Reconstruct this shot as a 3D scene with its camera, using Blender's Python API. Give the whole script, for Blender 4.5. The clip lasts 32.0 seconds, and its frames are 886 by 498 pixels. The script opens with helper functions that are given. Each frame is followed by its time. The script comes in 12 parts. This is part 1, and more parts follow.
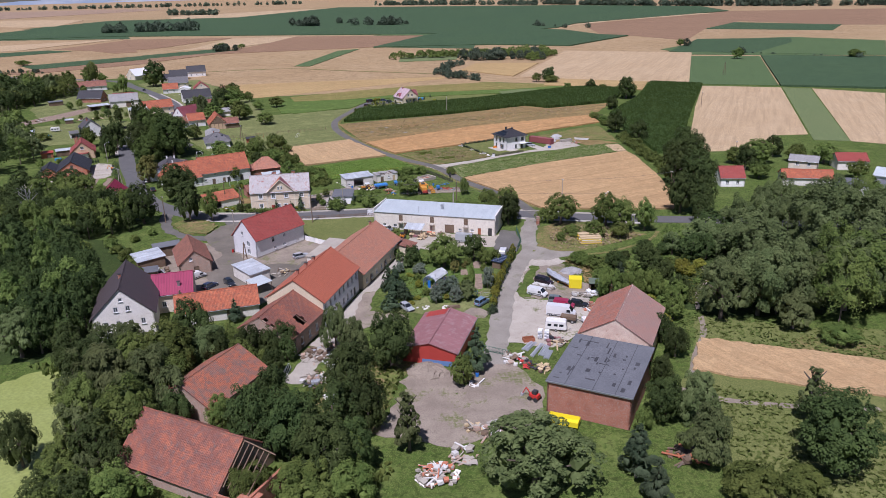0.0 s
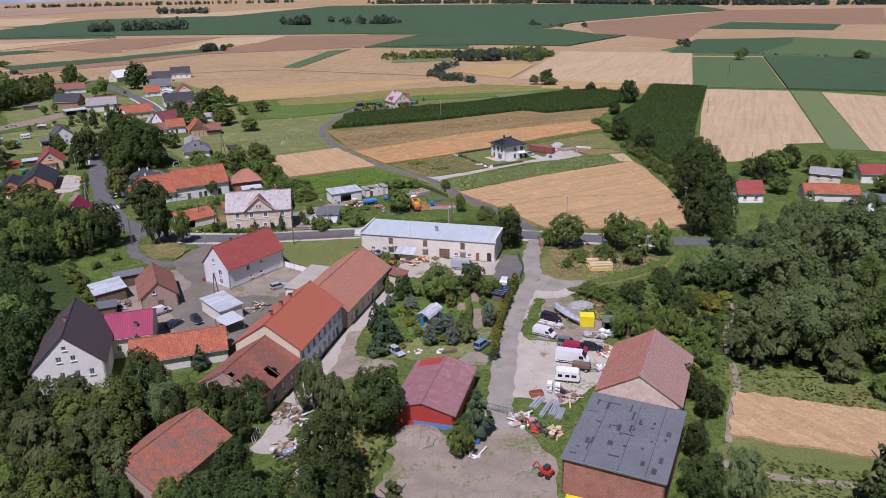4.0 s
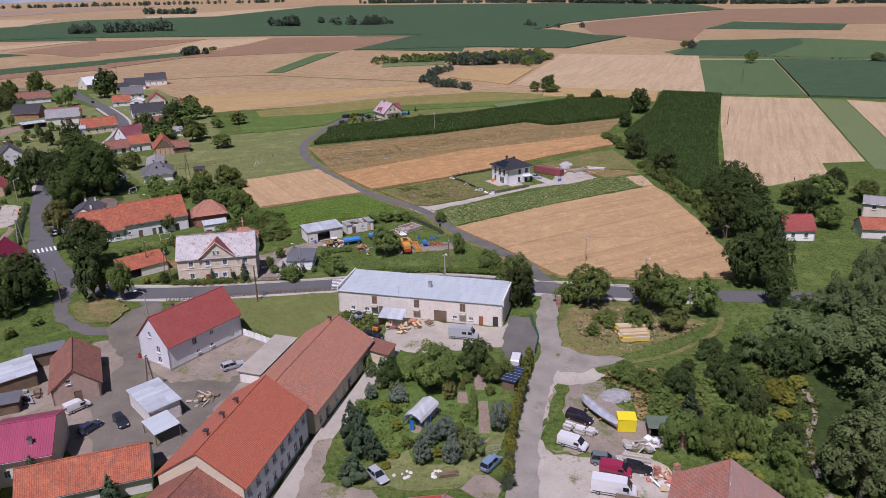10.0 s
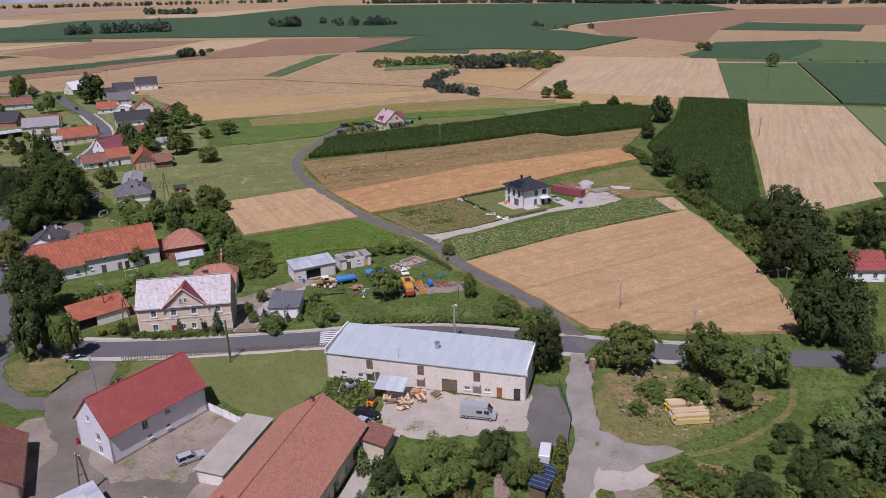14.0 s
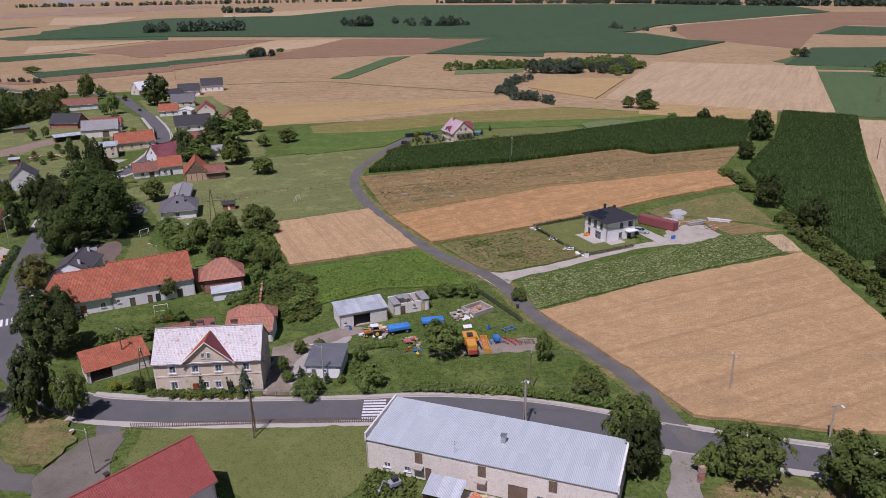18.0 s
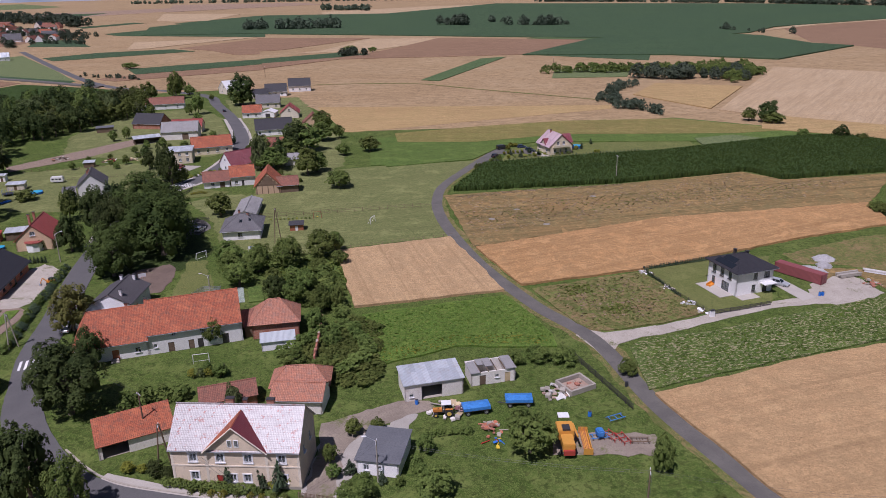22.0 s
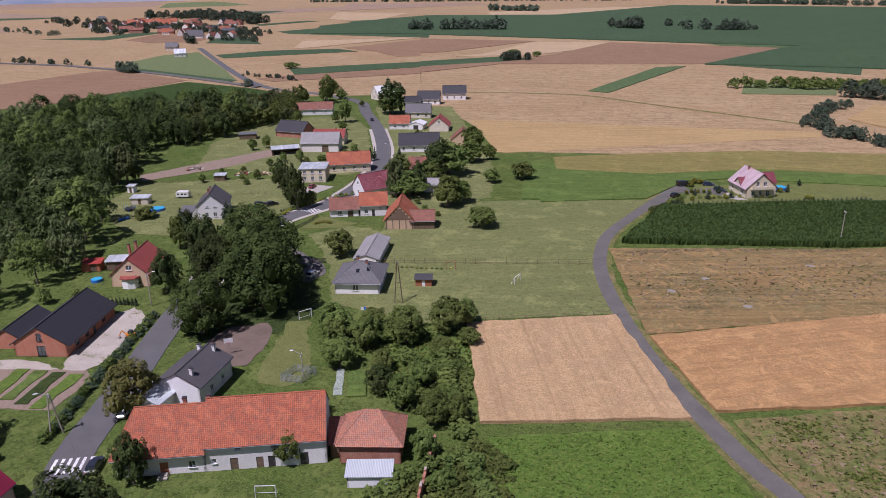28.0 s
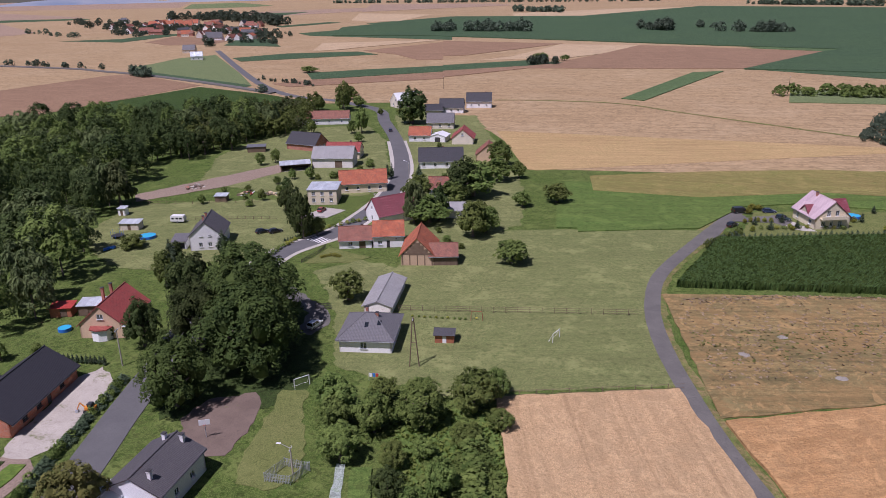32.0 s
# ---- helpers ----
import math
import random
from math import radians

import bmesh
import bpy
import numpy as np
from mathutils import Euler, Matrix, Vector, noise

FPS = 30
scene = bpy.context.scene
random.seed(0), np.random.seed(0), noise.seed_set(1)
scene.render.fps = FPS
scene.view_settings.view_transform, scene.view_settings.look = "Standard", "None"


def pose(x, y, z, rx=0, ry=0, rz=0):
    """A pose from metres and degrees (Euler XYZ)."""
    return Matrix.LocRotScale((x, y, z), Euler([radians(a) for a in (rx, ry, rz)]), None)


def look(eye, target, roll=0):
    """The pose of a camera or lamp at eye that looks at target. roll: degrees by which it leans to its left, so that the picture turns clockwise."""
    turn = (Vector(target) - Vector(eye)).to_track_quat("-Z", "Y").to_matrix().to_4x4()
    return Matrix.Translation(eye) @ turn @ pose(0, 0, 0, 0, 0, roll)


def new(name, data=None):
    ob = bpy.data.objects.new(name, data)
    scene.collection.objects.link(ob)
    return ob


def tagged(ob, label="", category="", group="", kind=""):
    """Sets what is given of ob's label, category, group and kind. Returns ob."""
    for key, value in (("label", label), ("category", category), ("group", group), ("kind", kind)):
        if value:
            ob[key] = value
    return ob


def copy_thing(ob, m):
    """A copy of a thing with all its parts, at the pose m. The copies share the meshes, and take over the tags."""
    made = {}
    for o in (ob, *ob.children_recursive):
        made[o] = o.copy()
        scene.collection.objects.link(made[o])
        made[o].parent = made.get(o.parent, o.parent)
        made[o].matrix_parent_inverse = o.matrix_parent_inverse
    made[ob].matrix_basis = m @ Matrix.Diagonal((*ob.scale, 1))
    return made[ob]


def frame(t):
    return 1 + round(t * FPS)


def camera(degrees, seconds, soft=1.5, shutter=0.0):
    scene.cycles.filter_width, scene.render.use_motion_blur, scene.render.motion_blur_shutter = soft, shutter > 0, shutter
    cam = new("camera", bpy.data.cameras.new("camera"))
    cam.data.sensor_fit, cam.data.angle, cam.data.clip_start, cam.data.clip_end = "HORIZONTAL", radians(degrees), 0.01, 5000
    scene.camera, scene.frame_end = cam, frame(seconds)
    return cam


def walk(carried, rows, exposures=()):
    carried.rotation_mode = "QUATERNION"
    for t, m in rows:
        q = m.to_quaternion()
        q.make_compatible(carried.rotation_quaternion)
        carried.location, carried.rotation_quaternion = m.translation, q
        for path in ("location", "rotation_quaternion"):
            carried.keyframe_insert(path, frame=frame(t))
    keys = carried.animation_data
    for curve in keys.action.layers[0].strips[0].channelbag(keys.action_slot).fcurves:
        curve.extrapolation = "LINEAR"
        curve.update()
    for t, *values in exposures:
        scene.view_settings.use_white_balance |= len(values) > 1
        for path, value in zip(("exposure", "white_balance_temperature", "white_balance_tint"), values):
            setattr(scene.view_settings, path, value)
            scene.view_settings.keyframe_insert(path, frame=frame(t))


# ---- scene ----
import collections
# camera and its way
cam = camera(62.6, 32.0, soft=0.65)
PATH = [
    (0, (0.00, 0.00, 71.00), (0.00, 93.88, 36.56), -1.28),
    (1, (0.02, 5.00, 71.00), (0.26, 98.88, 36.56), -1.21),
    (2, (-0.15, 10.36, 70.94), (0.37, 104.23, 36.45), -1.10),
    (3, (-0.10, 16.05, 70.94), (0.61, 109.88, 36.36), -1.09),
    (6, (0.29, 34.11, 71.53), (1.35, 127.88, 36.80), -1.38),
    (7, (0.20, 40.48, 71.45), (1.48, 134.23, 36.68), -1.32),
    (8, (-0.02, 47.18, 71.44), (1.50, 140.90, 36.60), -1.18),
    (9, (0.50, 54.16, 71.45), (2.01, 147.89, 36.62), -1.35),
    (10, (0.47, 61.24, 71.30), (2.10, 154.98, 36.52), -1.32),
    (11, (0.53, 68.08, 71.20), (2.16, 161.84, 36.47), -1.46),
    (12, (0.29, 75.71, 70.92), (2.06, 169.49, 36.25), -1.45),
    (13, (0.07, 83.96, 70.77), (2.00, 177.71, 36.00), -1.33),
    (16, (0.03, 105.90, 70.72), (-3.12, 199.62, 35.98), -1.30),
    (17, (-0.16, 112.80, 70.96), (-5.71, 206.43, 36.28), -1.21),
    (18, (-0.79, 120.71, 70.92), (-8.55, 214.19, 36.28), -1.17),
    (19, (-1.43, 128.53, 70.80), (-11.62, 221.78, 36.14), -1.09),
    (20, (-2.49, 136.71, 70.77), (-15.37, 229.59, 36.01), -0.99),
    (21, (-3.32, 144.53, 70.62), (-19.45, 236.91, 35.91), -1.05),
    (22, (-4.75, 153.06, 70.35), (-24.26, 244.81, 35.70), -1.14),
    (23, (-5.80, 160.44, 70.58), (-28.89, 251.36, 35.94), -1.17),
    (24, (-7.48, 168.43, 70.61), (-34.11, 258.37, 35.95), -1.26),
    (25, (-9.40, 176.13, 70.87), (-39.77, 264.88, 36.21), -1.37),
    (26, (-12.19, 184.27, 70.52), (-46.20, 271.73, 35.98), -1.10),
    (29, (-20.88, 205.86, 70.38), (-61.46, 290.63, 36.21), -1.09),
    (30, (-24.04, 212.55, 70.25), (-65.65, 296.86, 36.18), -1.15),
    (31, (-27.45, 219.62, 70.19), (-69.09, 303.90, 36.07), -1.10),
    (32, (-31.11, 226.38, 70.31), (-72.69, 310.66, 36.13), -1.07),
]
walk(cam, [(t, look(eye, target, roll)) for t, eye, target, roll in PATH], exposures=[(0.0, 0.06, 5560, 27), (7.0, -0.06, 5640, 31), (12.0, -0.14, 5680, 31), (20.0, -0.27, 5700, 32), (26.0, -0.16, 5700, 33), (32.0, -0.05, 5640, 35)])

# ---- daylight ----
SUN_EL, SUN_ROT = 61.0, 199.0
world = bpy.data.worlds.new("sky")
scene.world = world
world.use_nodes = True
wn = world.node_tree.nodes
sky = wn.new("ShaderNodeTexSky")
sky.sky_type = "NISHITA"
sky.sun_disc = False
sky.sun_elevation, sky.sun_rotation = radians(SUN_EL), radians(SUN_ROT)
sky.air_density, sky.dust_density = 1.0, 0.8
wn["Background"].inputs["Strength"].default_value = 0.043
world.node_tree.links.new(sky.outputs[0], wn["Background"].inputs["Color"])
sun = bpy.data.lights.new("sun", "SUN")
sun.energy, sun.angle, sun.color = 4.65, radians(0.6), (1.0, 0.95, 0.87)
sun_ob = new("sun", sun)
az, el = radians(SUN_ROT), radians(SUN_EL)
sun_ob.matrix_world = look((math.sin(az) * math.cos(el) * 500, math.cos(az) * math.cos(el) * 500, math.sin(el) * 500), (0, 0, 0))


# ---- materials ----
def nodes_of(name):
    m = bpy.data.materials.new(name)
    m.use_nodes = True
    nt = m.node_tree
    return m, nt, nt.nodes["Principled BSDF"]


def add(nt, kind, **sets):
    n = nt.nodes.new(kind)
    for k, v in sets.items():
        n.inputs[k].default_value = v
    return n


def noise_of(nt, co, scale, detail=4.0, rough=0.6):
    n = add(nt, "ShaderNodeTexNoise", Scale=scale, Detail=detail, Roughness=rough)
    nt.links.new(co, n.inputs["Vector"])
    return n.outputs["Fac"]


def mapped(nt, fac, lo, hi, a=0.0, b=1.0):
    n = nt.nodes.new("ShaderNodeMapRange")
    for k, v in enumerate((lo, hi, a, b), 1):
        n.inputs[k].default_value = v
    nt.links.new(fac, n.inputs[0])
    return n.outputs[0]


def blend(nt, fac, a, b, kind="MIX"):
    n = nt.nodes.new("ShaderNodeMix")
    n.data_type, n.blend_type = "RGBA", kind
    if isinstance(fac, float):
        n.inputs[0].default_value = fac
    else:
        nt.links.new(fac, n.inputs[0])
    for k, v in ((6, a), (7, b)):
        if isinstance(v, tuple):
            n.inputs[k].default_value = (*v, 1)
        else:
            nt.links.new(v, n.inputs[k])
    return n.outputs[2]


def calc(nt, op, a, b=0.0):
    n = nt.nodes.new("ShaderNodeMath")
    n.operation = op
    for k, v in enumerate((a, b)):
        if isinstance(v, (int, float)):
            n.inputs[k].default_value = v
        else:
            nt.links.new(v, n.inputs[k])
    return n.outputs[0]


def coords(nt, world_space=False, stretch=(1, 1, 1), turn=0.0):
    tc = nt.nodes.new("ShaderNodeNewGeometry" if world_space else "ShaderNodeTexCoord")
    out = tc.outputs["Position" if world_space else "Object"]
    for key, value in (("Rotation", (0, 0, radians(turn))), ("Scale", stretch)):
        mp = nt.nodes.new("ShaderNodeMapping")
        mp.inputs[key].default_value = value
        nt.links.new(out, mp.inputs["Vector"])
        out = mp.outputs[0]
    return out


def bumped(nt, bsdf, height, strength, distance):
    n = add(nt, "ShaderNodeBump", Strength=strength, Distance=distance)
    nt.links.new(height, n.inputs["Height"])
    nt.links.new(n.outputs[0], bsdf.inputs["Normal"])


def surface(name, base, other, scale=1.0, rough=0.85, metal=0.0, bump=0.3, depth=0.03, fine=8.0, stain=None, world_space=True, spread=0.12, weeds=None):
    """A weathered surface: two colours blended in large and small patches, stains, fine relief, and a shift from object to object."""
    m, nt, b = nodes_of(name)
    co = coords(nt, world_space)
    big = mapped(nt, noise_of(nt, co, 0.35 * scale, 5.0), 0.35, 0.65)
    small = noise_of(nt, co, fine * scale, 5.0, 0.7)
    col = blend(nt, big, base, other)
    col = blend(nt, mapped(nt, small, 0.42, 0.62, 0.0, 0.5), col, tuple(c * 0.58 for c in base))
    if stain:
        col = blend(nt, mapped(nt, noise_of(nt, co, 1.3 * scale, 6.0, 0.75), 0.56, 0.7, 0.0, 0.75), col, stain)
    if weeds:
        tuft = calc(nt, "ADD", calc(nt, "MULTIPLY", noise_of(nt, co, 0.16, 4.0, 0.6), 0.65), calc(nt, "MULTIPLY", noise_of(nt, co, 1.6, 5.0, 0.7), 0.35))
        col = blend(nt, mapped(nt, tuft, weeds, weeds + 0.07, 0.0, 0.9), col, blend(nt, mapped(nt, small, 0.4, 0.65), (0.10, 0.125, 0.03), (0.17, 0.165, 0.06)))
    if spread:
        info = nt.nodes.new("ShaderNodeObjectInfo")
        hsv = nt.nodes.new("ShaderNodeHueSaturation")
        nt.links.new(mapped(nt, info.outputs["Random"], 0, 1, 1 - spread, 1 + spread), hsv.inputs["Value"])
        nt.links.new(col, hsv.inputs["Color"])
        col = hsv.outputs[0]
    nt.links.new(col, b.inputs["Base Color"])
    b.inputs["Roughness"].default_value, b.inputs["Metallic"].default_value = rough, metal
    if bump:
        bumped(nt, b, small, bump, depth)
    return m


def ground_cover(name, tones, patch=0.05, mid=0.4, fine=2.5, rows=None, streak=0.0, streak_turn=0.0, bump=0.6, depth=0.25, lane=None, pale=None, mottle=0.0, clump=0.0, swirl=0.0):
    """Grass or a crop: three tones in patches of several sizes, with sown rows or long streaks where the crop has them."""
    m, nt, b = nodes_of(name)
    co = coords(nt, True)
    big = mapped(nt, noise_of(nt, co, patch, 4.0, 0.55), 0.32, 0.68)
    medium = mapped(nt, noise_of(nt, co, mid, 5.0, 0.65), 0.3, 0.7)
    small = noise_of(nt, co, fine, 4.0, 0.75)
    col = blend(nt, big, tones[0], tones[1])
    col = blend(nt, mapped(nt, medium, 0.35, 1.0, 0.0, 0.8), col, tones[2])
    col = blend(nt, mapped(nt, small, 0.44, 0.60, 0.0, 0.7), col, tuple(c * 0.52 for c in tones[0]))
    tiny = noise_of(nt, co, fine * 3.7, 3.0, 0.8)
    col = blend(nt, mapped(nt, tiny, 0.49, 0.60, 0.0, 0.7), col, tuple(min(1.0, c * 1.6) for c in tones[1]))
    height = calc(nt, "ADD", small, calc(nt, "MULTIPLY", tiny, 0.5))
    if streak:
        for sx, sy, amount, bend in ((0.02, 0.5, streak, 0.0), (0.22, 1.5, streak * 0.8, 1.4)):
            sc = coords(nt, True, (sx, sy, 1), streak_turn)
            nz = add(nt, "ShaderNodeTexNoise", Scale=1.0, Detail=5.0, Roughness=0.65, Distortion=bend)
            nt.links.new(sc, nz.inputs["Vector"])
            col = blend(nt, mapped(nt, nz.outputs["Fac"], 0.45, 0.65, 0.0, amount), col, tuple(c * 0.6 for c in tones[1]))
    if rows:
        gap, turn, dark = rows
        rc = coords(nt, True, (1, 1, 1), turn)
        w = nt.nodes.new("ShaderNodeTexWave")
        w.bands_direction = "Y"
        w.inputs["Scale"].default_value = 0.314 / gap
        w.inputs["Distortion"].default_value = 0.6
        w.inputs["Detail"].default_value = 2.0
        nt.links.new(rc, w.inputs["Vector"])
        rw = mapped(nt, w.outputs["Fac"], 0.15, 0.6, dark, 0.0)
        col = blend(nt, rw, col, tuple(c * 0.4 for c in tones[0]))
        height = calc(nt, "ADD", small, w.outputs["Fac"])
    if mottle:
        dry = mapped(nt, noise_of(nt, co, 0.13, 5.0, 0.65), 0.53, 0.63, 0.0, mottle)
        col = blend(nt, dry, col, tuple(min(1.0, c * 1.35) for c in tones[1]))
        lush = mapped(nt, noise_of(nt, co, 0.75, 5.0, 0.7), 0.54, 0.62, 0.0, mottle)
        col = blend(nt, lush, col, tuple(c * 0.62 for c in tones[2]))
    if clump:
        knot = noise_of(nt, co, 0.85, 3.0, 0.6)
        col = blend(nt, mapped(nt, knot, 0.56, 0.61, 0.0, clump), col, tuple(c * 0.42 for c in tones[1]))
        col = blend(nt, mapped(nt, knot, 0.39, 0.44, clump * 0.8, 0.0), col, tuple(min(1.0, c * 1.45) for c in tones[2]))
    if pale:
        turn, tint, start, most = pale
        pc = coords(nt, True, (1.2, 3.2, 1), turn)
        col = blend(nt, mapped(nt, noise_of(nt, pc, 1.0, 5.0, 0.7), start, start + 0.08, 0.0, most), col, tint)
    if swirl:
        for scale, bend, lo, factor in ((0.05, 3.5, 0.53, 0.72), (0.16, 4.5, 0.55, 0.66), (0.11, 4.0, 0.56, 1.22)):
            nz = add(nt, "ShaderNodeTexNoise", Scale=scale, Detail=5.0, Roughness=0.62, Distortion=bend)
            nt.links.new(co, nz.inputs["Vector"])
            col = blend(nt, mapped(nt, nz.outputs["Fac"], lo, lo + 0.07, 0.0, swirl), col, tuple(min(1.0, c * factor) for c in tones[0]))
        for scale, bend, lift in ((0.15, 4.0, 1.6), (0.45, 3.0, 1.5)):
            nz = add(nt, "ShaderNodeTexNoise", Scale=scale, Detail=3.0, Roughness=0.55, Distortion=bend)
            nt.links.new(co, nz.inputs["Vector"])
            height = calc(nt, "ADD", height, calc(nt, "MULTIPLY", nz.outputs["Fac"], lift * swirl * 1.6))
    if lane:
        gap, turn = lane
        lc = coords(nt, True, (1, 1, 1), turn)
        w = nt.nodes.new("ShaderNodeTexWave")
        w.bands_direction = "Y"
        w.inputs["Scale"].default_value = 0.314 / gap
        w.inputs["Distortion"].default_value = 0.15
        nt.links.new(lc, w.inputs["Vector"])
        col = blend(nt, mapped(nt, w.outputs["Fac"], 0.985, 1.0, 0.0, 0.28), col, tuple(c * 0.55 for c in tones[1]))
    nt.links.new(col, b.inputs["Base Color"])
    b.inputs["Roughness"].default_value = 0.95
    b.inputs["Specular IOR Level"].default_value = 0.15
    bumped(nt, b, height, bump, depth)
    return m


def roof_tiles(name, tones, pitch=0.33, pan=0.3, moss=(0.11, 0.09, 0.07), wear=0.5, rough=0.8, patchy=0.5, depth=0.05, wear_at=(0.47, 0.66), joint=0.34):
    """Rows of clay tiles in the roof's own frame: x along the eave, y up the slope."""
    m, nt, b = nodes_of(name)
    tc = nt.nodes.new("ShaderNodeTexCoord")
    sep = nt.nodes.new("ShaderNodeSeparateXYZ")
    nt.links.new(tc.outputs["Object"], sep.inputs[0])
    row = calc(nt, "DIVIDE", sep.outputs[1], pitch)
    col_i = calc(nt, "DIVIDE", sep.outputs[0], pan)
    fr, fc = calc(nt, "FRACT", row), calc(nt, "FRACT", col_i)
    comb = nt.nodes.new("ShaderNodeCombineXYZ")
    nt.links.new(calc(nt, "FLOOR", col_i), comb.inputs[0])
    nt.links.new(calc(nt, "FLOOR", row), comb.inputs[1])
    wn_ = nt.nodes.new("ShaderNodeTexWhiteNoise")
    nt.links.new(comb.outputs[0], wn_.inputs["Vector"])
    co = tc.outputs["Object"]
    patch = mapped(nt, noise_of(nt, co, 0.28, 6.0, 0.7), 0.46, 0.6)
    col = blend(nt, mapped(nt, wn_.outputs["Value"], 0, 1, 0.0, 0.8), tones[0], tones[1])
    col = blend(nt, mapped(nt, patch, 0, 1, 0.0, patchy), col, tones[2])
    col = blend(nt, mapped(nt, noise_of(nt, co, 1.2, 6.0, 0.75), wear_at[0], wear_at[1], 0.0, wear), col, moss)
    col = blend(nt, mapped(nt, noise_of(nt, co, 5.5, 4.0, 0.8), 0.5, 0.62, 0.0, 0.55), col, tuple(c * 0.45 for c in tones[1]))
    gap = calc(nt, "LESS_THAN", fr, 0.2)
    pan_gap = calc(nt, "LESS_THAN", fc, 0.24)
    col = blend(nt, calc(nt, "MULTIPLY", gap, joint * 0.6), col, (0.035, 0.02, 0.015))
    col = blend(nt, calc(nt, "MULTIPLY", pan_gap, joint * 1.1), col, (0.04, 0.022, 0.017))
    wave = calc(nt, "SINE", calc(nt, "MULTIPLY", fc, 6.2832))
    h_ = calc(nt, "ADD", calc(nt, "MULTIPLY", wave, 0.14), calc(nt, "MULTIPLY", fr, -0.8))
    nt.links.new(col, b.inputs["Base Color"])
    b.inputs["Roughness"].default_value = rough
    b.inputs["Specular IOR Level"].default_value = 0.28 if rough > 0.6 else 0.5
    bumped(nt, b, h_, 0.9, depth)
    return m


def ribbed(name, tones, gap=0.3, rough=0.45, metal=0.6, rust=None, amount=0.3):
    """Trapezoid metal or fibre-cement sheet with ribs up the slope and seams across it."""
    m, nt, b = nodes_of(name)
    tc = nt.nodes.new("ShaderNodeTexCoord")
    sep = nt.nodes.new("ShaderNodeSeparateXYZ")
    nt.links.new(tc.outputs["Object"], sep.inputs[0])
    fc = calc(nt, "FRACT", calc(nt, "DIVIDE", sep.outputs[0], gap))
    sheet = nt.nodes.new("ShaderNodeTexWhiteNoise")
    comb = nt.nodes.new("ShaderNodeCombineXYZ")
    nt.links.new(calc(nt, "FLOOR", calc(nt, "DIVIDE", sep.outputs[0], 1.05)), comb.inputs[0])
    nt.links.new(calc(nt, "FLOOR", calc(nt, "DIVIDE", sep.outputs[1], 4.0)), comb.inputs[1])
    nt.links.new(comb.outputs[0], sheet.inputs["Vector"])
    col = blend(nt, mapped(nt, sheet.outputs["Value"], 0, 1, 0, 0.8), tones[0], tones[1])
    if rust:
        col = blend(nt, mapped(nt, noise_of(nt, tc.outputs["Object"], 0.8, 6.0, 0.7), 0.5, 0.75, 0.0, amount), col, rust)
    ridge = mapped(nt, calc(nt, "ABSOLUTE", calc(nt, "SUBTRACT", fc, 0.5)), 0.3, 0.42)
    col = blend(nt, calc(nt, "MULTIPLY", ridge, 0.22), col, (0.05, 0.05, 0.05))
    nt.links.new(col, b.inputs["Base Color"])
    b.inputs["Roughness"].default_value, b.inputs["Metallic"].default_value = rough, metal
    bumped(nt, b, ridge, 0.8, 0.05)
    return m


def brickwork(name, a, b_, mortar, scale=4.0):
    m, nt, b = nodes_of(name)
    co = coords(nt, False)
    sep = nt.nodes.new("ShaderNodeSeparateXYZ")
    nt.links.new(co, sep.inputs[0])
    comb = nt.nodes.new("ShaderNodeCombineXYZ")
    nt.links.new(calc(nt, "ADD", sep.outputs[0], sep.outputs[1]), comb.inputs[0])
    nt.links.new(sep.outputs[2], comb.inputs[1])
    br = add(nt, "ShaderNodeTexBrick", Scale=scale)
    br.inputs["Color1"].default_value, br.inputs["Color2"].default_value, br.inputs["Mortar"].default_value = (*a, 1), (*b_, 1), (*mortar, 1)
    br.inputs["Mortar Size"].default_value = 0.015
    nt.links.new(comb.outputs[0], br.inputs["Vector"])
    stain = mapped(nt, noise_of(nt, co, 0.7, 6.0, 0.7), 0.45, 0.7, 0.0, 0.55)
    col = blend(nt, stain, br.outputs["Color"], tuple(c * 0.6 for c in a))
    col = blend(nt, mapped(nt, noise_of(nt, co, 2.5, 4.0), 0.58, 0.68, 0.0, 0.6), col, mortar)
    nt.links.new(col, b.inputs["Base Color"])
    b.inputs["Roughness"].default_value = 0.9
    bumped(nt, b, br.outputs["Fac"], -0.4, 0.02)
    return m


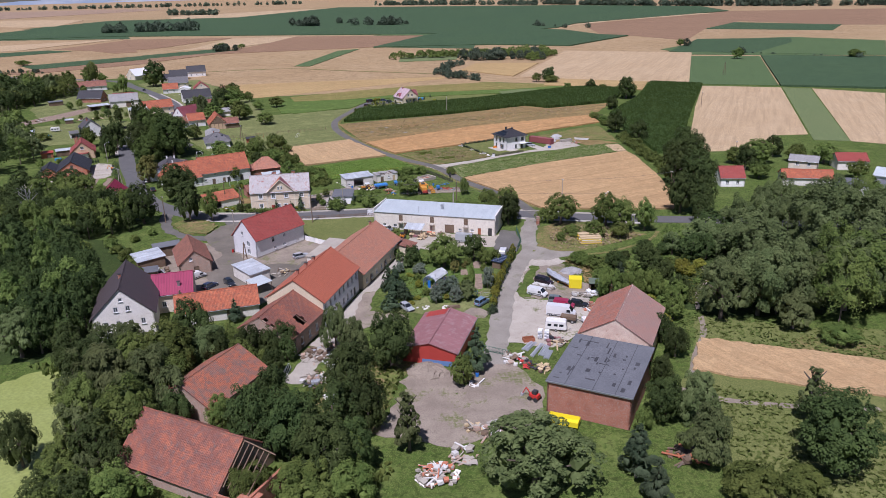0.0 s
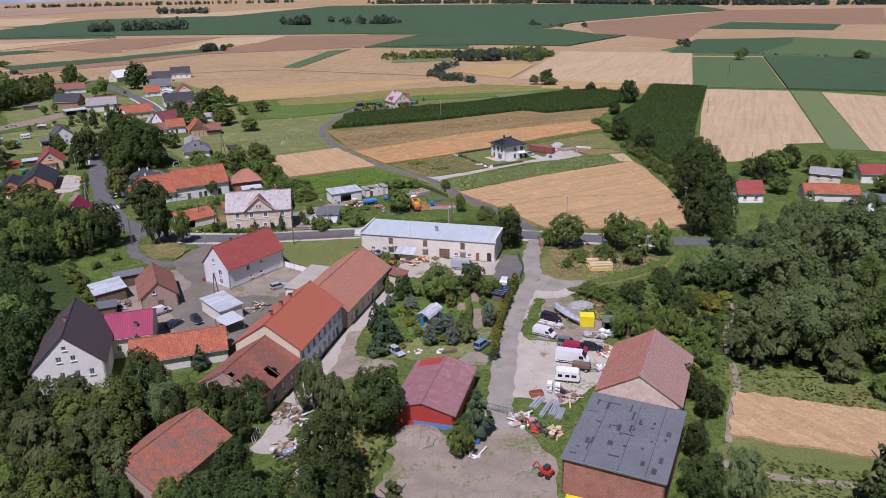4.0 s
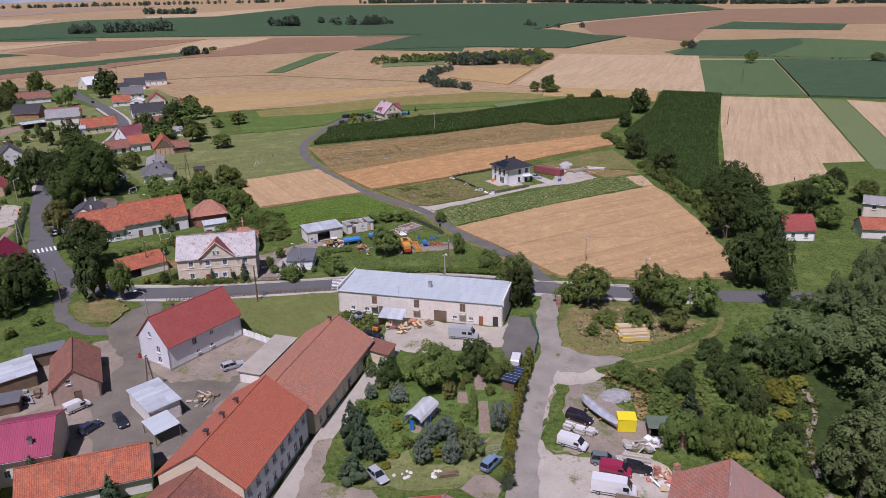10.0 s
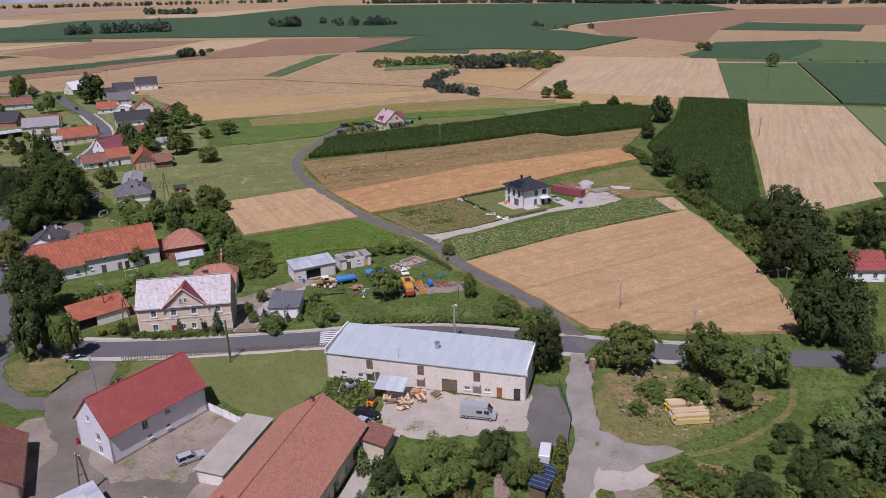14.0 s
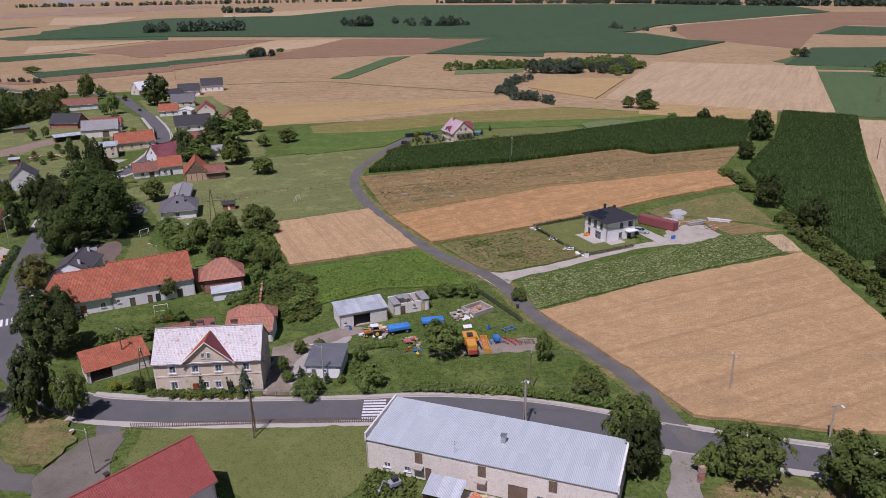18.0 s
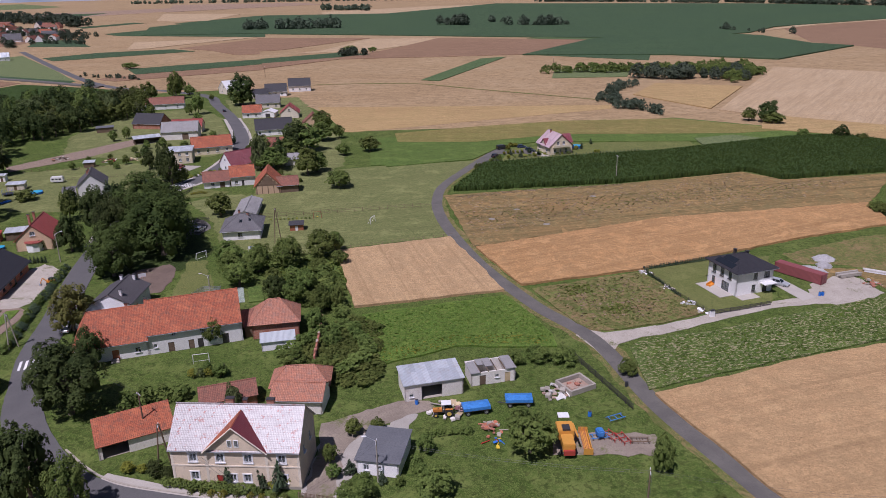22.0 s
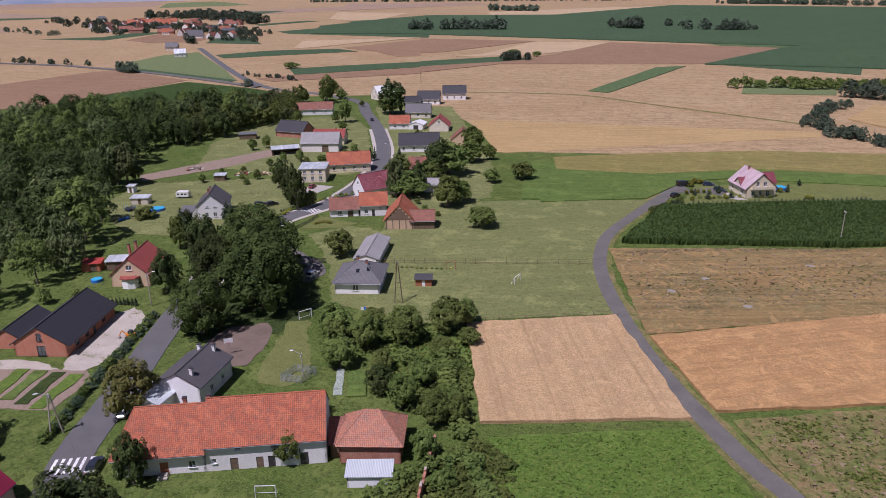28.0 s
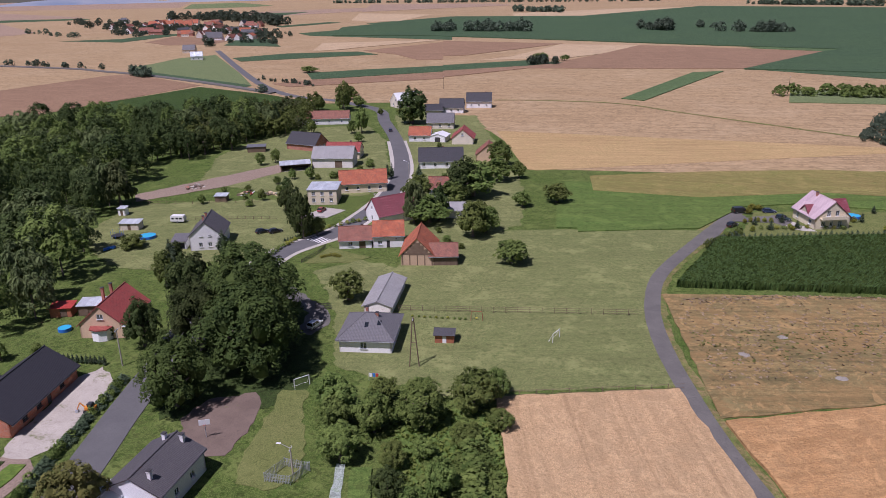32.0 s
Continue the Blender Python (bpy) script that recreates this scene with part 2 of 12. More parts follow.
def leafage(name, dark, light, trans=0.42, spread=0.25):
    """Leaves: tone varies from clump to clump and tree to tree; light passes through."""
    m, nt, b = nodes_of(name)
    geo, info = nt.nodes.new("ShaderNodeNewGeometry"), nt.nodes.new("ShaderNodeObjectInfo")
    clump = mapped(nt, noise_of(nt, coords(nt, True), 0.45, 3.0, 0.6), 0.35, 0.65)
    whole = mapped(nt, noise_of(nt, coords(nt, True), 0.09, 2.0, 0.5), 0.35, 0.65)
    tone = calc(nt, "ADD", calc(nt, "MULTIPLY", clump, 0.32), calc(nt, "MULTIPLY", geo.outputs["Random Per Island"], 0.36))
    tone = calc(nt, "ADD", tone, calc(nt, "MULTIPLY", whole, 0.32))
    col = blend(nt, tone, dark, light)
    hsv = nt.nodes.new("ShaderNodeHueSaturation")
    nt.links.new(mapped(nt, info.outputs["Random"], 0, 1, 1 - spread, 1 + spread), hsv.inputs["Value"])
    nt.links.new(mapped(nt, info.outputs["Random"], 0, 1, 0.485, 0.515), hsv.inputs["Hue"])
    nt.links.new(col, hsv.inputs["Color"])
    nt.links.new(hsv.outputs[0], b.inputs["Base Color"])
    b.inputs["Roughness"].default_value = 0.75
    b.inputs["Specular IOR Level"].default_value = 0.12
    tr = nt.nodes.new("ShaderNodeBsdfTranslucent")
    nt.links.new(hsv.outputs[0], tr.inputs["Color"])
    mx = nt.nodes.new("ShaderNodeMixShader")
    mx.inputs[0].default_value = trans
    nt.links.new(b.outputs[0], mx.inputs[1])
    nt.links.new(tr.outputs[0], mx.inputs[2])
    nt.links.new(mx.outputs[0], nt.nodes["Material Output"].inputs["Surface"])
    return m


def paint(name, colour, rough=0.35, metal=0.0, coat=0.0, dirt=0.25):
    m, nt, b = nodes_of(name)
    co = coords(nt, False)
    col = blend(nt, mapped(nt, noise_of(nt, co, 1.7, 5.0, 0.7), 0.45, 0.75, 0.0, dirt), colour, tuple(c * 0.6 + 0.03 for c in colour))
    nt.links.new(col, b.inputs["Base Color"])
    b.inputs["Roughness"].default_value, b.inputs["Metallic"].default_value, b.inputs["Coat Weight"].default_value = rough, metal, coat
    return m


def glass(name):
    m, nt, b = nodes_of(name)
    b.inputs["Base Color"].default_value = (0.6, 0.66, 0.68, 1)
    b.inputs["Roughness"].default_value = 0.05
    b.inputs["Transmission Weight"].default_value = 0.85
    b.inputs["IOR"].default_value = 1.45
    return m


M = {}
# ground and crops
M["meadow"] = ground_cover("meadow", [(0.066, 0.112, 0.018), (0.118, 0.146, 0.038), (0.044, 0.080, 0.012)], 0.045, 0.22, 1.6, mottle=0.7, clump=0.5)
M["leek"] = ground_cover("leeks", [(0.30, 0.35, 0.29), (0.40, 0.45, 0.40), (0.16, 0.22, 0.12)], 0.3, 1.2, 3.0, clump=0.5, depth=0.3)
# dark greens putting the woods' shade into the ground; also colours a cabbage bed
M["undergrowth"] = ground_cover("shade-dark ground cover", [(0.034, 0.058, 0.014), (0.06, 0.085, 0.022), (0.024, 0.042, 0.010)], 0.08, 0.35, 1.6, mottle=0.5, clump=0.6, depth=0.5)
M["farland"] = ground_cover("farland", [(0.43, 0.31, 0.165), (0.33, 0.225, 0.115), (0.47, 0.355, 0.205)], 0.004, 0.02, 0.15, streak=0.5, streak_turn=-20, depth=0.1)
M["wheat"] = ground_cover("wheat", [(0.50, 0.335, 0.165), (0.455, 0.29, 0.14), (0.54, 0.375, 0.19)], 0.03, 0.22, 2.2, streak=0.4, streak_turn=-28, depth=0.35, lane=(17.0, -28), mottle=0.22, swirl=0.4)
M["wheat_strip"] = ground_cover("wheat strip", [(0.50, 0.30, 0.13), (0.45, 0.255, 0.105), (0.54, 0.345, 0.16)], 0.04, 0.2, 1.8, streak=0.6, streak_turn=-34, depth=0.4, mottle=0.45, swirl=0.55)
M["wheat_square"] = ground_cover("wheat plot", [(0.50, 0.345, 0.18), (0.46, 0.30, 0.15), (0.54, 0.385, 0.21)], 0.04, 0.25, 2.0, streak=0.35, streak_turn=-118, depth=0.3, lane=(9.0, 62), swirl=0.4)
M["stubble"] = ground_cover("stubble", [(0.50, 0.375, 0.225), (0.43, 0.31, 0.175), (0.54, 0.42, 0.27)], 0.02, 0.1, 1.0, streak=0.4, streak_turn=-67, depth=0.08)
M["gold"] = ground_cover("mown grain", [(0.47, 0.335, 0.15), (0.40, 0.27, 0.12), (0.38, 0.30, 0.12)], 0.02, 0.1, 0.8, streak=0.5, streak_turn=-25, depth=0.08)
M["brown"] = ground_cover("brown stubble", [(0.285, 0.18, 0.105), (0.235, 0.145, 0.085), (0.345, 0.225, 0.135)], 0.01, 0.06, 0.5, streak=0.3, streak_turn=-22, depth=0.08)
M["mauve"] = ground_cover("grey-brown tilth", [(0.36, 0.255, 0.175), (0.30, 0.21, 0.145), (0.40, 0.29, 0.20)], 0.005, 0.04, 0.3, streak=0.4, streak_turn=-18, depth=0.08)
M["plough"] = ground_cover("bare soil", [(0.27, 0.205, 0.155), (0.235, 0.175, 0.13), (0.31, 0.24, 0.18)], 0.05, 0.4, 2.0, depth=0.1)
# trodden earth made darker brown to carry the oaks' shade
M["play_earth"] = surface("trodden earth with oak shade in its colour", (0.15, 0.108, 0.082), (0.20, 0.145, 0.11), 0.8, 0.95, bump=0.3, depth=0.02, fine=8, stain=(0.10, 0.072, 0.055), spread=0, weeds=0.6)
M["maize"] = ground_cover("maize", [(0.078, 0.138, 0.033), (0.096, 0.16, 0.038), (0.064, 0.115, 0.027)], 0.03, 0.5, 1.8, rows=(0.8, -67, 0.14), clump=0.4, depth=0.8, bump=1.0)
# bluer than the near maize: distance haze is put into the crop colour
M["maize_far"] = ground_cover("far maize with haze tint", [(0.05, 0.09, 0.046), (0.068, 0.112, 0.05), (0.042, 0.08, 0.038)], 0.008, 0.06, 0.4, streak=0.45, streak_turn=-15, depth=0.5)
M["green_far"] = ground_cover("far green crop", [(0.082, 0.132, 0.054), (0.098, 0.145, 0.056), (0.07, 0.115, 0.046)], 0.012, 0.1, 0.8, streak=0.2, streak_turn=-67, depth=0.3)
M["bean"] = ground_cover("bean crop", [(0.085, 0.155, 0.03), (0.13, 0.18, 0.042), (0.07, 0.13, 0.025)], 0.03, 0.3, 1.5, streak=0.6, streak_turn=-25, depth=0.3, mottle=0.45, clump=0.3)
M["ripening"] = ground_cover("ripening grain", [(0.20, 0.20, 0.055), (0.27, 0.215, 0.075), (0.15, 0.18, 0.04)], 0.03, 0.2, 1.5, streak=0.6, streak_turn=-8, depth=0.3, mottle=0.3)
M["potato"] = ground_cover("potato crop", [(0.10, 0.195, 0.028), (0.15, 0.23, 0.04), (0.07, 0.14, 0.021)], 0.05, 0.6, 2.0, streak=0.35, streak_turn=-27, mottle=0.4, clump=0.35, pale=(-27, (0.23, 0.25, 0.06), 0.52, 0.55), depth=0.4, bump=0.9)
M["potato_dry"] = ground_cover("patchy potato crop", [(0.085, 0.15, 0.028), (0.13, 0.185, 0.04), (0.06, 0.115, 0.02)], 0.05, 0.6, 2.0, streak=0.35, streak_turn=-27, mottle=0.5, clump=0.35, pale=(-27, (0.50, 0.42, 0.26), 0.515, 0.75), depth=0.4, bump=0.9)
M["fallow"] = ground_cover("dry fallow", [(0.37, 0.235, 0.095), (0.20, 0.165, 0.07), (0.42, 0.275, 0.11)], 0.05, 0.25, 1.1, mottle=0.4, clump=0.12, swirl=0.5, streak=0.9, streak_turn=-24, depth=0.3)
M["rough"] = ground_cover("rough pasture", [(0.13, 0.17, 0.04), (0.25, 0.165, 0.085), (0.10, 0.175, 0.028)], 0.07, 0.3, 1.6, depth=0.35, mottle=0.6, clump=0.25, swirl=0.6)
M["lawn"] = ground_cover("lawn", [(0.12, 0.145, 0.038), (0.155, 0.162, 0.055), (0.10, 0.13, 0.032)], 0.05, 0.5, 3.0, depth=0.05, mottle=0.35)
M["mown"] = ground_cover("mown meadow", [(0.155, 0.18, 0.06), (0.19, 0.20, 0.075), (0.125, 0.16, 0.048)], 0.03, 0.15, 1.8, streak=0.45, streak_turn=-28, depth=0.06, mottle=0.6, clump=0.2)
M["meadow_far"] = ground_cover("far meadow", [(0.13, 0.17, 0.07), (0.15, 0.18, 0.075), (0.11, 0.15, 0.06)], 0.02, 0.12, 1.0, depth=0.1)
M["duckweed"] = surface("duckweed", (0.26, 0.30, 0.075), (0.30, 0.34, 0.10), 0.5, 0.6, bump=0.1, fine=3.0, stain=(0.20, 0.22, 0.05), spread=0)
M["asphalt"] = surface("asphalt", (0.11, 0.107, 0.105), (0.135, 0.131, 0.127), 0.5, 0.9, bump=0.15, depth=0.01, fine=20, stain=(0.10, 0.096, 0.094), spread=0)
M["old_asphalt"] = surface("old asphalt", (0.12, 0.112, 0.098), (0.165, 0.153, 0.133), 0.5, 0.92, bump=0.2, depth=0.015, fine=14, stain=(0.085, 0.08, 0.075), spread=0)
M["yard_tarmac"] = surface("worn yard tarmac", (0.14, 0.122, 0.096), (0.205, 0.178, 0.14), 0.4, 0.93, bump=0.3, depth=0.02, fine=10, stain=(0.085, 0.075, 0.06), spread=0, weeds=0.58)
M["gravel"] = surface("gravel", (0.40, 0.355, 0.29), (0.50, 0.45, 0.375), 0.6, 0.95, bump=0.4, depth=0.03, fine=10, stain=(0.22, 0.19, 0.15), spread=0, weeds=0.56)
M["track"] = surface("worn farm track", (0.25, 0.225, 0.185), (0.335, 0.305, 0.255), 0.6, 0.95, bump=0.4, depth=0.03, fine=9, stain=(0.19, 0.165, 0.135), spread=0, weeds=0.57)
M["dirt"] = surface("packed dirt", (0.24, 0.195, 0.15), (0.335, 0.28, 0.215), 0.6, 0.95, bump=0.4, depth=0.03, fine=8, stain=(0.14, 0.115, 0.085), spread=0, weeds=0.53)
M["concrete"] = surface("concrete", (0.45, 0.405, 0.335), (0.37, 0.335, 0.28), 1.0, 0.9, bump=0.2, fine=12, stain=(0.24, 0.22, 0.185))
M["yard_concrete"] = surface("weedy concrete slabs", (0.47, 0.415, 0.335), (0.37, 0.33, 0.265), 0.7, 0.92, bump=0.3, fine=10, stain=(0.21, 0.185, 0.145), spread=0, weeds=0.585)
M["paver"] = surface("paving", (0.45, 0.415, 0.36), (0.39, 0.36, 0.31), 1.0, 0.9, bump=0.2, fine=12)
M["white_line"] = surface("road paint", (0.78, 0.78, 0.76), (0.70, 0.70, 0.68), 1.0, 0.8, bump=0, stain=(0.45, 0.45, 0.44))
# walls
M["plaster_white"] = surface("white plaster", (0.90, 0.885, 0.855), (0.86, 0.845, 0.815), 1.0, 0.9, bump=0.1, fine=9)
M["plaster_old"] = surface("old whitewash", (0.84, 0.80, 0.73), (0.76, 0.71, 0.63), 1.2, 0.92, bump=0.25, fine=6, stain=(0.52, 0.44, 0.35))
M["plaster_cream"] = surface("cream plaster", (0.74, 0.65, 0.47), (0.70, 0.60, 0.42), 1.0, 0.9, bump=0.1, fine=9)
M["plaster_warm"] = surface("stained warm whitewash", (0.88, 0.82, 0.71), (0.80, 0.73, 0.61), 0.8, 0.92, bump=0.25, fine=6, stain=(0.56, 0.46, 0.35))
M["plaster_patchy"] = surface("crumbling plaster over brick", (0.74, 0.61, 0.49), (0.62, 0.45, 0.35), 1.6, 0.93, bump=0.4, fine=6, stain=(0.42, 0.19, 0.12))
M["whitewash"] = surface("whitewashed render", (0.90, 0.885, 0.855), (0.82, 0.80, 0.765), 0.9, 0.92, bump=0.2, fine=7, stain=(0.70, 0.675, 0.63))
M["plaster_tenement"] = surface("weathered grey-beige render", (0.72, 0.60, 0.44), (0.62, 0.51, 0.37), 1.2, 0.92, bump=0.25, fine=7, stain=(0.30, 0.255, 0.21))
M["plaster_grey"] = surface("grey plaster", (0.74, 0.66, 0.53), (0.66, 0.585, 0.465), 1.2, 0.92, bump=0.2, fine=8, stain=(0.40, 0.36, 0.30))
M["plaster_blue"] = surface("pale plaster", (0.83, 0.83, 0.835), (0.78, 0.78, 0.79), 1.0, 0.9, bump=0.1, fine=9)
M["plaster_peach"] = surface("peach plaster", (0.66, 0.47, 0.30), (0.60, 0.42, 0.27), 1.0, 0.9, bump=0.1, fine=9)
M["brick"] = brickwork("red brick", (0.36, 0.125, 0.075), (0.44, 0.18, 0.11), (0.40, 0.33, 0.27))
M["brick_new"] = brickwork("orange hollow brick", (0.56, 0.19, 0.095), (0.47, 0.15, 0.08), (0.45, 0.37, 0.31), 3.0)
M["stone"] = brickwork("mixed rubble", (0.38, 0.30, 0.235), (0.43, 0.25, 0.17), (0.46, 0.40, 0.33), 3.0)
M["timber"] = surface("weathered timber", (0.16, 0.105, 0.065), (0.21, 0.15, 0.10), 2.0, 0.9, bump=0.4, fine=14)
M["timber_light"] = surface("sawn timber", (0.58, 0.44, 0.25), (0.66, 0.52, 0.32), 2.0, 0.8, bump=0.2, fine=10)
M["timber_red"] = surface("stained boards", (0.36, 0.12, 0.055), (0.42, 0.16, 0.08), 2.0, 0.8, bump=0.2, fine=10)
# roofs
M["tile_red"] = roof_tiles("new red tiles", [(0.40, 0.085, 0.065), (0.31, 0.062, 0.05), (0.44, 0.12, 0.095)], 0.36, 0.3, wear=0.3, rough=0.5, patchy=0.45, depth=0.08)
M["tile_orange"] = roof_tiles("orange tiles", [(0.52, 0.155, 0.082), (0.45, 0.13, 0.07), (0.49, 0.15, 0.085)], 0.36, 0.3, wear=0.12, rough=0.5, patchy=0.3)
M["tile_old"] = roof_tiles("old clay tiles", [(0.30, 0.115, 0.078), (0.19, 0.08, 0.058), (0.47, 0.155, 0.08)], wear=0.8, patchy=0.75, moss=(0.17, 0.13, 0.115))
M["tile_barn"] = roof_tiles("salmon barn tiles", [(0.55, 0.25, 0.155), (0.36, 0.155, 0.10), (0.58, 0.22, 0.125)], wear=0.7, moss=(0.27, 0.20, 0.165))
M["tile_brown"] = roof_tiles("brown weathered tiles", [(0.33, 0.14, 0.095), (0.23, 0.10, 0.072), (0.38, 0.17, 0.11)], wear=0.6)
M["tile_farm"] = roof_tiles("farmhouse tiles", [(0.50, 0.145, 0.07), (0.31, 0.095, 0.052), (0.60, 0.195, 0.09)], wear=0.7, patchy=0.7, moss=(0.20, 0.115, 0.08))
M["tile_weathered"] = roof_tiles("bleached clay tiles", [(0.42, 0.255, 0.205), (0.31, 0.195, 0.16), (0.47, 0.225, 0.16)], wear=0.7, patchy=0.6, moss=(0.33, 0.25, 0.215), wear_at=(0.48, 0.6), joint=0.3)
M["tile_patched"] = roof_tiles("patched clay tiles", [(0.50, 0.19, 0.12), (0.36, 0.15, 0.105), (0.42, 0.235, 0.18)], wear=0.75, patchy=0.9, moss=(0.24, 0.17, 0.14), wear_at=(0.5, 0.6), joint=0.4)
M["tile_mossy"] = roof_tiles("mossy clay tiles", [(0.50, 0.165, 0.085), (0.31, 0.115, 0.07), (0.235, 0.155, 0.125)], wear=0.8, patchy=0.95, moss=(0.18, 0.135, 0.115), wear_at=(0.5, 0.6), joint=0.4)
M["tile_pale"] = roof_tiles("lichen covered tiles", [(0.43, 0.405, 0.39), (0.30, 0.275, 0.265), (0.50, 0.47, 0.45)], 0.33, 0.25, moss=(0.30, 0.075, 0.048), wear=0.95, wear_at=(0.565, 0.60), joint=0.36, rough=0.41, depth=0.012)
M["tile_pink"] = ribbed("raspberry sheet tiles", [(0.38, 0.07, 0.125), (0.31, 0.055, 0.105)], 0.35, 0.4, 0.1)
M["tile_plum"] = ribbed("dark red sheet tiles", [(0.22, 0.045, 0.055), (0.19, 0.04, 0.05)], 0.35, 0.36, 0.1)
M["sheet_rust"] = ribbed("faded red sheet", [(0.36, 0.165, 0.165), (0.30, 0.135, 0.135)], 0.22, 0.55, 0.15, rust=(0.46, 0.33, 0.315), amount=0.9)
M["sheet_crimson"] = ribbed("crimson sheet tiles", [(0.30, 0.022, 0.055), (0.26, 0.02, 0.05)], 0.35, 0.45, 0.1)
M["tile_rose"] = ribbed("pale rose sheet tiles", [(0.62, 0.47, 0.48), (0.46, 0.32, 0.345)], 0.5, 0.4, 0.1)
M["sheet_red"] = ribbed("red sheet", [(0.50, 0.07, 0.05), (0.44, 0.06, 0.045)], 0.22, 0.5, 0.2)
M["sheet_zinc"] = ribbed("zinc sheet", [(0.70, 0.74, 0.76), (0.42, 0.46, 0.49)], 0.22, 0.5, 0.25, rust=(0.40, 0.30, 0.23), amount=0.5)
M["sheet_blue"] = ribbed("pale blue roofing sheet", [(0.66, 0.715, 0.72), (0.57, 0.63, 0.64)], 0.24, 0.5, 0.25)
M["slate_dark"] = roof_tiles("anthracite tiles", [(0.03, 0.031, 0.037), (0.04, 0.041, 0.046), (0.036, 0.037, 0.042)], 0.36, 0.3, moss=(0.07, 0.07, 0.07), wear=0.2, rough=0.55)
M["slate_brown"] = roof_tiles("dark brown tiles", [(0.065, 0.05, 0.052), (0.085, 0.065, 0.065), (0.075, 0.06, 0.06)], 0.36, 0.3, moss=(0.10, 0.085, 0.08), wear=0.25, rough=0.6)
M["slate_grey"] = roof_tiles("grey tiles", [(0.15, 0.15, 0.155), (0.185, 0.18, 0.18), (0.17, 0.165, 0.165)], 0.36, 0.3, moss=(0.22, 0.21, 0.20), wear=0.3, rough=0.65)
M["slate_mid"] = roof_tiles("dark grey tiles", [(0.085, 0.08, 0.085), (0.11, 0.105, 0.105), (0.095, 0.09, 0.09)], 0.36, 0.3, moss=(0.14, 0.13, 0.125), wear=0.3, rough=0.6)
M["felt"] = surface("roofing felt", (0.125, 0.13, 0.14), (0.15, 0.155, 0.165), 0.8, 0.8, bump=0.15, fine=5, stain=(0.10, 0.10, 0.108))
M["felt_patch"] = surface("fresh felt", (0.055, 0.055, 0.06), (0.065, 0.065, 0.07), 0.8, 0.7, bump=0.1)
M["eternit"] = ribbed("grey fibre cement", [(0.34, 0.33, 0.315), (0.29, 0.285, 0.275)], 0.18, 0.9, 0.0, rust=(0.22, 0.20, 0.18), amount=0.6)
# details
M["glass"] = glass("pane")
M["white_trim"] = paint("white trim", (0.78, 0.78, 0.77), 0.4)
M["dark_trim"] = paint("dark trim", (0.05, 0.045, 0.045), 0.5)
M["zinc"] = paint("zinc", (0.42, 0.43, 0.44), 0.45, 0.7)
M["rubber"] = paint("rubber", (0.025, 0.025, 0.026), 0.8)
M["plastic_dark"] = paint("dark plastic", (0.04, 0.04, 0.043), 0.5)
M["leaf"] = leafage("leaves", (0.042, 0.075, 0.015), (0.20, 0.245, 0.06), 0.22)
M["leaf_dark"] = leafage("dark leaves", (0.016, 0.031, 0.009), (0.092, 0.122, 0.034), 0.2)
M["leaf_willow"] = leafage("willow leaves", (0.045, 0.068, 0.021), (0.178, 0.21, 0.078), 0.22)
M["leaf_conifer"] = leafage("needles", (0.034, 0.058, 0.03), (0.1, 0.13, 0.066), 0.15)
# paler and bluer: distance haze is put into this leaf colour
M["leaf_far"] = leafage("far leaves with haze tint", (0.044, 0.069, 0.042), (0.12, 0.152, 0.098), 0.2)
M["leaf_yellow"] = leafage("yellow-green leaves", (0.16, 0.18, 0.028), (0.36, 0.355, 0.06))
M["leaf_olive"] = leafage("lime leaves", (0.07, 0.075, 0.02), (0.20, 0.185, 0.055), 0.25)
M["leaf_oak"] = leafage("oak leaves", (0.022, 0.044, 0.011), (0.108, 0.155, 0.036), 0.2)
M["leaf_blue"] = leafage("blue-grey needles", (0.060, 0.082, 0.056), (0.225, 0.262, 0.185), 0.2)
M["leaf_lettuce"] = leafage("salad leaves", (0.12, 0.18, 0.03), (0.26, 0.32, 0.08), 0.35)
M["leaf_straw"] = leafage("dry stalks", (0.22, 0.165, 0.10), (0.46, 0.36, 0.23), 0.2)
M["leaf_potato"] = leafage("potato leaves", (0.075, 0.14, 0.02), (0.155, 0.24, 0.04), 0.3)
M["leaf_grass"] = leafage("grass blades", (0.11, 0.15, 0.035), (0.23, 0.245, 0.075), 0.5)
M["leaf_maize"] = leafage("maize leaves", (0.066, 0.125, 0.03), (0.12, 0.185, 0.046), 0.4)
M["car_glass"] = paint("tinted glass", (0.018, 0.022, 0.026), 0.06, 0, 0.5, 0.0)
M["lamp_red"] = paint("red lens", (0.35, 0.02, 0.02), 0.25)
M["bark"] = surface("bark", (0.13, 0.10, 0.075), (0.18, 0.145, 0.11), 3.0, 0.95, bump=0.6, fine=10)


# ---- small helpers ----
def thing(name, m, label, category, group="", kind=""):
    ob = new(name)
    ob.empty_display_size = 0.5
    ob.matrix_basis = m
    return tagged(ob, label, category, group, kind)


def link_mesh(name, me, material, parent=None, label="", at=None):
    if material is not None:
        me.materials.append(material)
    ob = new(name, me)
    if parent is not None:
        ob.parent = parent
    if at is not None:
        ob.matrix_basis = at
    return tagged(ob, label)


def part(name, bm, material, parent=None, label="", at=None):
    me = bpy.data.meshes.new(name)
    bm.to_mesh(me)
    bm.free()
    return link_mesh(name, me, material, parent, label, at)


def raw(name, verts, faces, material, parent=None, label="", at=None):
    me = bpy.data.meshes.new(name)
    me.from_pydata([tuple(v) for v in verts], [], [tuple(f) for f in faces])
    me.update()
    return link_mesh(name, me, material, parent, label, at)


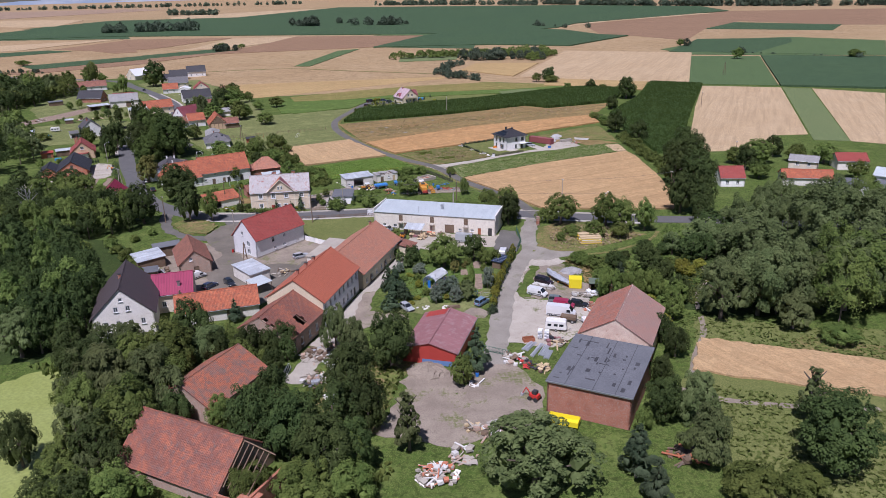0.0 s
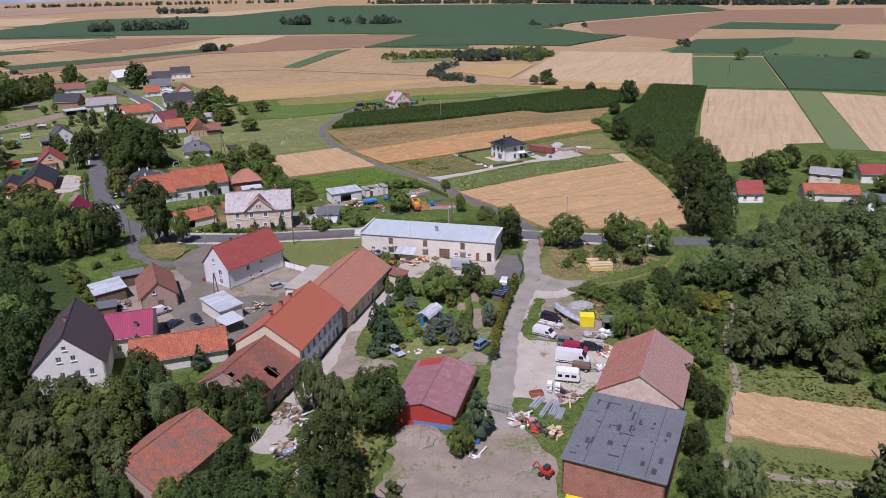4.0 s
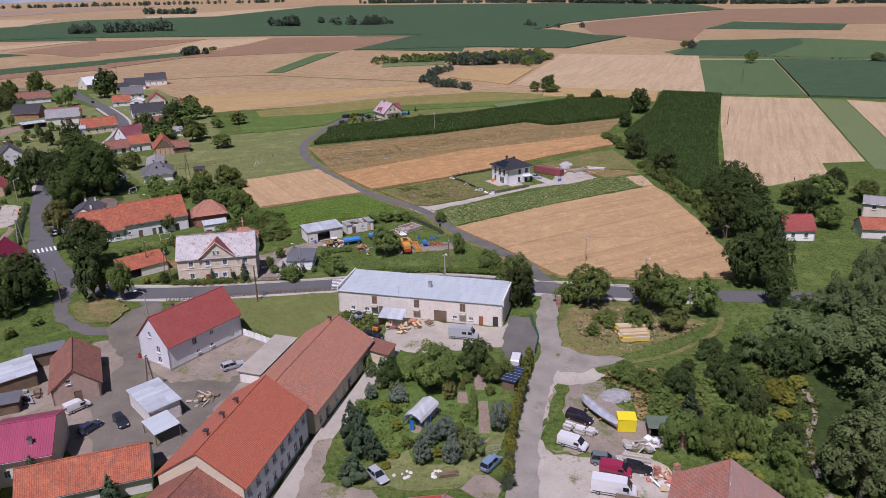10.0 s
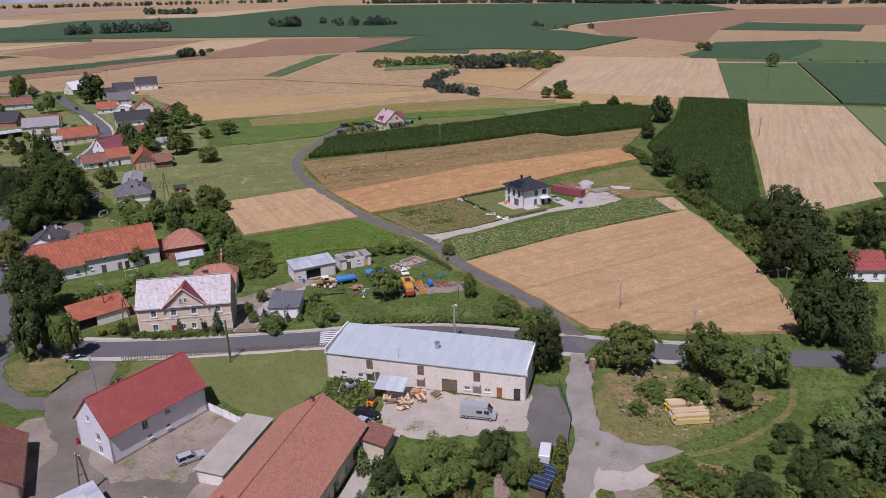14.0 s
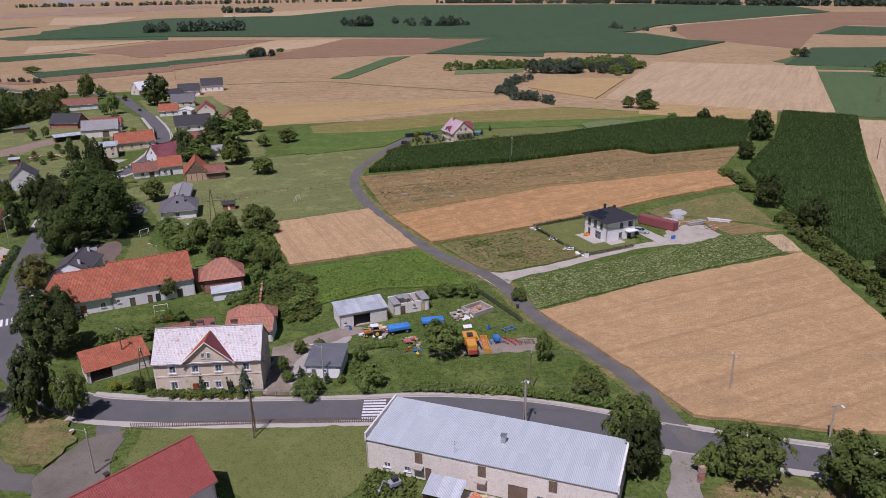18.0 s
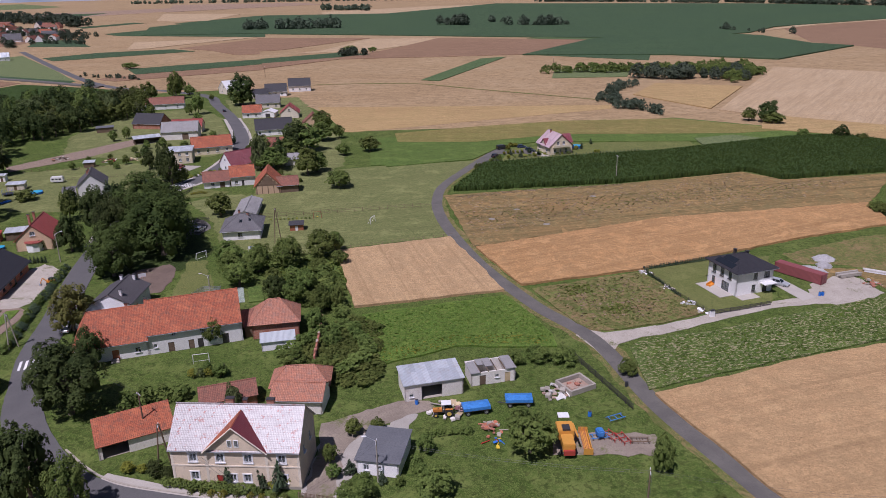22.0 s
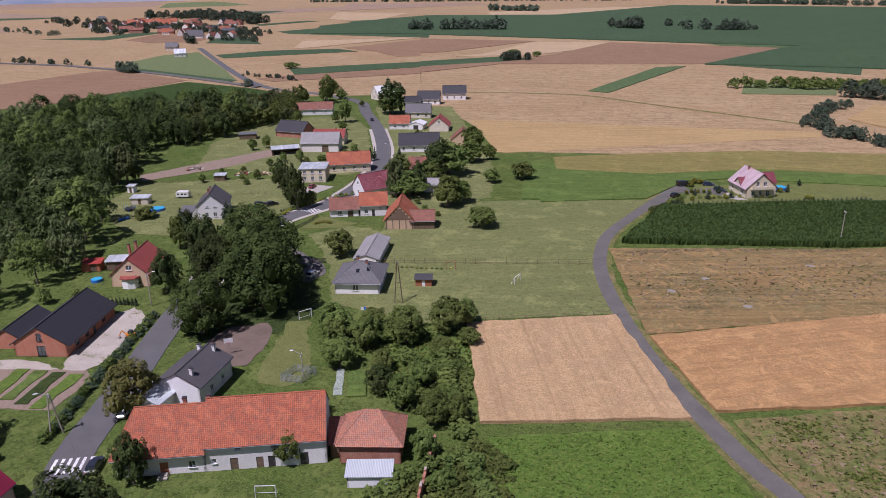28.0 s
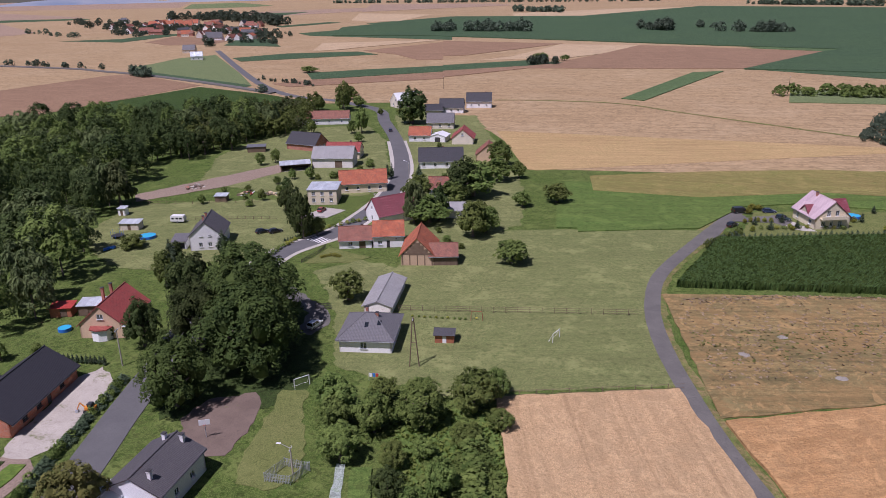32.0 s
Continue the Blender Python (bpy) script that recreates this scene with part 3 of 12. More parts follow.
def quick_mesh(name, verts, quads):
    """A mesh from arrays of places and of three- or four-cornered faces."""
    me = bpy.data.meshes.new(name)
    n, k = np.shape(quads)
    me.vertices.add(len(verts)), me.loops.add(k * n), me.polygons.add(n)
    me.vertices.foreach_set("co", np.asarray(verts, np.float32).ravel())
    me.loops.foreach_set("vertex_index", np.asarray(quads, np.int32).ravel())
    me.polygons.foreach_set("loop_start", np.arange(0, k * n, k, dtype=np.int32))
    me.update(calc_edges=True)
    return me


def box(bm, x0, x1, y0, y1, z0, z1, m=None):
    vs = [bm.verts.new(Vector(p) if m is None else m @ Vector(p)) for p in
          ((x0, y0, z0), (x1, y0, z0), (x1, y1, z0), (x0, y1, z0), (x0, y0, z1), (x1, y0, z1), (x1, y1, z1), (x0, y1, z1))]
    for f in ((3, 2, 1, 0), (4, 5, 6, 7), (0, 1, 5, 4), (1, 2, 6, 5), (2, 3, 7, 6), (3, 0, 4, 7)):
        bm.faces.new([vs[i] for i in f])
    return vs


def boxes(*rows, m=None):
    bm = bmesh.new()
    for r in rows:
        box(bm, *r, m=m)
    return bm


def prism(points, z0, z1, m=None):
    """A plan polygon drawn up from z0 to z1."""
    bm = bmesh.new()
    add_prism(bm, points, z0, z1, m)
    return bm


def add_prism(bm, points, z0, z1, m=None):
    m = m or Matrix()
    lo = [bm.verts.new(m @ Vector((x, y, z0))) for x, y in points]
    hi = [bm.verts.new(m @ Vector((x, y, z1))) for x, y in points]
    n = len(points)
    area = sum(points[i][0] * points[(i + 1) % n][1] - points[(i + 1) % n][0] * points[i][1] for i in range(n))
    if area < 0:
        lo.reverse(), hi.reverse()
    bm.faces.new(lo[::-1]), bm.faces.new(hi)
    for i in range(n):
        j = (i + 1) % n
        bm.faces.new((lo[i], lo[j], hi[j], hi[i]))


def rod(bm, a, b, r0, r1=None, sides=8):
    a, b, r1 = Vector(a), Vector(b), r0 if r1 is None else r1
    q = (b - a).to_track_quat("Z", "Y")
    rings = []
    for p, r in ((a, r0), (b, r1)):
        rings.append([bm.verts.new(p + q @ Vector((r * math.cos(k * math.tau / sides), r * math.sin(k * math.tau / sides), 0))) for k in range(sides)])
    for k in range(sides):
        j = (k + 1) % sides
        bm.faces.new((rings[0][k], rings[0][j], rings[1][j], rings[1][k]))
    bm.faces.new(rings[0][::-1]), bm.faces.new(rings[1])
    return bm


def rods(*rows, sides=6):
    bm = bmesh.new()
    for a, b, r in rows:
        rod(bm, a, b, r, sides=sides)
    return bm


def rounded(bm, width=0.03, segments=2):
    bmesh.ops.bevel(bm, geom=bm.edges[:], offset=width, segments=segments, affect="EDGES", clamp_overlap=True)
    return bm


# ---- ground, fields, roads ----
gm = bmesh.new()
vs = [gm.verts.new(p) for p in ((-6000, -3000, -0.06), (6000, -3000, -0.06), (6000, 7000, -0.06), (-6000, 7000, -0.06))]
gm.faces.new(vs)
ground = tagged(part("ground", gm, M["meadow"]), "grassy village land running out to the horizon", "ground", kind="structure")

# wooded hills closing the plain far off, summer haze painted into their blue and glow
hz, nt_h, b_h = nodes_of("haze-painted hills")
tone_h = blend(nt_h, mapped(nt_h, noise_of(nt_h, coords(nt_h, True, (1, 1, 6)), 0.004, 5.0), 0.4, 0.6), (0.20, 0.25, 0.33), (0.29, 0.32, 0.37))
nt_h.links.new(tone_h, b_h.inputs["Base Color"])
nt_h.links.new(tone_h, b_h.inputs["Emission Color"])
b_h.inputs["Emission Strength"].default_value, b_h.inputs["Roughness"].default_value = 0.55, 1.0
hv, hf, hr_ = [], [], random.Random(3)
for k in range(221):
    a_ = radians(-110 + k)
    for r_, z_ in ((4640, -60), (4650, 16 + 9 * math.sin(k * 0.55) + 7 * math.sin(k * 0.21 + 1) + hr_.uniform(-4, 4)), (4690, -60)):
        hv.append((math.sin(a_) * r_, 100 + math.cos(a_) * r_, z_))
for k in range(220):
    for j in (0, 1):
        hf.append((3 * k + j, 3 * k + 3 + j, 3 * k + 4 + j, 3 * k + 1 + j))
tagged(raw("backdrop", hv, hf, hz), "low wooded hills with blue summer haze painted in", "hills", kind="structure")

FIELD = {"mauve": (0.05, "far grey-brown tilled field"), "wheat": (0.55, "ripe golden wheat standing in the field"), "wheat_strip": (0.55, "ripe wheat strip with flattened swirls"), "wheat_square": (0.55, "small plot of ripe wheat beside the lane"),
         "stubble": (0.05, "pale harvested stubble field"), "gold": (0.06, "golden mown grain field"), "brown": (0.05, "reddish brown stubble field"),
         "plough": (0.05, "bare brown tilled soil"), "maize": (1.7, "dark green maize standing in rows"), "maize_far": (1.2, "distant dark green maize with bluish haze tint"),
         "ripening": (0.36, "strip of half-ripe green-gold grain"), "green_far": (0.3, "distant green crop"), "bean": (0.3, "bright green low crop"), "potato_dry": (0.3, "green potato rows with pale gaps of dry soil"), "potato": (0.3, "green potato rows with pale flowers"),
         "fallow": (0.12, "dry fallow strip of grass and weeds"), "rough": (0.15, "rough pasture with brown weeds"), "lawn": (0.05, "short green lawn"),
         "mown": (0.04, "mown hay meadow"), "meadow_far": (0.08, "pale green distant meadow")}
layer = [0]


def field(kind, *points, z=None):
    """One field as a low block with the height of its crop, its outline broken into small uneven steps."""
    layer[0] += 1
    top = (FIELD[kind][0] if z is None else z) + 0.003 * (layer[0] % 12)
    rnd = random.Random(layer[0])
    edge = []
    n = len(points)
    far = max(abs(y) for _, y in points) > 470
    for i in range(n):
        a, b = Vector(points[i]), Vector(points[(i + 1) % n])
        steps = 1 if far else max(1, int((b - a).length / 3))
        side = Vector((-(b - a).y, (b - a).x)).normalized()
        for k in range(steps):
            p = a.lerp(b, k / steps) + side * (rnd.uniform(-0.35, 0.35) if k else 0)
            edge.append((p.x, p.y))
    bm = bmesh.new()
    add_prism(bm, edge, -0.05, top)
    bm.normal_update()
    bmesh.ops.triangulate(bm, faces=[f for f in bm.faces if len(f.verts) > 4])
    return tagged(part("field", bm, M[kind]), FIELD[kind][1], "field", kind="structure")


def ribbon(name, points, width, material, z, label, category="road", thick=0.06):
    """A road along a smooth line through the points."""
    pts = [Vector(p) for p in points]
    line = []
    for i in range(len(pts) - 1):
        p0, p1, p2, p3 = pts[max(i - 1, 0)], pts[i], pts[i + 1], pts[min(i + 2, len(pts) - 1)]
        for k in range(8):
            t = k / 8
            line.append(0.5 * (2 * p1 + (p2 - p0) * t + (2 * p0 - 5 * p1 + 4 * p2 - p3) * t * t + (3 * p1 - p0 - 3 * p2 + p3) * t ** 3))
    line.append(pts[-1])
    verts, faces = [], []
    rnd = random.Random(len(points))
    for i, p in enumerate(line):
        d = (line[min(i + 1, len(line) - 1)] - line[max(i - 1, 0)]).normalized()
        s = Vector((-d.y, d.x)) * width / 2 * (1 + rnd.uniform(-1, 1) * (0.14 if name == "track" else 0.02))
        for q, h in ((p + s, z), (p - s, z), (p + s * 1.01, z - thick), (p - s * 1.01, z - thick)):
            verts.append((q.x, q.y, h))
    for i in range(len(line) - 1):
        a, b = 4 * i, 4 * i + 4
        faces += [(a, a + 1, b + 1, b), (a + 2, a, b, b + 2), (a + 1, a + 3, b + 3, b + 1)]
    return tagged(raw(name, verts, faces, material), label, category, kind="structure")

# the far plain, then field upon field
layer[0] = 0
farplain = prism([(-5500, 560), (-420, 560), (-250, 640), (-170, 565), (-120, 500), (-45, 520), (150, 540), (250, 500), (420, 430), (5500, 430), (5500, 6800), (-5500, 6800)], -0.05, 0.0)
farplain.normal_update()
bmesh.ops.triangulate(farplain, faces=[f for f in farplain.faces if len(f.verts) > 4])
tagged(part("field", farplain, M["farland"]), "wide ripe grain plain reaching the horizon", "field", kind="structure")
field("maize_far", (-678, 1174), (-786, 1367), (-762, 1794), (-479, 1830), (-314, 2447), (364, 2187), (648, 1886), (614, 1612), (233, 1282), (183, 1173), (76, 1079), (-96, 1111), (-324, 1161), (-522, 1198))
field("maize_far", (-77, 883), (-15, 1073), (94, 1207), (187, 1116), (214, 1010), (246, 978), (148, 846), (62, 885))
field("brown", (239, 1262), (614, 1612), (928, 1581), (640, 1083), (588, 1104), (494, 1243), (388, 1097), (292, 887), (248, 988), (219, 1031))
field("mauve", (-4977, 3571), (-3509, 3850), (-2298, 2505), (-2955, 2195), z=0.10)
field("mauve", (-2638, 1980), (-1803, 1680), (-1959, 1517), z=0.11)
field("maize_far", (-1959, 1517), (-1780, 1634), (-1699, 1594), (-1815, 1420), z=0.12)
field("mauve", (-1799, 1408), (-1302, 1141), (-1260, 1072), (-1263, 1044), z=0.14)
field("meadow_far", (-2123, 2342), (-2712, 2998), (-2636, 3250), (-2015, 2732), (-1977, 2563), z=0.15)
field("mauve", (-1529, 1789), (-1570, 2071), (-1222, 2675), (-1132, 2490), (-1275, 1828), z=0.16)
field("maize_far", (-1368, 1793), (-1454, 2007), (-1355, 2064), (-1262, 1765), z=0.17)
field("brown", (-579, 579), (-580, 681), (-567, 698), (-450, 658), (-448, 554), (-446, 519), (-466, 501), z=0.18)
field("brown", (-875, 1000), (-928, 1106), (-834, 1104), (-784, 1084), (-747, 997), (-798, 966), z=0.20)
field("maize", (-448, 554), (-443, 650), (-365, 634), (-317, 615), (-334, 534), (-360, 509), (-400, 514), z=0.21)
field("meadow_far", (-569, 706), (-407, 667), (-470, 728), (-628, 871), (-640, 827), (-622, 777), (-614, 738), z=0.22)
field("maize_far", (-562, 700), (-408, 662), (-411, 671), (-576, 719), z=0.23)
field("maize_far", (-1037, 988), (-911, 992), (-953, 1169), (-1005, 1146), (-974, 1047), z=0.24)
field("maize_far", (-717, 984), (-780, 1085), (-731, 1095), (-627, 986), z=0.26)
field("maize_far", (-582, 846), (-557, 907), (-490, 949), (-449, 924), (-547, 818), z=0.27)
field("maize_far", (-418, 752), (-383, 792), (-330, 840), (-310, 798), (-387, 716), z=0.28)
field("brown", (-401, 683), (-386, 714), (-308, 794), (-288, 754), (-376, 672), z=0.29)
field("brown", (-490, 961), (-456, 1098), (-356, 893), (-378, 882), (-432, 931), z=0.30)
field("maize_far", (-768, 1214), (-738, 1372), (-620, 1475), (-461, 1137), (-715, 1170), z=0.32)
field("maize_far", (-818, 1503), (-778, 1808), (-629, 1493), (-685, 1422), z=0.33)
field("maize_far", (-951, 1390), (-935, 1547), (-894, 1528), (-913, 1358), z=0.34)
field("brown", (-467, 1121), (-300, 1108), (-352, 938), (-372, 926), z=0.35)
field("stubble", (-317, 895), (-301, 938), (-299, 1095), (-208, 1106), (-222, 991), (-244, 938), z=0.36)
field("brown", (-238, 903), (-222, 991), (-208, 1106), (8, 1065), (-78, 890), (-142, 870), (-249, 843), (-292, 761), (-312, 802), z=0.38)
field("maize_far", (-332, 844), (-272, 907), (-233, 893), (-255, 861), (-312, 802), z=0.39)
field("maize_far", (-78, 890), (8, 1065), (62, 1101), (39, 840), z=0.40)
field("green_far", (-93, 1093), (14, 1241), (71, 1208), (60, 1081), (8, 1065), z=0.41)
field("green_far", (-134, 694), (-113, 850), (-91, 867), (-119, 690), z=0.42)
field("meadow_far", (-39, 763), (22, 792), (17, 722), (-38, 711), z=0.44)
field("stubble", (-687, 1960), (-644, 2055), (-464, 2294), (-316, 2396), (-401, 1980), (-457, 1848), (-591, 1719), z=0.45)
field("mauve", (-1579, 2774), (-1081, 2806), (-925, 2625), (-1182, 2069), z=0.46)
field("stubble", (-849, 1560), (-922, 1608), (-1125, 1968), (-876, 1900), (-794, 1589), z=0.47)
field("stubble", (-604, 1044), (-470, 1134), (-516, 1006), (-528, 959), (-546, 940), z=0.48)
field("stubble", (189, 1186), (306, 1335), (554, 1528), (477, 1614), (394, 1616), (261, 1307), z=0.50)
field("maize_far", (381, 1079), (474, 1216), (588, 1105), (520, 997), z=0.51)
field("maize_far", (232, 755), (309, 900), (416, 890), (377, 799), (303, 719), z=0.52)
field("green_far", (303, 719), (393, 833), (479, 808), (400, 682), z=0.53)
field("gold", (18, 632), (35, 686), (90, 674), (58, 582), z=0.54)
field("stubble", (62, 578), (132, 786), (249, 738), (178, 527), (106, 542), z=0.56)
field("bean", (-107, 484), (-60, 497), (35, 552), (90, 527), (119, 496), (35, 493), (-29, 484), (-44, 474), (-53.5, 446), (-86, 429))
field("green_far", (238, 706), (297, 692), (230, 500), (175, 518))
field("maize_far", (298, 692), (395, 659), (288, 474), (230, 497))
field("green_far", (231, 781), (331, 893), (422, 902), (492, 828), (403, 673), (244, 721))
field("maize", (150.5, 527), (182, 511), (146, 422), (129, 378.3), (110.8, 329.3), (105.4, 315.3), (101.6, 306), (92.5, 306.5), (92.5, 321), (90.5, 352), (92, 380), (93.5, 402), (123, 458))
field("stubble", (181, 508), (228, 492), (172.9, 339.0), (155.3, 338.3), (149.2, 321.1), (121.5, 308), (107.8, 308.5), (112.5, 327), (130.8, 376), (147, 421))
field("meadow_far", (229, 492), (244, 484), (183.9, 322.3), (169.4, 326.4))
field("stubble", (245, 484), (278, 458), (195.7, 315.0), (184.2, 322.3))
field("wheat", (8.3, 271.3), (41.4, 291.7), (80.3, 310.8), (81.9, 302.0), (82.0, 268.4), (80.2, 244.8), (78.0, 230.3), (75.1, 226.2), (54.2, 226.9), (32.5, 230.5), (24.6, 245.7))
field("potato_dry", (4.6, 288.6), (8.4, 293.4), (21.5, 298.5), (58.6, 321.7), (75.8, 327.7), (80.9, 314.0), (41.7, 293.3), (7.4, 272.7))
field("fallow", (-55.0, 391.8), (4.5, 414.9), (51, 439), (63, 429), (104, 444), (84.2, 402.2), (17.4, 376.9), (-36.2, 342.4))
field("wheat_strip", (-35.4, 341.2), (17.4, 376.2), (83.2, 401.6), (83.1, 380.2), (54.2, 363.0), (10.0, 332.2), (-20.2, 316.9))
field("maize", (-52.4, 397.8), (-47, 436), (-40, 438.5), (-21.8, 448), (-4.2, 456.5), (24, 468), (80, 503), (104, 510), (125, 496), (106, 448), (63, 430), (53, 441), (4.5, 416.8))
field("rough", (-17.5, 315.2), (8.8, 330.7), (21.5, 308.2), (12.0, 301.2), (3.0, 296.8), (-3.0, 295.4), (-6.6, 298.4))
field("lawn", (9.3, 332.2), (25.6, 341.3), (42.3, 347.0), (36.9, 316.1), (22.6, 307.5))
field("wheat_square", (-56.6, 298.0), (-73.3, 332.6), (-44.2, 348.8), (-23.9, 312.9))
field("potato", (-53.7, 294.4), (-23.3, 310.4), (-17.7, 302.8), (-11.3, 292.3), (-9.8, 286.6), (-30.3, 283.2), (-43.8, 272.3), (-48.2, 281.9))
field("mown", (-119.3, 375.3), (-130.5, 409.1), (-90, 430), (-49, 446), (-54, 425), (-57.9, 400.9), (-56.7, 384.1), (-52.2, 368.2), (-44.5, 350.6), (-73.7, 334.6), (-95.9, 340.7))
field("bean", (-96, 454), (-50, 509), (-49, 480), (-54, 447), (-90, 431))
field("plough", (-245.3, 407.8), (-225, 468), (-215, 462), (-222, 430), (-237.5, 400.7))
field("gold", (-168, 568), (4, 591), (4, 579), (-122, 497), (-127, 497))
field("bean", (-100, 452), (-97, 497), (1, 543), (-1, 512), (-48, 482), (-54, 446), (-93, 430))
field("gold", (82, 565), (117, 548), (150, 533), (136, 494), (124, 494), (102, 515), (74, 525), z=0.58)
field("meadow_far", (40, 498), (58, 508), (80, 496), (70, 488), (43, 479), z=0.62)
field("stubble", (74, 324.7), (80.3, 325.7), (80.8, 312), (75.7, 311.5), z=0.37)


MAIN = [(240, 178), (150, 199), (92, 212.8), (62, 217), (32, 223), (7, 230), (-12, 231.5), (-26, 230), (-45, 228.5), (-62, 227.8), (-76, 229), (-88, 235), (-100, 245), (-108, 256), (-114.5, 266), (-121.5, 281), (-134, 306), (-143, 327), (-151, 348), (-157, 378), (-153, 398), (-153.5, 415), (-159, 443), (-173, 478), (-203, 527), (-236, 572), (-259, 604), (-300, 625), (-393, 666), (-669, 919)]
ribbon("pavement", [(p[0], p[1]) for p in MAIN[3:11]], 9.8, M["paver"], 0.02, "pale concrete verge along the village road", "pavement")
ribbon("pavement", [(p[0], p[1]) for p in MAIN[17:25]], 9.4, M["paver"], 0.02, "pale paved footways along the village street", "pavement")
ribbon("road", MAIN, 6.6, M["asphalt"], 0.05, "grey asphalt village road")
SIDE = [(31, 222), (28, 231), (23.5, 244), (9, 267), (-2.5, 291), (-16, 306), (-32, 329), (-44.5, 353), (-52, 371), (-56, 386), (-57.5, 404), (-53.5, 429), (-46, 466)]
ribbon("track", SIDE[1:], 6.4, M["rough"], 0.025, "dry grass verge of the narrow lane", "verge")
ribbon("road", SIDE, 3.6, M["old_asphalt"], 0.06, "narrow worn asphalt lane between the fields")
tagged(part("track", prism([(-6.4, 292.6), (-4.2, 295.6), (-0.5, 294.6), (4.0, 296.6), (10.2, 299.9), (12.6, 299.0), (6.0, 293.0), (2.4, 290.0), (1.0, 285.6), (3.4, 279.0), (2.0, 278.6), (-2.3, 286.9)], -0.05, 0.052), M["gravel"]), "pale gravel spread where the drive meets the lane", "track", kind="structure")
LANE = [(29, 220), (25.5, 206), (24, 191), (19.7, 179), (15.7, 165), (13, 150), (10.6, 134), (9.6, 127)]
ribbon("track", LANE, 4.6, M["track"], 0.03, "pale gravel farm track", "track")
ribbon("track", [(-1, 292.5), (10.4, 297.5), (35, 314), (51, 320.3), (60, 323)], 3.4, M["gravel"], 0.05, "white gravel drive to the new villa", "track")
ribbon("track", [(-27, 136), (-24.2, 143), (-21.2, 154), (-18.4, 164.5), (-13.8, 178), (-9.8, 190.5), (-6.5, 199)], 3.6, M["concrete"], 0.02, "worn concrete path along the long house", "track")


# ---- houses ----
def frame_part(w, h, bar=0.09, depth=0.08, mullion=True):
    bm = bmesh.new()
    for r in ((-w / 2, -w / 2 + bar, 0, h), (w / 2 - bar, w / 2, 0, h), (-w / 2, w / 2, 0, bar), (-w / 2, w / 2, h - bar, h)):
        box(bm, r[0], r[1], -depth / 2, depth / 2, r[2], r[3])
    if mullion and w > 0.8:
        box(bm, -0.03, 0.03, -depth / 2, depth / 2, bar, h - bar)
    return bm


OPEN_MESH = {}


def opening_meshes(w, h, mat):
    key = (w, h, mat)
    if key not in OPEN_MESH:
        fb = frame_part(w, h)
        fm = bpy.data.meshes.new("window_frame")
        fb.to_mesh(fm), fb.free(), fm.materials.append(M[mat])
        pb = boxes((-w / 2 + 0.05, w / 2 - 0.05, -0.012, 0.012, 0.05, h - 0.05))
        pm = bpy.data.meshes.new("pane")
        pb.to_mesh(pm), pb.free(), pm.materials.append(M["glass"])
        sb = boxes((-w / 2 - 0.1, w / 2 + 0.1, -0.3, 0.06, -0.08, 0.0))
        sm = bpy.data.meshes.new("window_sill")
        sb.to_mesh(sm), sb.free(), sm.materials.append(M[mat])
        OPEN_MESH[key] = fm, pm, sm
    return OPEN_MESH[key]


def shell(bm):
    """Weld touching blocks into one hollow-free piece."""
    bmesh.ops.remove_doubles(bm, verts=bm.verts[:], dist=0.002)
    seen = collections.defaultdict(list)
    for f in bm.faces:
        seen[frozenset(v.index for v in f.verts)].append(f)
    twins = [f for group in seen.values() if len(group) > 1 for f in group]
    if twins:
        bmesh.ops.delete(bm, geom=twins, context="FACES_ONLY")


def wall_slab(bm, length, height, holes, thick, m, gable=0.0, apex=0.0):
    """A wall along x from 0 to length, its outer face at y=0, built round its openings; a gable rises to height+gable at apex."""
    us = sorted({0.0, length, *[v for a, b, _, _ in holes for v in (a, b)]})
    vs_ = sorted({0.0, height, *[v for _, _, a, b in holes for v in (a, b) if v < height]})
    for u0, u1 in zip(us, us[1:]):
        for v0, v1 in zip(vs_, vs_[1:]):
            cu, cv = (u0 + u1) / 2, (v0 + v1) / 2
            if not any(a < cu < b and c < cv < d for a, b, c, d in holes):
                box(bm, u0, u1, 0, thick, v0, v1, m)
    if gable > 0:
        slit = sorted([hh for hh in holes if hh[2] >= height - 0.01])
        strips = sorted({0.0, length, apex, *[v for a, b, _, _ in slit for v in (a, b)]})
        top = lambda u: height + gable * (u / apex if u <= apex else (length - u) / (length - apex))
        for u0, u1 in zip(strips, strips[1:]):
            cu = (u0 + u1) / 2
            cut = [(c, d) for a, b, c, d in slit if a < cu < b]
            lo = height
            for c, d in sorted(cut):
                add_prism_side(bm, u0, u1, lo, lo, c, c, thick, m)
                lo = d
            add_prism_side(bm, u0, u1, lo, lo, max(lo, top(u0)), max(lo, top(u1)), thick, m)


def add_prism_side(bm, u0, u1, a0, a1, b0, b1, thick, m):
    if b0 - a0 < 0.01 and b1 - a1 < 0.01:
        return
    q = [(u0, a0), (u1, a1), (u1, b1), (u0, b0)]
    out = [bm.verts.new(m @ Vector((u, 0, v))) for u, v in q]
    back = [bm.verts.new(m @ Vector((u, thick, v))) for u, v in q]
    bm.faces.new(out), bm.faces.new(back[::-1])
    for i in range(4):
        j = (i + 1) % 4
        bm.faces.new((out[j], out[i], back[i], back[j]))


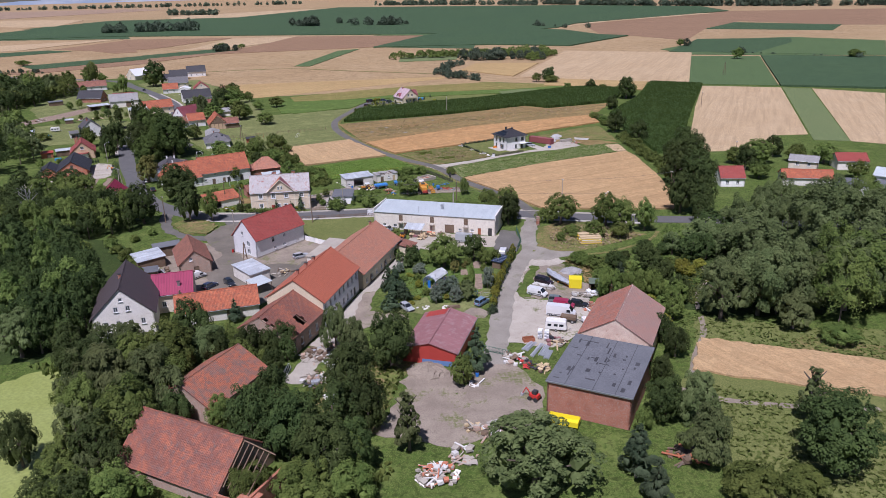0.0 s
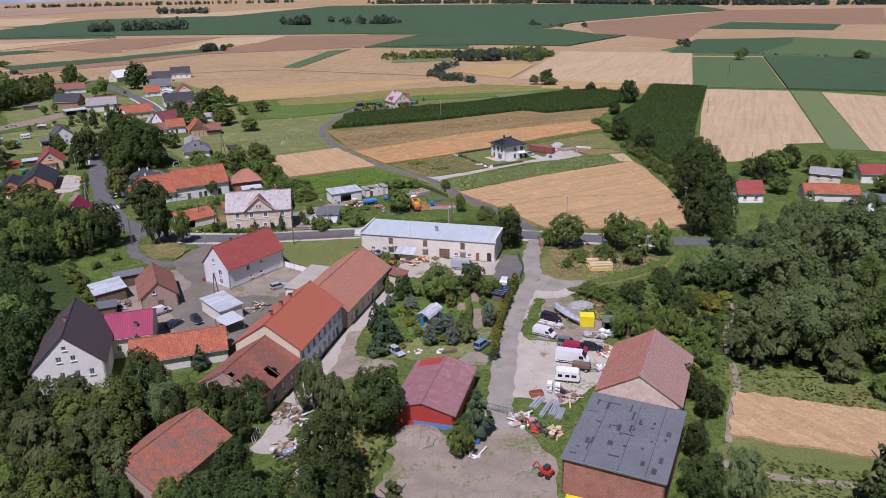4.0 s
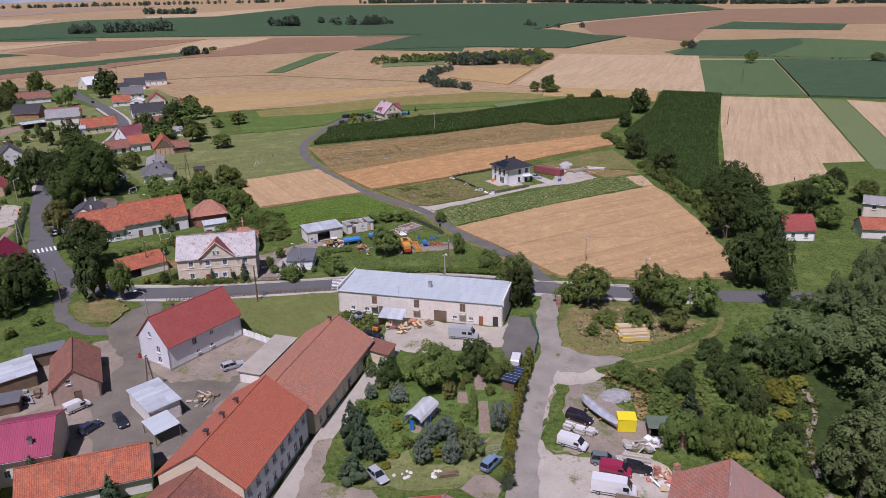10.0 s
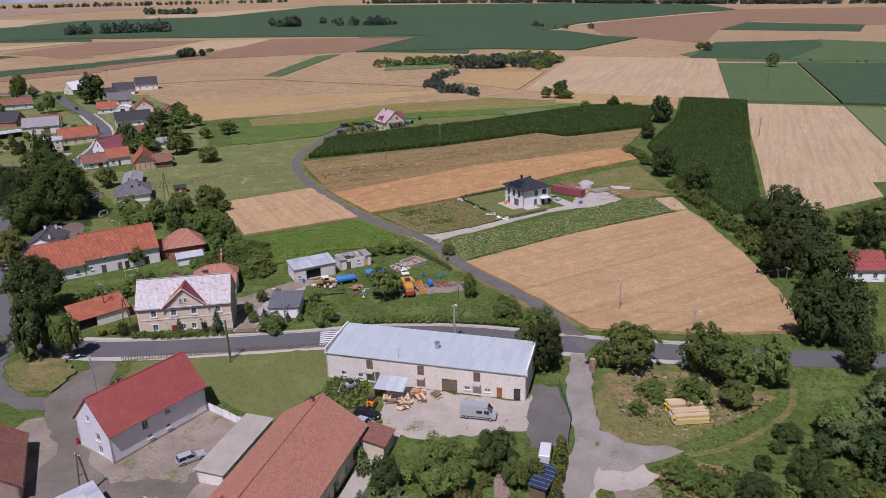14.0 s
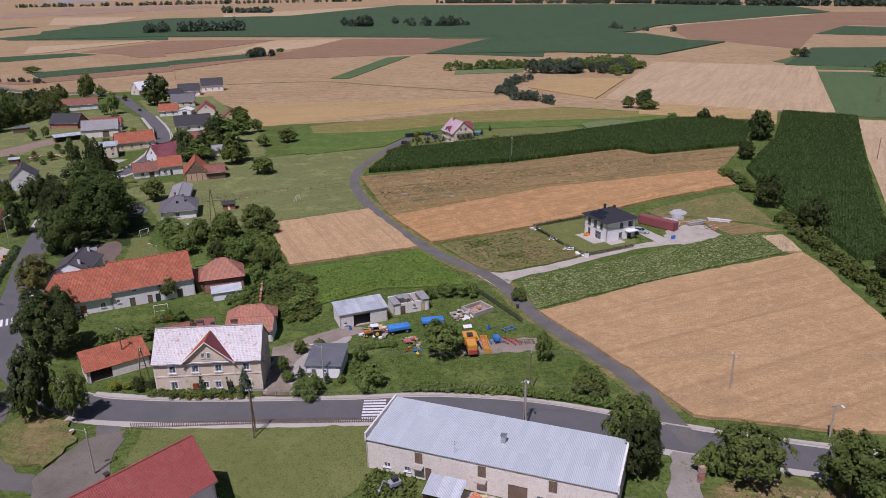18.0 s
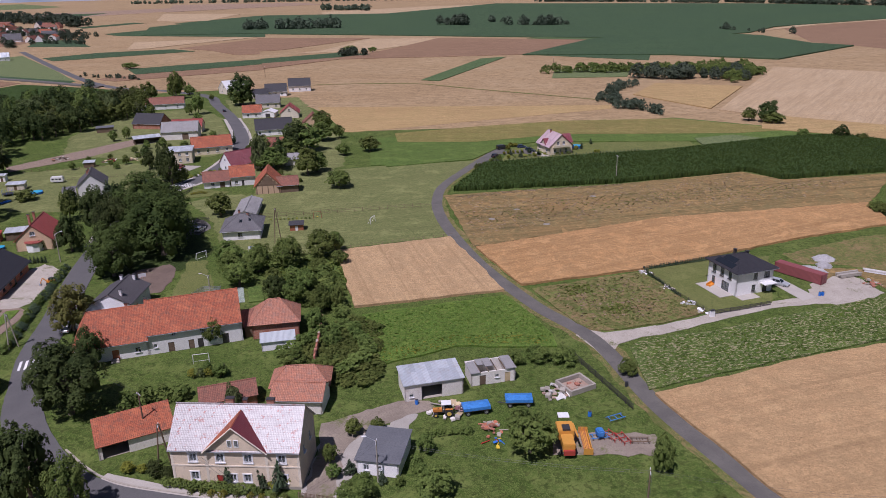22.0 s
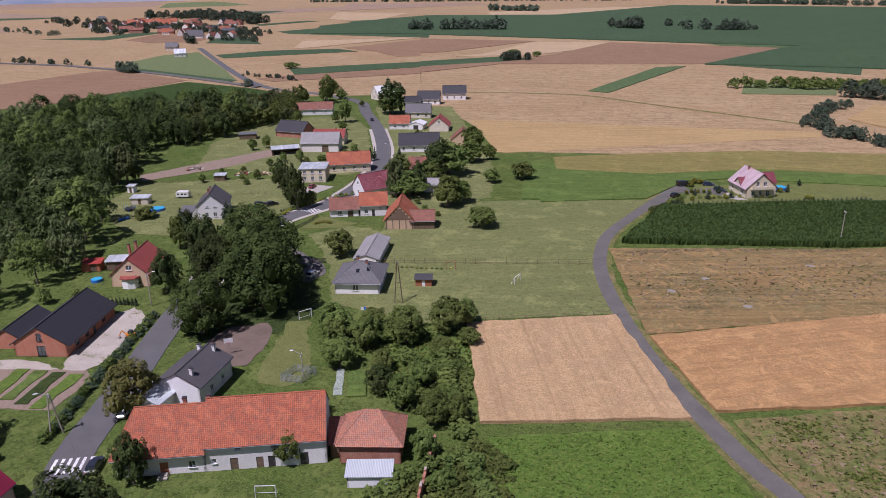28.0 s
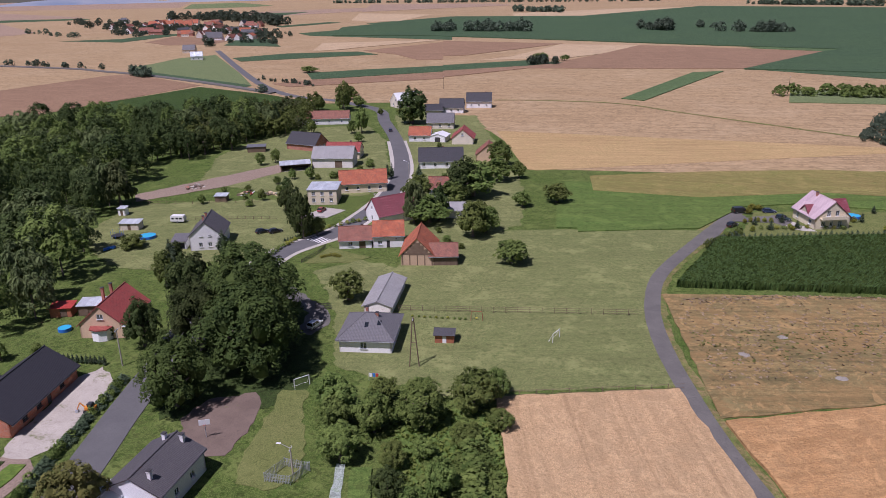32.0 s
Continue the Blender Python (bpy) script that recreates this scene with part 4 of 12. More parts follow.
def slope(name, corners, up_from, material, parent, thick=0.16, label=""):
    """A roof face from its corners: local x runs along the eave, y up the slope, z out of it."""
    a, b = Vector(corners[0]), Vector(corners[1])
    x = (b - a).normalized()
    y = Vector(up_from) - a
    y = (y - x * y.dot(x)).normalized()
    z = x.cross(y)
    m = Matrix((x, y, z)).transposed().to_4x4()
    m.translation = a
    inv = m.inverted()
    pts = [(inv @ Vector(c)).xy for c in corners]
    bm = bmesh.new()
    add_prism(bm, [(p.x, p.y) for p in pts], 0.0, thick)
    return part(name, bm, material, parent, label, m)


def chimney(parent, x, y, z0, z1, mat="brick", w=0.55, d=0.55):
    bm = boxes((x - w / 2, x + w / 2, y - d / 2, y + d / 2, z0, z1))
    box(bm, x - w / 2 - 0.06, x + w / 2 + 0.06, y - d / 2 - 0.06, y + d / 2 + 0.06, z1 - 0.22, z1 - 0.08)
    ch = part("chimney", bm, M[mat], parent)
    part("chimney_cap", boxes((x - w / 2 - 0.1, x + w / 2 + 0.1, y - d / 2 - 0.1, y + d / 2 + 0.1, z1 + 0.02, z1 + 0.1), (x - 0.18, x + 0.18, y - 0.18, y + 0.18, z1 - 0.08, z1 + 0.02)), M["dark_trim"], ch)


def house(label, c, ang, L, W, ze, zr, wall="plaster_white", roof="tile_old", over=0.45, hips=(0, 0), windows=(), doors=(), chimneys=(), trim="white_trim",
          apex=0.5, gutter=True, name="house", plinth=None, group="", flat_back=None, wall_label="", roof_label="", roof_back=None, thick=0.16, gable_over=0.25, category="house"):
    """A gabled or hipped house. Local x runs along the ridge, -y is the front. windows: (side, along, sill, width, height); side f, b, l, r."""
    h_ob = thing(name, pose(c[0], c[1], 0, 0, 0, ang), label, category, group)
    hl, hr = hips
    yr = -W / 2 + apex * W
    sides = {"f": (pose(-L / 2, -W / 2, 0), L), "r": (pose(L / 2, -W / 2, 0, 0, 0, 90), W), "b": (pose(L / 2, W / 2, 0, 0, 0, 180), L), "l": (pose(-L / 2, W / 2, 0, 0, 0, 270), W)}
    cuts = {s: [] for s in sides}
    for s, u, v, w, hh in windows:
        cuts[s].append((u - w / 2, u + w / 2, v, v + hh))
    for d in doors:
        s, u, w, hh = d[:4]
        cuts[s].append((u - w / 2, u + w / 2, 0.0, hh))
    for s, (m, ln) in sides.items():
        bm = bmesh.new()
        g, ap = 0.0, ln / 2
        if s == "l" and not hl:
            g, ap = zr - ze, (1 - apex) * W
        if s == "r" and not hr:
            g, ap = zr - ze, apex * W
        t0 = 0.3
        if s in "fb":
            wall_slab(bm, ln, ze, cuts[s], t0, m)
        else:
            wall_slab(bm, ln, ze, cuts[s], t0, m, g, ap)
        shell(bm)
        part("wall", bm, M[wall], h_ob, wall_label)
    if plinth:
        pb = bmesh.new()
        for x0, x1, y0, y1 in ((-L / 2 - 0.04, L / 2 + 0.04, -W / 2 - 0.04, -W / 2 - 0.001), (-L / 2 - 0.04, L / 2 + 0.04, W / 2 + 0.001, W / 2 + 0.04), (-L / 2 - 0.04, -L / 2 - 0.001, -W / 2, W / 2), (L / 2 + 0.001, L / 2 + 0.04, -W / 2, W / 2)):
            box(pb, x0, x1, y0, y1, -0.05, 0.45)
        part("plinth", pb, M[plinth], h_ob)
    part("floor", boxes((-L / 2 + 0.3, L / 2 - 0.3, -W / 2 + 0.3, W / 2 - 0.3, -0.04, 0.02)), M["timber"], h_ob)
    # roof
    kf, kb = (zr - ze) / (yr + W / 2), (zr - ze) / (W / 2 - yr)
    gx = gable_over
    x0, x1 = -L / 2 - (over if hl else gx), L / 2 + (over if hr else gx)
    rx0, rx1 = (-L / 2 + hl if hl else x0), (L / 2 - hr if hr else x1)
    zf, zb = ze - over * kf, ze - over * kb
    roof_m, back_m = M[roof], M[roof_back or roof]
    lift = 0.02
    slope("roof_slope", [(x0, -W / 2 - over, zf + lift), (x1, -W / 2 - over, zf + lift), (rx1, yr, zr + lift), (rx0, yr, zr + lift)], (rx0, yr, zr + lift), roof_m, h_ob, thick, roof_label)
    slope("roof_slope", [(x1, W / 2 + over, zb + lift), (x0, W / 2 + over, zb + lift), (rx0, yr, zr + lift), (rx1, yr, zr + lift)], (rx1, yr, zr + lift), back_m, h_ob, thick, roof_label)
    if hr:
        slope("roof_hip", [(x1, -W / 2 - over, zf + lift), (x1, W / 2 + over, zb + lift), (rx1, yr, zr + lift)], (rx1, yr, zr + lift), roof_m, h_ob, thick)
    if hl:
        slope("roof_hip", [(x0, W / 2 + over, zb + lift), (x0, -W / 2 - over, zf + lift), (rx0, yr, zr + lift)], (rx0, yr, zr + lift), roof_m, h_ob, thick)
    cap = rods(((rx0, yr, zr + thick + 0.06), (rx1, yr, zr + thick + 0.06), 0.13), sides=8)
    for on, hx, sx in ((hl, rx0, x0), (hr, rx1, x1)):
        if on:
            rod(cap, (hx, yr, zr + thick + 0.05), (sx, -W / 2 - over, zf + thick + 0.03), 0.1)
            rod(cap, (hx, yr, zr + thick + 0.05), (sx, W / 2 + over, zb + thick + 0.03), 0.1)
    part("ridge_cap", cap, roof_m, h_ob)
    if gutter:
        for yy, zz in ((-W / 2 - over - 0.06, zf), (W / 2 + over + 0.06, zb)):
            part("gutter", rods(((x0, yy, zz), (x1, yy, zz), 0.07), sides=6), M["zinc"], h_ob)
    for ch in chimneys:
        x, y, top = ch[:3]
        zz = zr - abs(y - yr) * (kb if y > yr else kf) - 0.4
        chimney(h_ob, x, y, zz, zr + top, ch[3] if len(ch) > 3 else "brick")
    for s, u, v, w, hh in windows:
        m, ln = sides[s]
        fm, pm, sm = opening_meshes(w, hh, trim)
        wo = link_mesh("window", fm, None, h_ob, "", m @ pose(u, 0.12, v))
        link_mesh("pane", pm, None, wo)
        link_mesh("window_sill", sm, None, wo)
    for d in doors:
        s, u, w, hh = d[:4]
        m, ln = sides[s]
        db = boxes((-w / 2, w / 2, 0.1, 0.17, 0.02, hh), (-w / 2 + 0.12, w / 2 - 0.12, 0.07, 0.1, 0.25, hh * 0.45), (-w / 2 + 0.12, w / 2 - 0.12, 0.07, 0.1, hh * 0.52, hh - 0.15))
        do = part("door", db, M[d[4] if len(d) > 4 else "timber"], h_ob, "", m @ pose(u, 0, 0))
        part("door_handle", boxes((w / 2 - 0.16, w / 2 - 0.1, 0.03, 0.07, 0.95, 1.1)), M["zinc"], do)
    return h_ob


def row(side, n, length, sill, w, h, margin=1.5):
    return [(side, margin + (length - 2 * margin) * (k / (n - 1) if n > 1 else 0.5), sill, w, h) for k in range(n)]


def flat_shed(label, c, ang, L, W, zf, zb, wall="plaster_old", roof="sheet_zinc", over=0.3, name="shed", windows=(), doors=(), group="", parapet=False, open_front=None, roof_label="", category="shed", gx=0.3):
    """A box with one sloping roof, lower at the front (-y) or the back."""
    s_ob = thing(name, pose(c[0], c[1], 0, 0, 0, ang), label, category, group)
    cuts = {s: [] for s in "fbrl"}
    for s, u, v, w, hh in windows:
        cuts[s].append((u - w / 2, u + w / 2, v, v + hh))
    for d in doors:
        cuts[d[0]].append((d[1] - d[2] / 2, d[1] + d[2] / 2, 0.0, d[3]))
    if open_front:
        cuts["f"].append((open_front[0], open_front[1], 0.0, open_front[2]))
    sides = {"f": (pose(-L / 2, -W / 2, 0), L, zf), "r": (pose(L / 2, -W / 2, 0, 0, 0, 90), W, min(zf, zb)), "b": (pose(L / 2, W / 2, 0, 0, 0, 180), L, zb), "l": (pose(-L / 2, W / 2, 0, 0, 0, 270), W, min(zf, zb))}
    for s, (m, ln, hh) in sides.items():
        bm = bmesh.new()
        wall_slab(bm, ln, hh, cuts[s], 0.25, m)
        if s in "lr" and abs(zb - zf) > 0.02:
            lo, hi = min(zf, zb), max(zf, zb)
            if (s == "r") == (zb > zf):
                add_prism_side(bm, 0, ln, lo, lo, lo, hi, 0.25, m)
            else:
                add_prism_side(bm, 0, ln, lo, lo, hi, lo, 0.25, m)
        shell(bm)
        part("wall", bm, M[wall], s_ob)
    part("floor", boxes((-L / 2 + 0.25, L / 2 - 0.25, -W / 2 + 0.25, W / 2 - 0.25, -0.04, 0.03)), M["concrete"], s_ob)
    k = (zb - zf) / W
    slope("roof", [(-L / 2 - gx, -W / 2 - over, zf - over * k + 0.02), (L / 2 + gx, -W / 2 - over, zf - over * k + 0.02), (L / 2 + gx, W / 2 + over, zb + over * k + 0.02), (-L / 2 - gx, W / 2 + over, zb + over * k + 0.02)],
          (-L / 2 - gx, W / 2 + over, zb + over * k + 0.02), M[roof], s_ob, 0.12, roof_label)
    for s, u, v, w, hh in windows:
        m, ln, _ = sides[s]
        fm, pm, sm = opening_meshes(w, hh, "white_trim")
        wo = link_mesh("window", fm, None, s_ob, "", m @ pose(u, 0.12, v))
        link_mesh("pane", pm, None, wo)
        link_mesh("window_sill", sm, None, wo)
    for d in doors:
        m, ln, _ = sides[d[0]]
        db = boxes((-d[2] / 2, d[2] / 2, 0.1, 0.17, 0.02, d[3]), (-d[2] / 2 + 0.1, -0.05, 0.06, 0.1, 0.15, d[3] - 0.15), (0.05, d[2] / 2 - 0.1, 0.06, 0.1, 0.15, d[3] - 0.15))
        part("door", db, M[d[4] if len(d) > 4 else "timber"], s_ob, "", m @ pose(d[1], 0, 0))
    return s_ob

# ---- the farmstead and the road ----
wb = flat_shed("long whitewashed two-storey building with a pale sheet roof", (-1.2, 214.2), -16, 38, 11.2, 5.2, 5.9, "plaster_warm", "sheet_blue", 0.25, "house",
               windows=[("f", 3.4, 0.9, 1.1, 0.8), ("f", 6.8, 0.9, 1.1, 0.8), ("f", 27.3, 0.9, 1.1, 0.7), ("f", 31.0, 0.9, 1.1, 0.7)],
               doors=[("f", 10.2, 1.0, 2.3, "timber"), ("f", 24.0, 2.9, 2.6, "timber"), ("f", 33.2, 1.0, 2.1, "timber_red"), ("f", 36.4, 1.2, 2.3, "dark_trim")], category="house", gx=0.0)
for u in (8.7, 18.6, 29.1):
    hatch = part("loft_hatch", boxes((u - 0.6, u - 0.02, -0.09, -0.005, 2.9, 4.7), (u + 0.02, u + 0.6, -0.09, -0.005, 2.9, 4.7)), M["timber"], wb, "dark plank loft doors", pose(-19, -5.6, 0))
    part("canopy", boxes((u - 0.8, u + 0.8, -1.1, -0.005, 2.35, 2.5)), M["concrete"], wb, "", pose(-19, -5.6, 0))
for x in (-19.15, 18.9):
    part("parapet", boxes((x, x + 0.3, -5.7, 5.9, 4.9, 6.35)), M["plaster_old"], wb)
part("vent", boxes((1.0, 1.7, -0.6, 0.1, 5.5, 6.9), (0.9, 1.8, -0.7, 0.2, 6.9, 7.0)), M["zinc"], wb)
part("aerial", rods(((-4.8, -4.8, 5.2), (-4.8, -4.8, 7.6), 0.03), ((-5.3, -4.8, 7.3), (-4.3, -4.8, 7.3), 0.02), ((-5.2, -4.8, 6.9), (-4.4, -4.8, 6.9), 0.02)), M["zinc"], wb)
porch = thing("lean_to", pose(-8.2, 206.6, 0, 0, 0, -16), "ramshackle lean-to with zinc roof and stacked timber", "lean-to")
slope("roof", [(-3, -1.9, 2.2), (2.6, -1.9, 2.2), (2.6, 1.9, 3.0), (-3, 1.9, 3.0)], (-3, 1.9, 3.0), M["sheet_zinc"], porch, 0.06)
for x in (-2.9, -0.2, 2.5):
    part("post", boxes((x - 0.07, x + 0.07, -1.8, -1.66, 0, 2.2)), M["timber"], porch)
part("side_wall", boxes((-3, -2.9, -1.7, 1.8, 0, 2.0)), M["timber"], porch)

house("white two-storey house with a bright red tiled roof", (-49.9, 198.8), 54, 18, 9.4, 5.5, 10.3, "plaster_blue", "tile_red", plinth="concrete",
             windows=[("f", 6.2, 3.2, 1.1, 1.5), ("f", 10.5, 3.7, 0.9, 0.8), ("f", 6.8, 1.1, 0.9, 0.7), ("f", 10.2, 1.1, 0.9, 0.7), ("l", 6.2, 3.2, 1.2, 1.4), ("l", 6.2, 0.9, 1.2, 1.4), ("l", 4.0, 6.0, 0.9, 1.1)], doors=[("f", 15.3, 1.1, 2.1, "white_trim")], chimneys=[(-3.0, 0.6, 0.5)])
bigh = house("long white tenement with an orange-red tiled roof", (-30.0, 156.3), 75, 21, 13.4, 6.4, 10.9, "plaster_blue", "tile_orange", plinth="concrete",
             windows=row("f", 8, 21, 3.8, 1.15, 1.7, 1.3) + row("f", 7, 17.5, 0.8, 1.15, 1.7, 1.3), doors=[("f", 18.2, 1.3, 2.3, "dark_trim")], chimneys=[(-6, 1.0, 0.6), (-1.5, 1.0, 0.6), (2.5, 0.9, 0.6)])
# thin cream face over the gable: warm sunlight put into its colour
gw = bmesh.new()
add_prism(gw, [(-6.66, 0.46), (6.66, 0.46), (6.66, 6.36), (0, 10.86), (-6.66, 6.36)], 0.0, 0.03)
bmesh.ops.transform(gw, matrix=pose(-10.503, 0, 0, 90, 0, -90), verts=gw.verts)
part("gable_render", gw, M["plaster_cream"], bigh, "cream gable face with warm sunlight painted in")
house("long old barn with a sagging clay tile roof", (-22.6, 180.7), 73, 27, 14.0, 4.2, 8.6, "plaster_cream", "tile_barn",
      windows=row("f", 7, 25, 0.9, 1.0, 1.3, 2.5), doors=[("f", 5.2, 1.1, 2.1), ("f", 15, 1.1, 2.1)], name="barn", category="barn", chimneys=[(11.5, 0.8, 0.6)])
flat_shed("flat grey lean-to garage beside the long barn", (-32.4, 190.3), 73, 15, 4.6, 2.2, 2.35, "plaster_old", "concrete", doors=[("b", 5, 2.6, 2.3)])
flat_shed("small tiled porch on the barn's end", (-10.0, 190.8), 73, 4.5, 4, 2.4, 3.2, "plaster_cream", "tile_brown")
dark = house("tall grey house with a dark brown gabled roof", (-71.3, 150.4), 107, 18, 12.3, 5.5, 11.5, "plaster_old", "slate_brown",
             windows=[("l", 2.6, 3.0, 0.9, 1.3), ("l", 5.0, 3.0, 0.9, 1.3), ("l", 7.6, 3.0, 0.9, 1.3), ("l", 10, 3.0, 0.9, 1.3), ("l", 4.9, 6.4, 0.9, 1.1), ("l", 7.3, 6.4, 0.9, 1.1), ("l", 6.1, 8.7, 0.8, 0.8), ("l", 2.6, 0.6, 0.9, 1.3), ("l", 7.6, 0.6, 0.9, 1.3)], chimneys=[(-1, 0.5, 0.5)])
house("house with a raspberry red sheet roof", (-64.6, 161.2), 16, 9, 12.5, 4.6, 7.2, "plaster_grey", "tile_pink", chimneys=[(1.5, -4.2, -0.6, "zinc")], windows=[("f", 2.5, 1.5, 1.0, 1.3), ("f", 6, 1.5, 1.0, 1.3)])
house("low outbuilding with an orange clay tile roof", (-52.2, 153.6), 18, 18, 8, 3, 5.8, "plaster_old", "tile_farm", name="barn", category="barn", doors=[("f", 12, 2.4, 2.3)], windows=[("f", 5, 1.2, 0.9, 0.8)])
flat_shed("whitewashed shed with a patched zinc roof", (-49.5, 174.7), -49, 9.7, 5.4, 3.1, 3.3, "plaster_old", "sheet_zinc")
lean = thing("carport", pose(-46.0, 167.4, 0, 0, 0, -49), "open carport with a pale sheet roof", "carport")
slope("roof", [(-2.4, -2.3, 2.3), (3.2, -2.3, 2.3), (3.2, 2.2, 2.6), (-2.4, 2.2, 2.6)], (-2.4, 2.2, 2.6), M["sheet_blue"], lean, 0.06)
for x, y in ((-2.2, -2.1), (3, -2.1), (3, 2.0), (-2.2, 2.0)):
    part("post", boxes((x - 0.06, x + 0.06, y - 0.06, y + 0.06, 0, 2.32)), M["timber"], lean)
house("small stone barn with a brown tiled roof", (-68, 185.3), 114, 14.5, 8, 3.1, 6.4, "stone", "tile_brown", name="barn", category="barn", windows=[("l", 3, 3.8, 0.8, 0.8)], doors=[("l", 4.2, 1.3, 2.1)])
flat_shed("timber shed with a zinc sheet roof", (-80.4, 186.3), -56, 8, 7, 2.6, 3.0, "timber", "sheet_zinc")
flat_shed("small tarred shed behind the zinc roof", (-78.0, 194.0), 28, 7, 3, 2.9, 3.2, "timber", "felt")
flat_shed("garden shed with a dark felt roof", (-76.5, 176.5), 20, 4, 3.5, 2.2, 2.4, "timber", "felt")

# decaying farm buildings
ob = house("decaying barn with a holed clay tile roof", (-35.0, 139.5), 71.5, 14.4, 13.0, 4.4, 8.5, "stone", "tile_old", name="barn", category="barn", gutter=False, windows=row("f", 4, 13.5, 1.2, 1.0, 1.6, 2), doors=[("f", 5, 1.3, 2.3)])
# its near gable end has lost its tiles in ragged runs, with the rafters showing
for c_ in [c_ for c_ in ob.children if c_.name.startswith("roof_slope")]:
    bpy.data.objects.remove(c_)
rnd = random.Random(8)
for side in (-1, 1):
    for k in range(9):
        y0, y1 = side * k * 0.772, side * (k + 1) * 0.772
        z0, z1 = 8.52 - abs(y0) * 0.6308, 8.52 - abs(y1) * 0.6308
        x0, x1 = -7.45 + rnd.uniform(0.0, 1.5) + (1.0 if 4 < k < 8 else 0.0), 7.45
        runs = [(x0, x1)] if side > 0 or k not in (5, 6, 7) else [(x0, -0.9 - 0.3 * (k == 6)), (0.8 + 0.5 * (k == 6), x1)]
        for a_, b_ in runs:
            low = [(a_, y1, z1), (b_, y1, z1), (b_, y0, z0), (a_, y0, z0)] if side < 0 else [(b_, y1, z1), (a_, y1, z1), (a_, y0, z0), (b_, y0, z0)]
            slope("roof_section", low, low[3], M["tile_old"], ob, 0.16, "broken runs of old clay tiles")
    for k in range(10):
        part("rafter", rods(((-7.2 + k * 1.55, side * 6.9, 4.1), (-7.2 + k * 1.55, 0, 8.42), 0.08)), M["timber"], ob)
house("overgrown barn with a bright patched tile roof", (-42.2, 116.0), 66, 15.5, 12, 4, 7.5, "stone", "tile_mossy", name="barn", category="barn", gutter=False)
rb = house("ruined barn with a broken weathered tile roof", (-39.3, 96.5), -26.5, 20, 13, 2.6, 8.0, "stone", "tile_old", name="barn", category="barn", gutter=False)
rk = bmesh.new()
for k in range(6):
    rod(rk, (10.3 + k * 0.9, -5.4, 3.2), (10.3 + k * 0.9, 0, 7.6 - 0.15 * k), 0.09)
rod(rk, (10, 0, 7.8), (16, 0, 6.9), 0.11)
part("rafters", rk, M["timber"], rb, "bare broken rafters")
part("broken_wall", boxes((10, 15.5, -6.8, -6.4, 0, 2.8), (15.2, 15.6, -6.8, 2, 0, 3.4), (13.5, 16.5, -6.6, -4.0, 2.8, 3.1)), M["brick"], rb)
hall = house("low hall with a faded red sheet roof", (-0.9, 135.4), 74, 16.4, 11.0, 3.0, 4.6, "sheet_red", "sheet_rust", name="hall", category="hall", over=0.3)
part("blue_band", boxes((-8.225, -8.205, -5.4, 1.5, 0.0, 1.1)), paint("blue paint", (0.13, 0.22, 0.42), 0.6), hall, "flaking blue painted band")
slope("roof_patch", [(8.3, 4.9, 3.38), (5.6, 4.9, 3.38), (5.6, 0.5, 4.66), (8.3, 0.5, 4.66)], (8.3, 0.5, 4.66), M["sheet_red"], hall, 0.03, "bright red replacement sheets")
felt = flat_shed("red brick barn with a patched felt roof", (28, 115), -26, 14.4, 18.5, 6.1, 6.3, "brick", "felt", 0.35, "barn", category="barn", windows=[], doors=[("l", 6, 1.5, 2.2)])
rnd = random.Random(5)
for k in range(34):
    u, v = rnd.uniform(-6.8, 6), rnd.uniform(-8.6, 7.5)
    w, d = rnd.choice(((0.25, 1.8), (0.9, 0.2), (0.4, 0.45), (0.55, 1.5), (1.3, 0.25), (0.3, 0.9)))
    w, d = w * rnd.uniform(0.8, 1.4), d * rnd.uniform(0.7, 1.5)
    part("felt_patch", boxes((u, u + w, v, v + d, 0, 0.02)), M["felt_patch"], felt, "", Matrix.Translation((0, 0, 6.345 + 0.0108 * v)))
for u in (-4.2, 0.6, 4.4):
    part("felt_seam", boxes((u, u + 0.09, -9.3, 9.3, 0, 0.02)), M["felt_patch"], felt, "", Matrix.Translation((0, 0, 6.35)) @ Matrix.Rotation(0.0108, 4, "X"))
part("felt_edge", boxes((-7.4, 7.4, -9.62, -9.45, 6.05, 6.3)), M["zinc"], felt)
hb = house("brick barn with a steep patched clay roof", (36.4, 134.3), 66, 18.0, 13.4, 5.5, 9.5, "plaster_patchy", "tile_weathered", name="barn", category="barn", roof_back="tile_patched", gutter=False, gable_over=0.15)

# ---- across the road ----
gh = house("beige tenement house with a lichen-white tiled roof", (-54.5, 239.0), 8, 19.2, 9.5, 6.8, 11.2, "plaster_tenement", "tile_pale", over=0.35,
           windows=[("f", 3.3, 4.5, 1.1, 1.4), ("f", 7.4, 4.5, 1.1, 1.4), ("f", 11.6, 4.5, 1.1, 1.4), ("f", 16.6, 4.5, 1.1, 1.4), ("f", 3.3, 1.3, 1.1, 1.4), ("f", 9.0, 1.1, 1.0, 1.3), ("f", 11.2, 1.1, 1.0, 1.3), ("f", 16.6, 1.1, 1.1, 1.4), ("r", 3, 4.5, 1.0, 1.3), ("r", 6.5, 4.5, 1.0, 1.3)],
           doors=[("f", 7.1, 1.1, 2.2, "sheet_red"), ("f", 13.3, 1.1, 2.2, "tile_plum")], chimneys=[(-2.2, 0.8, 0.5), (0.4, 1.2, 0.3)], plinth="concrete")
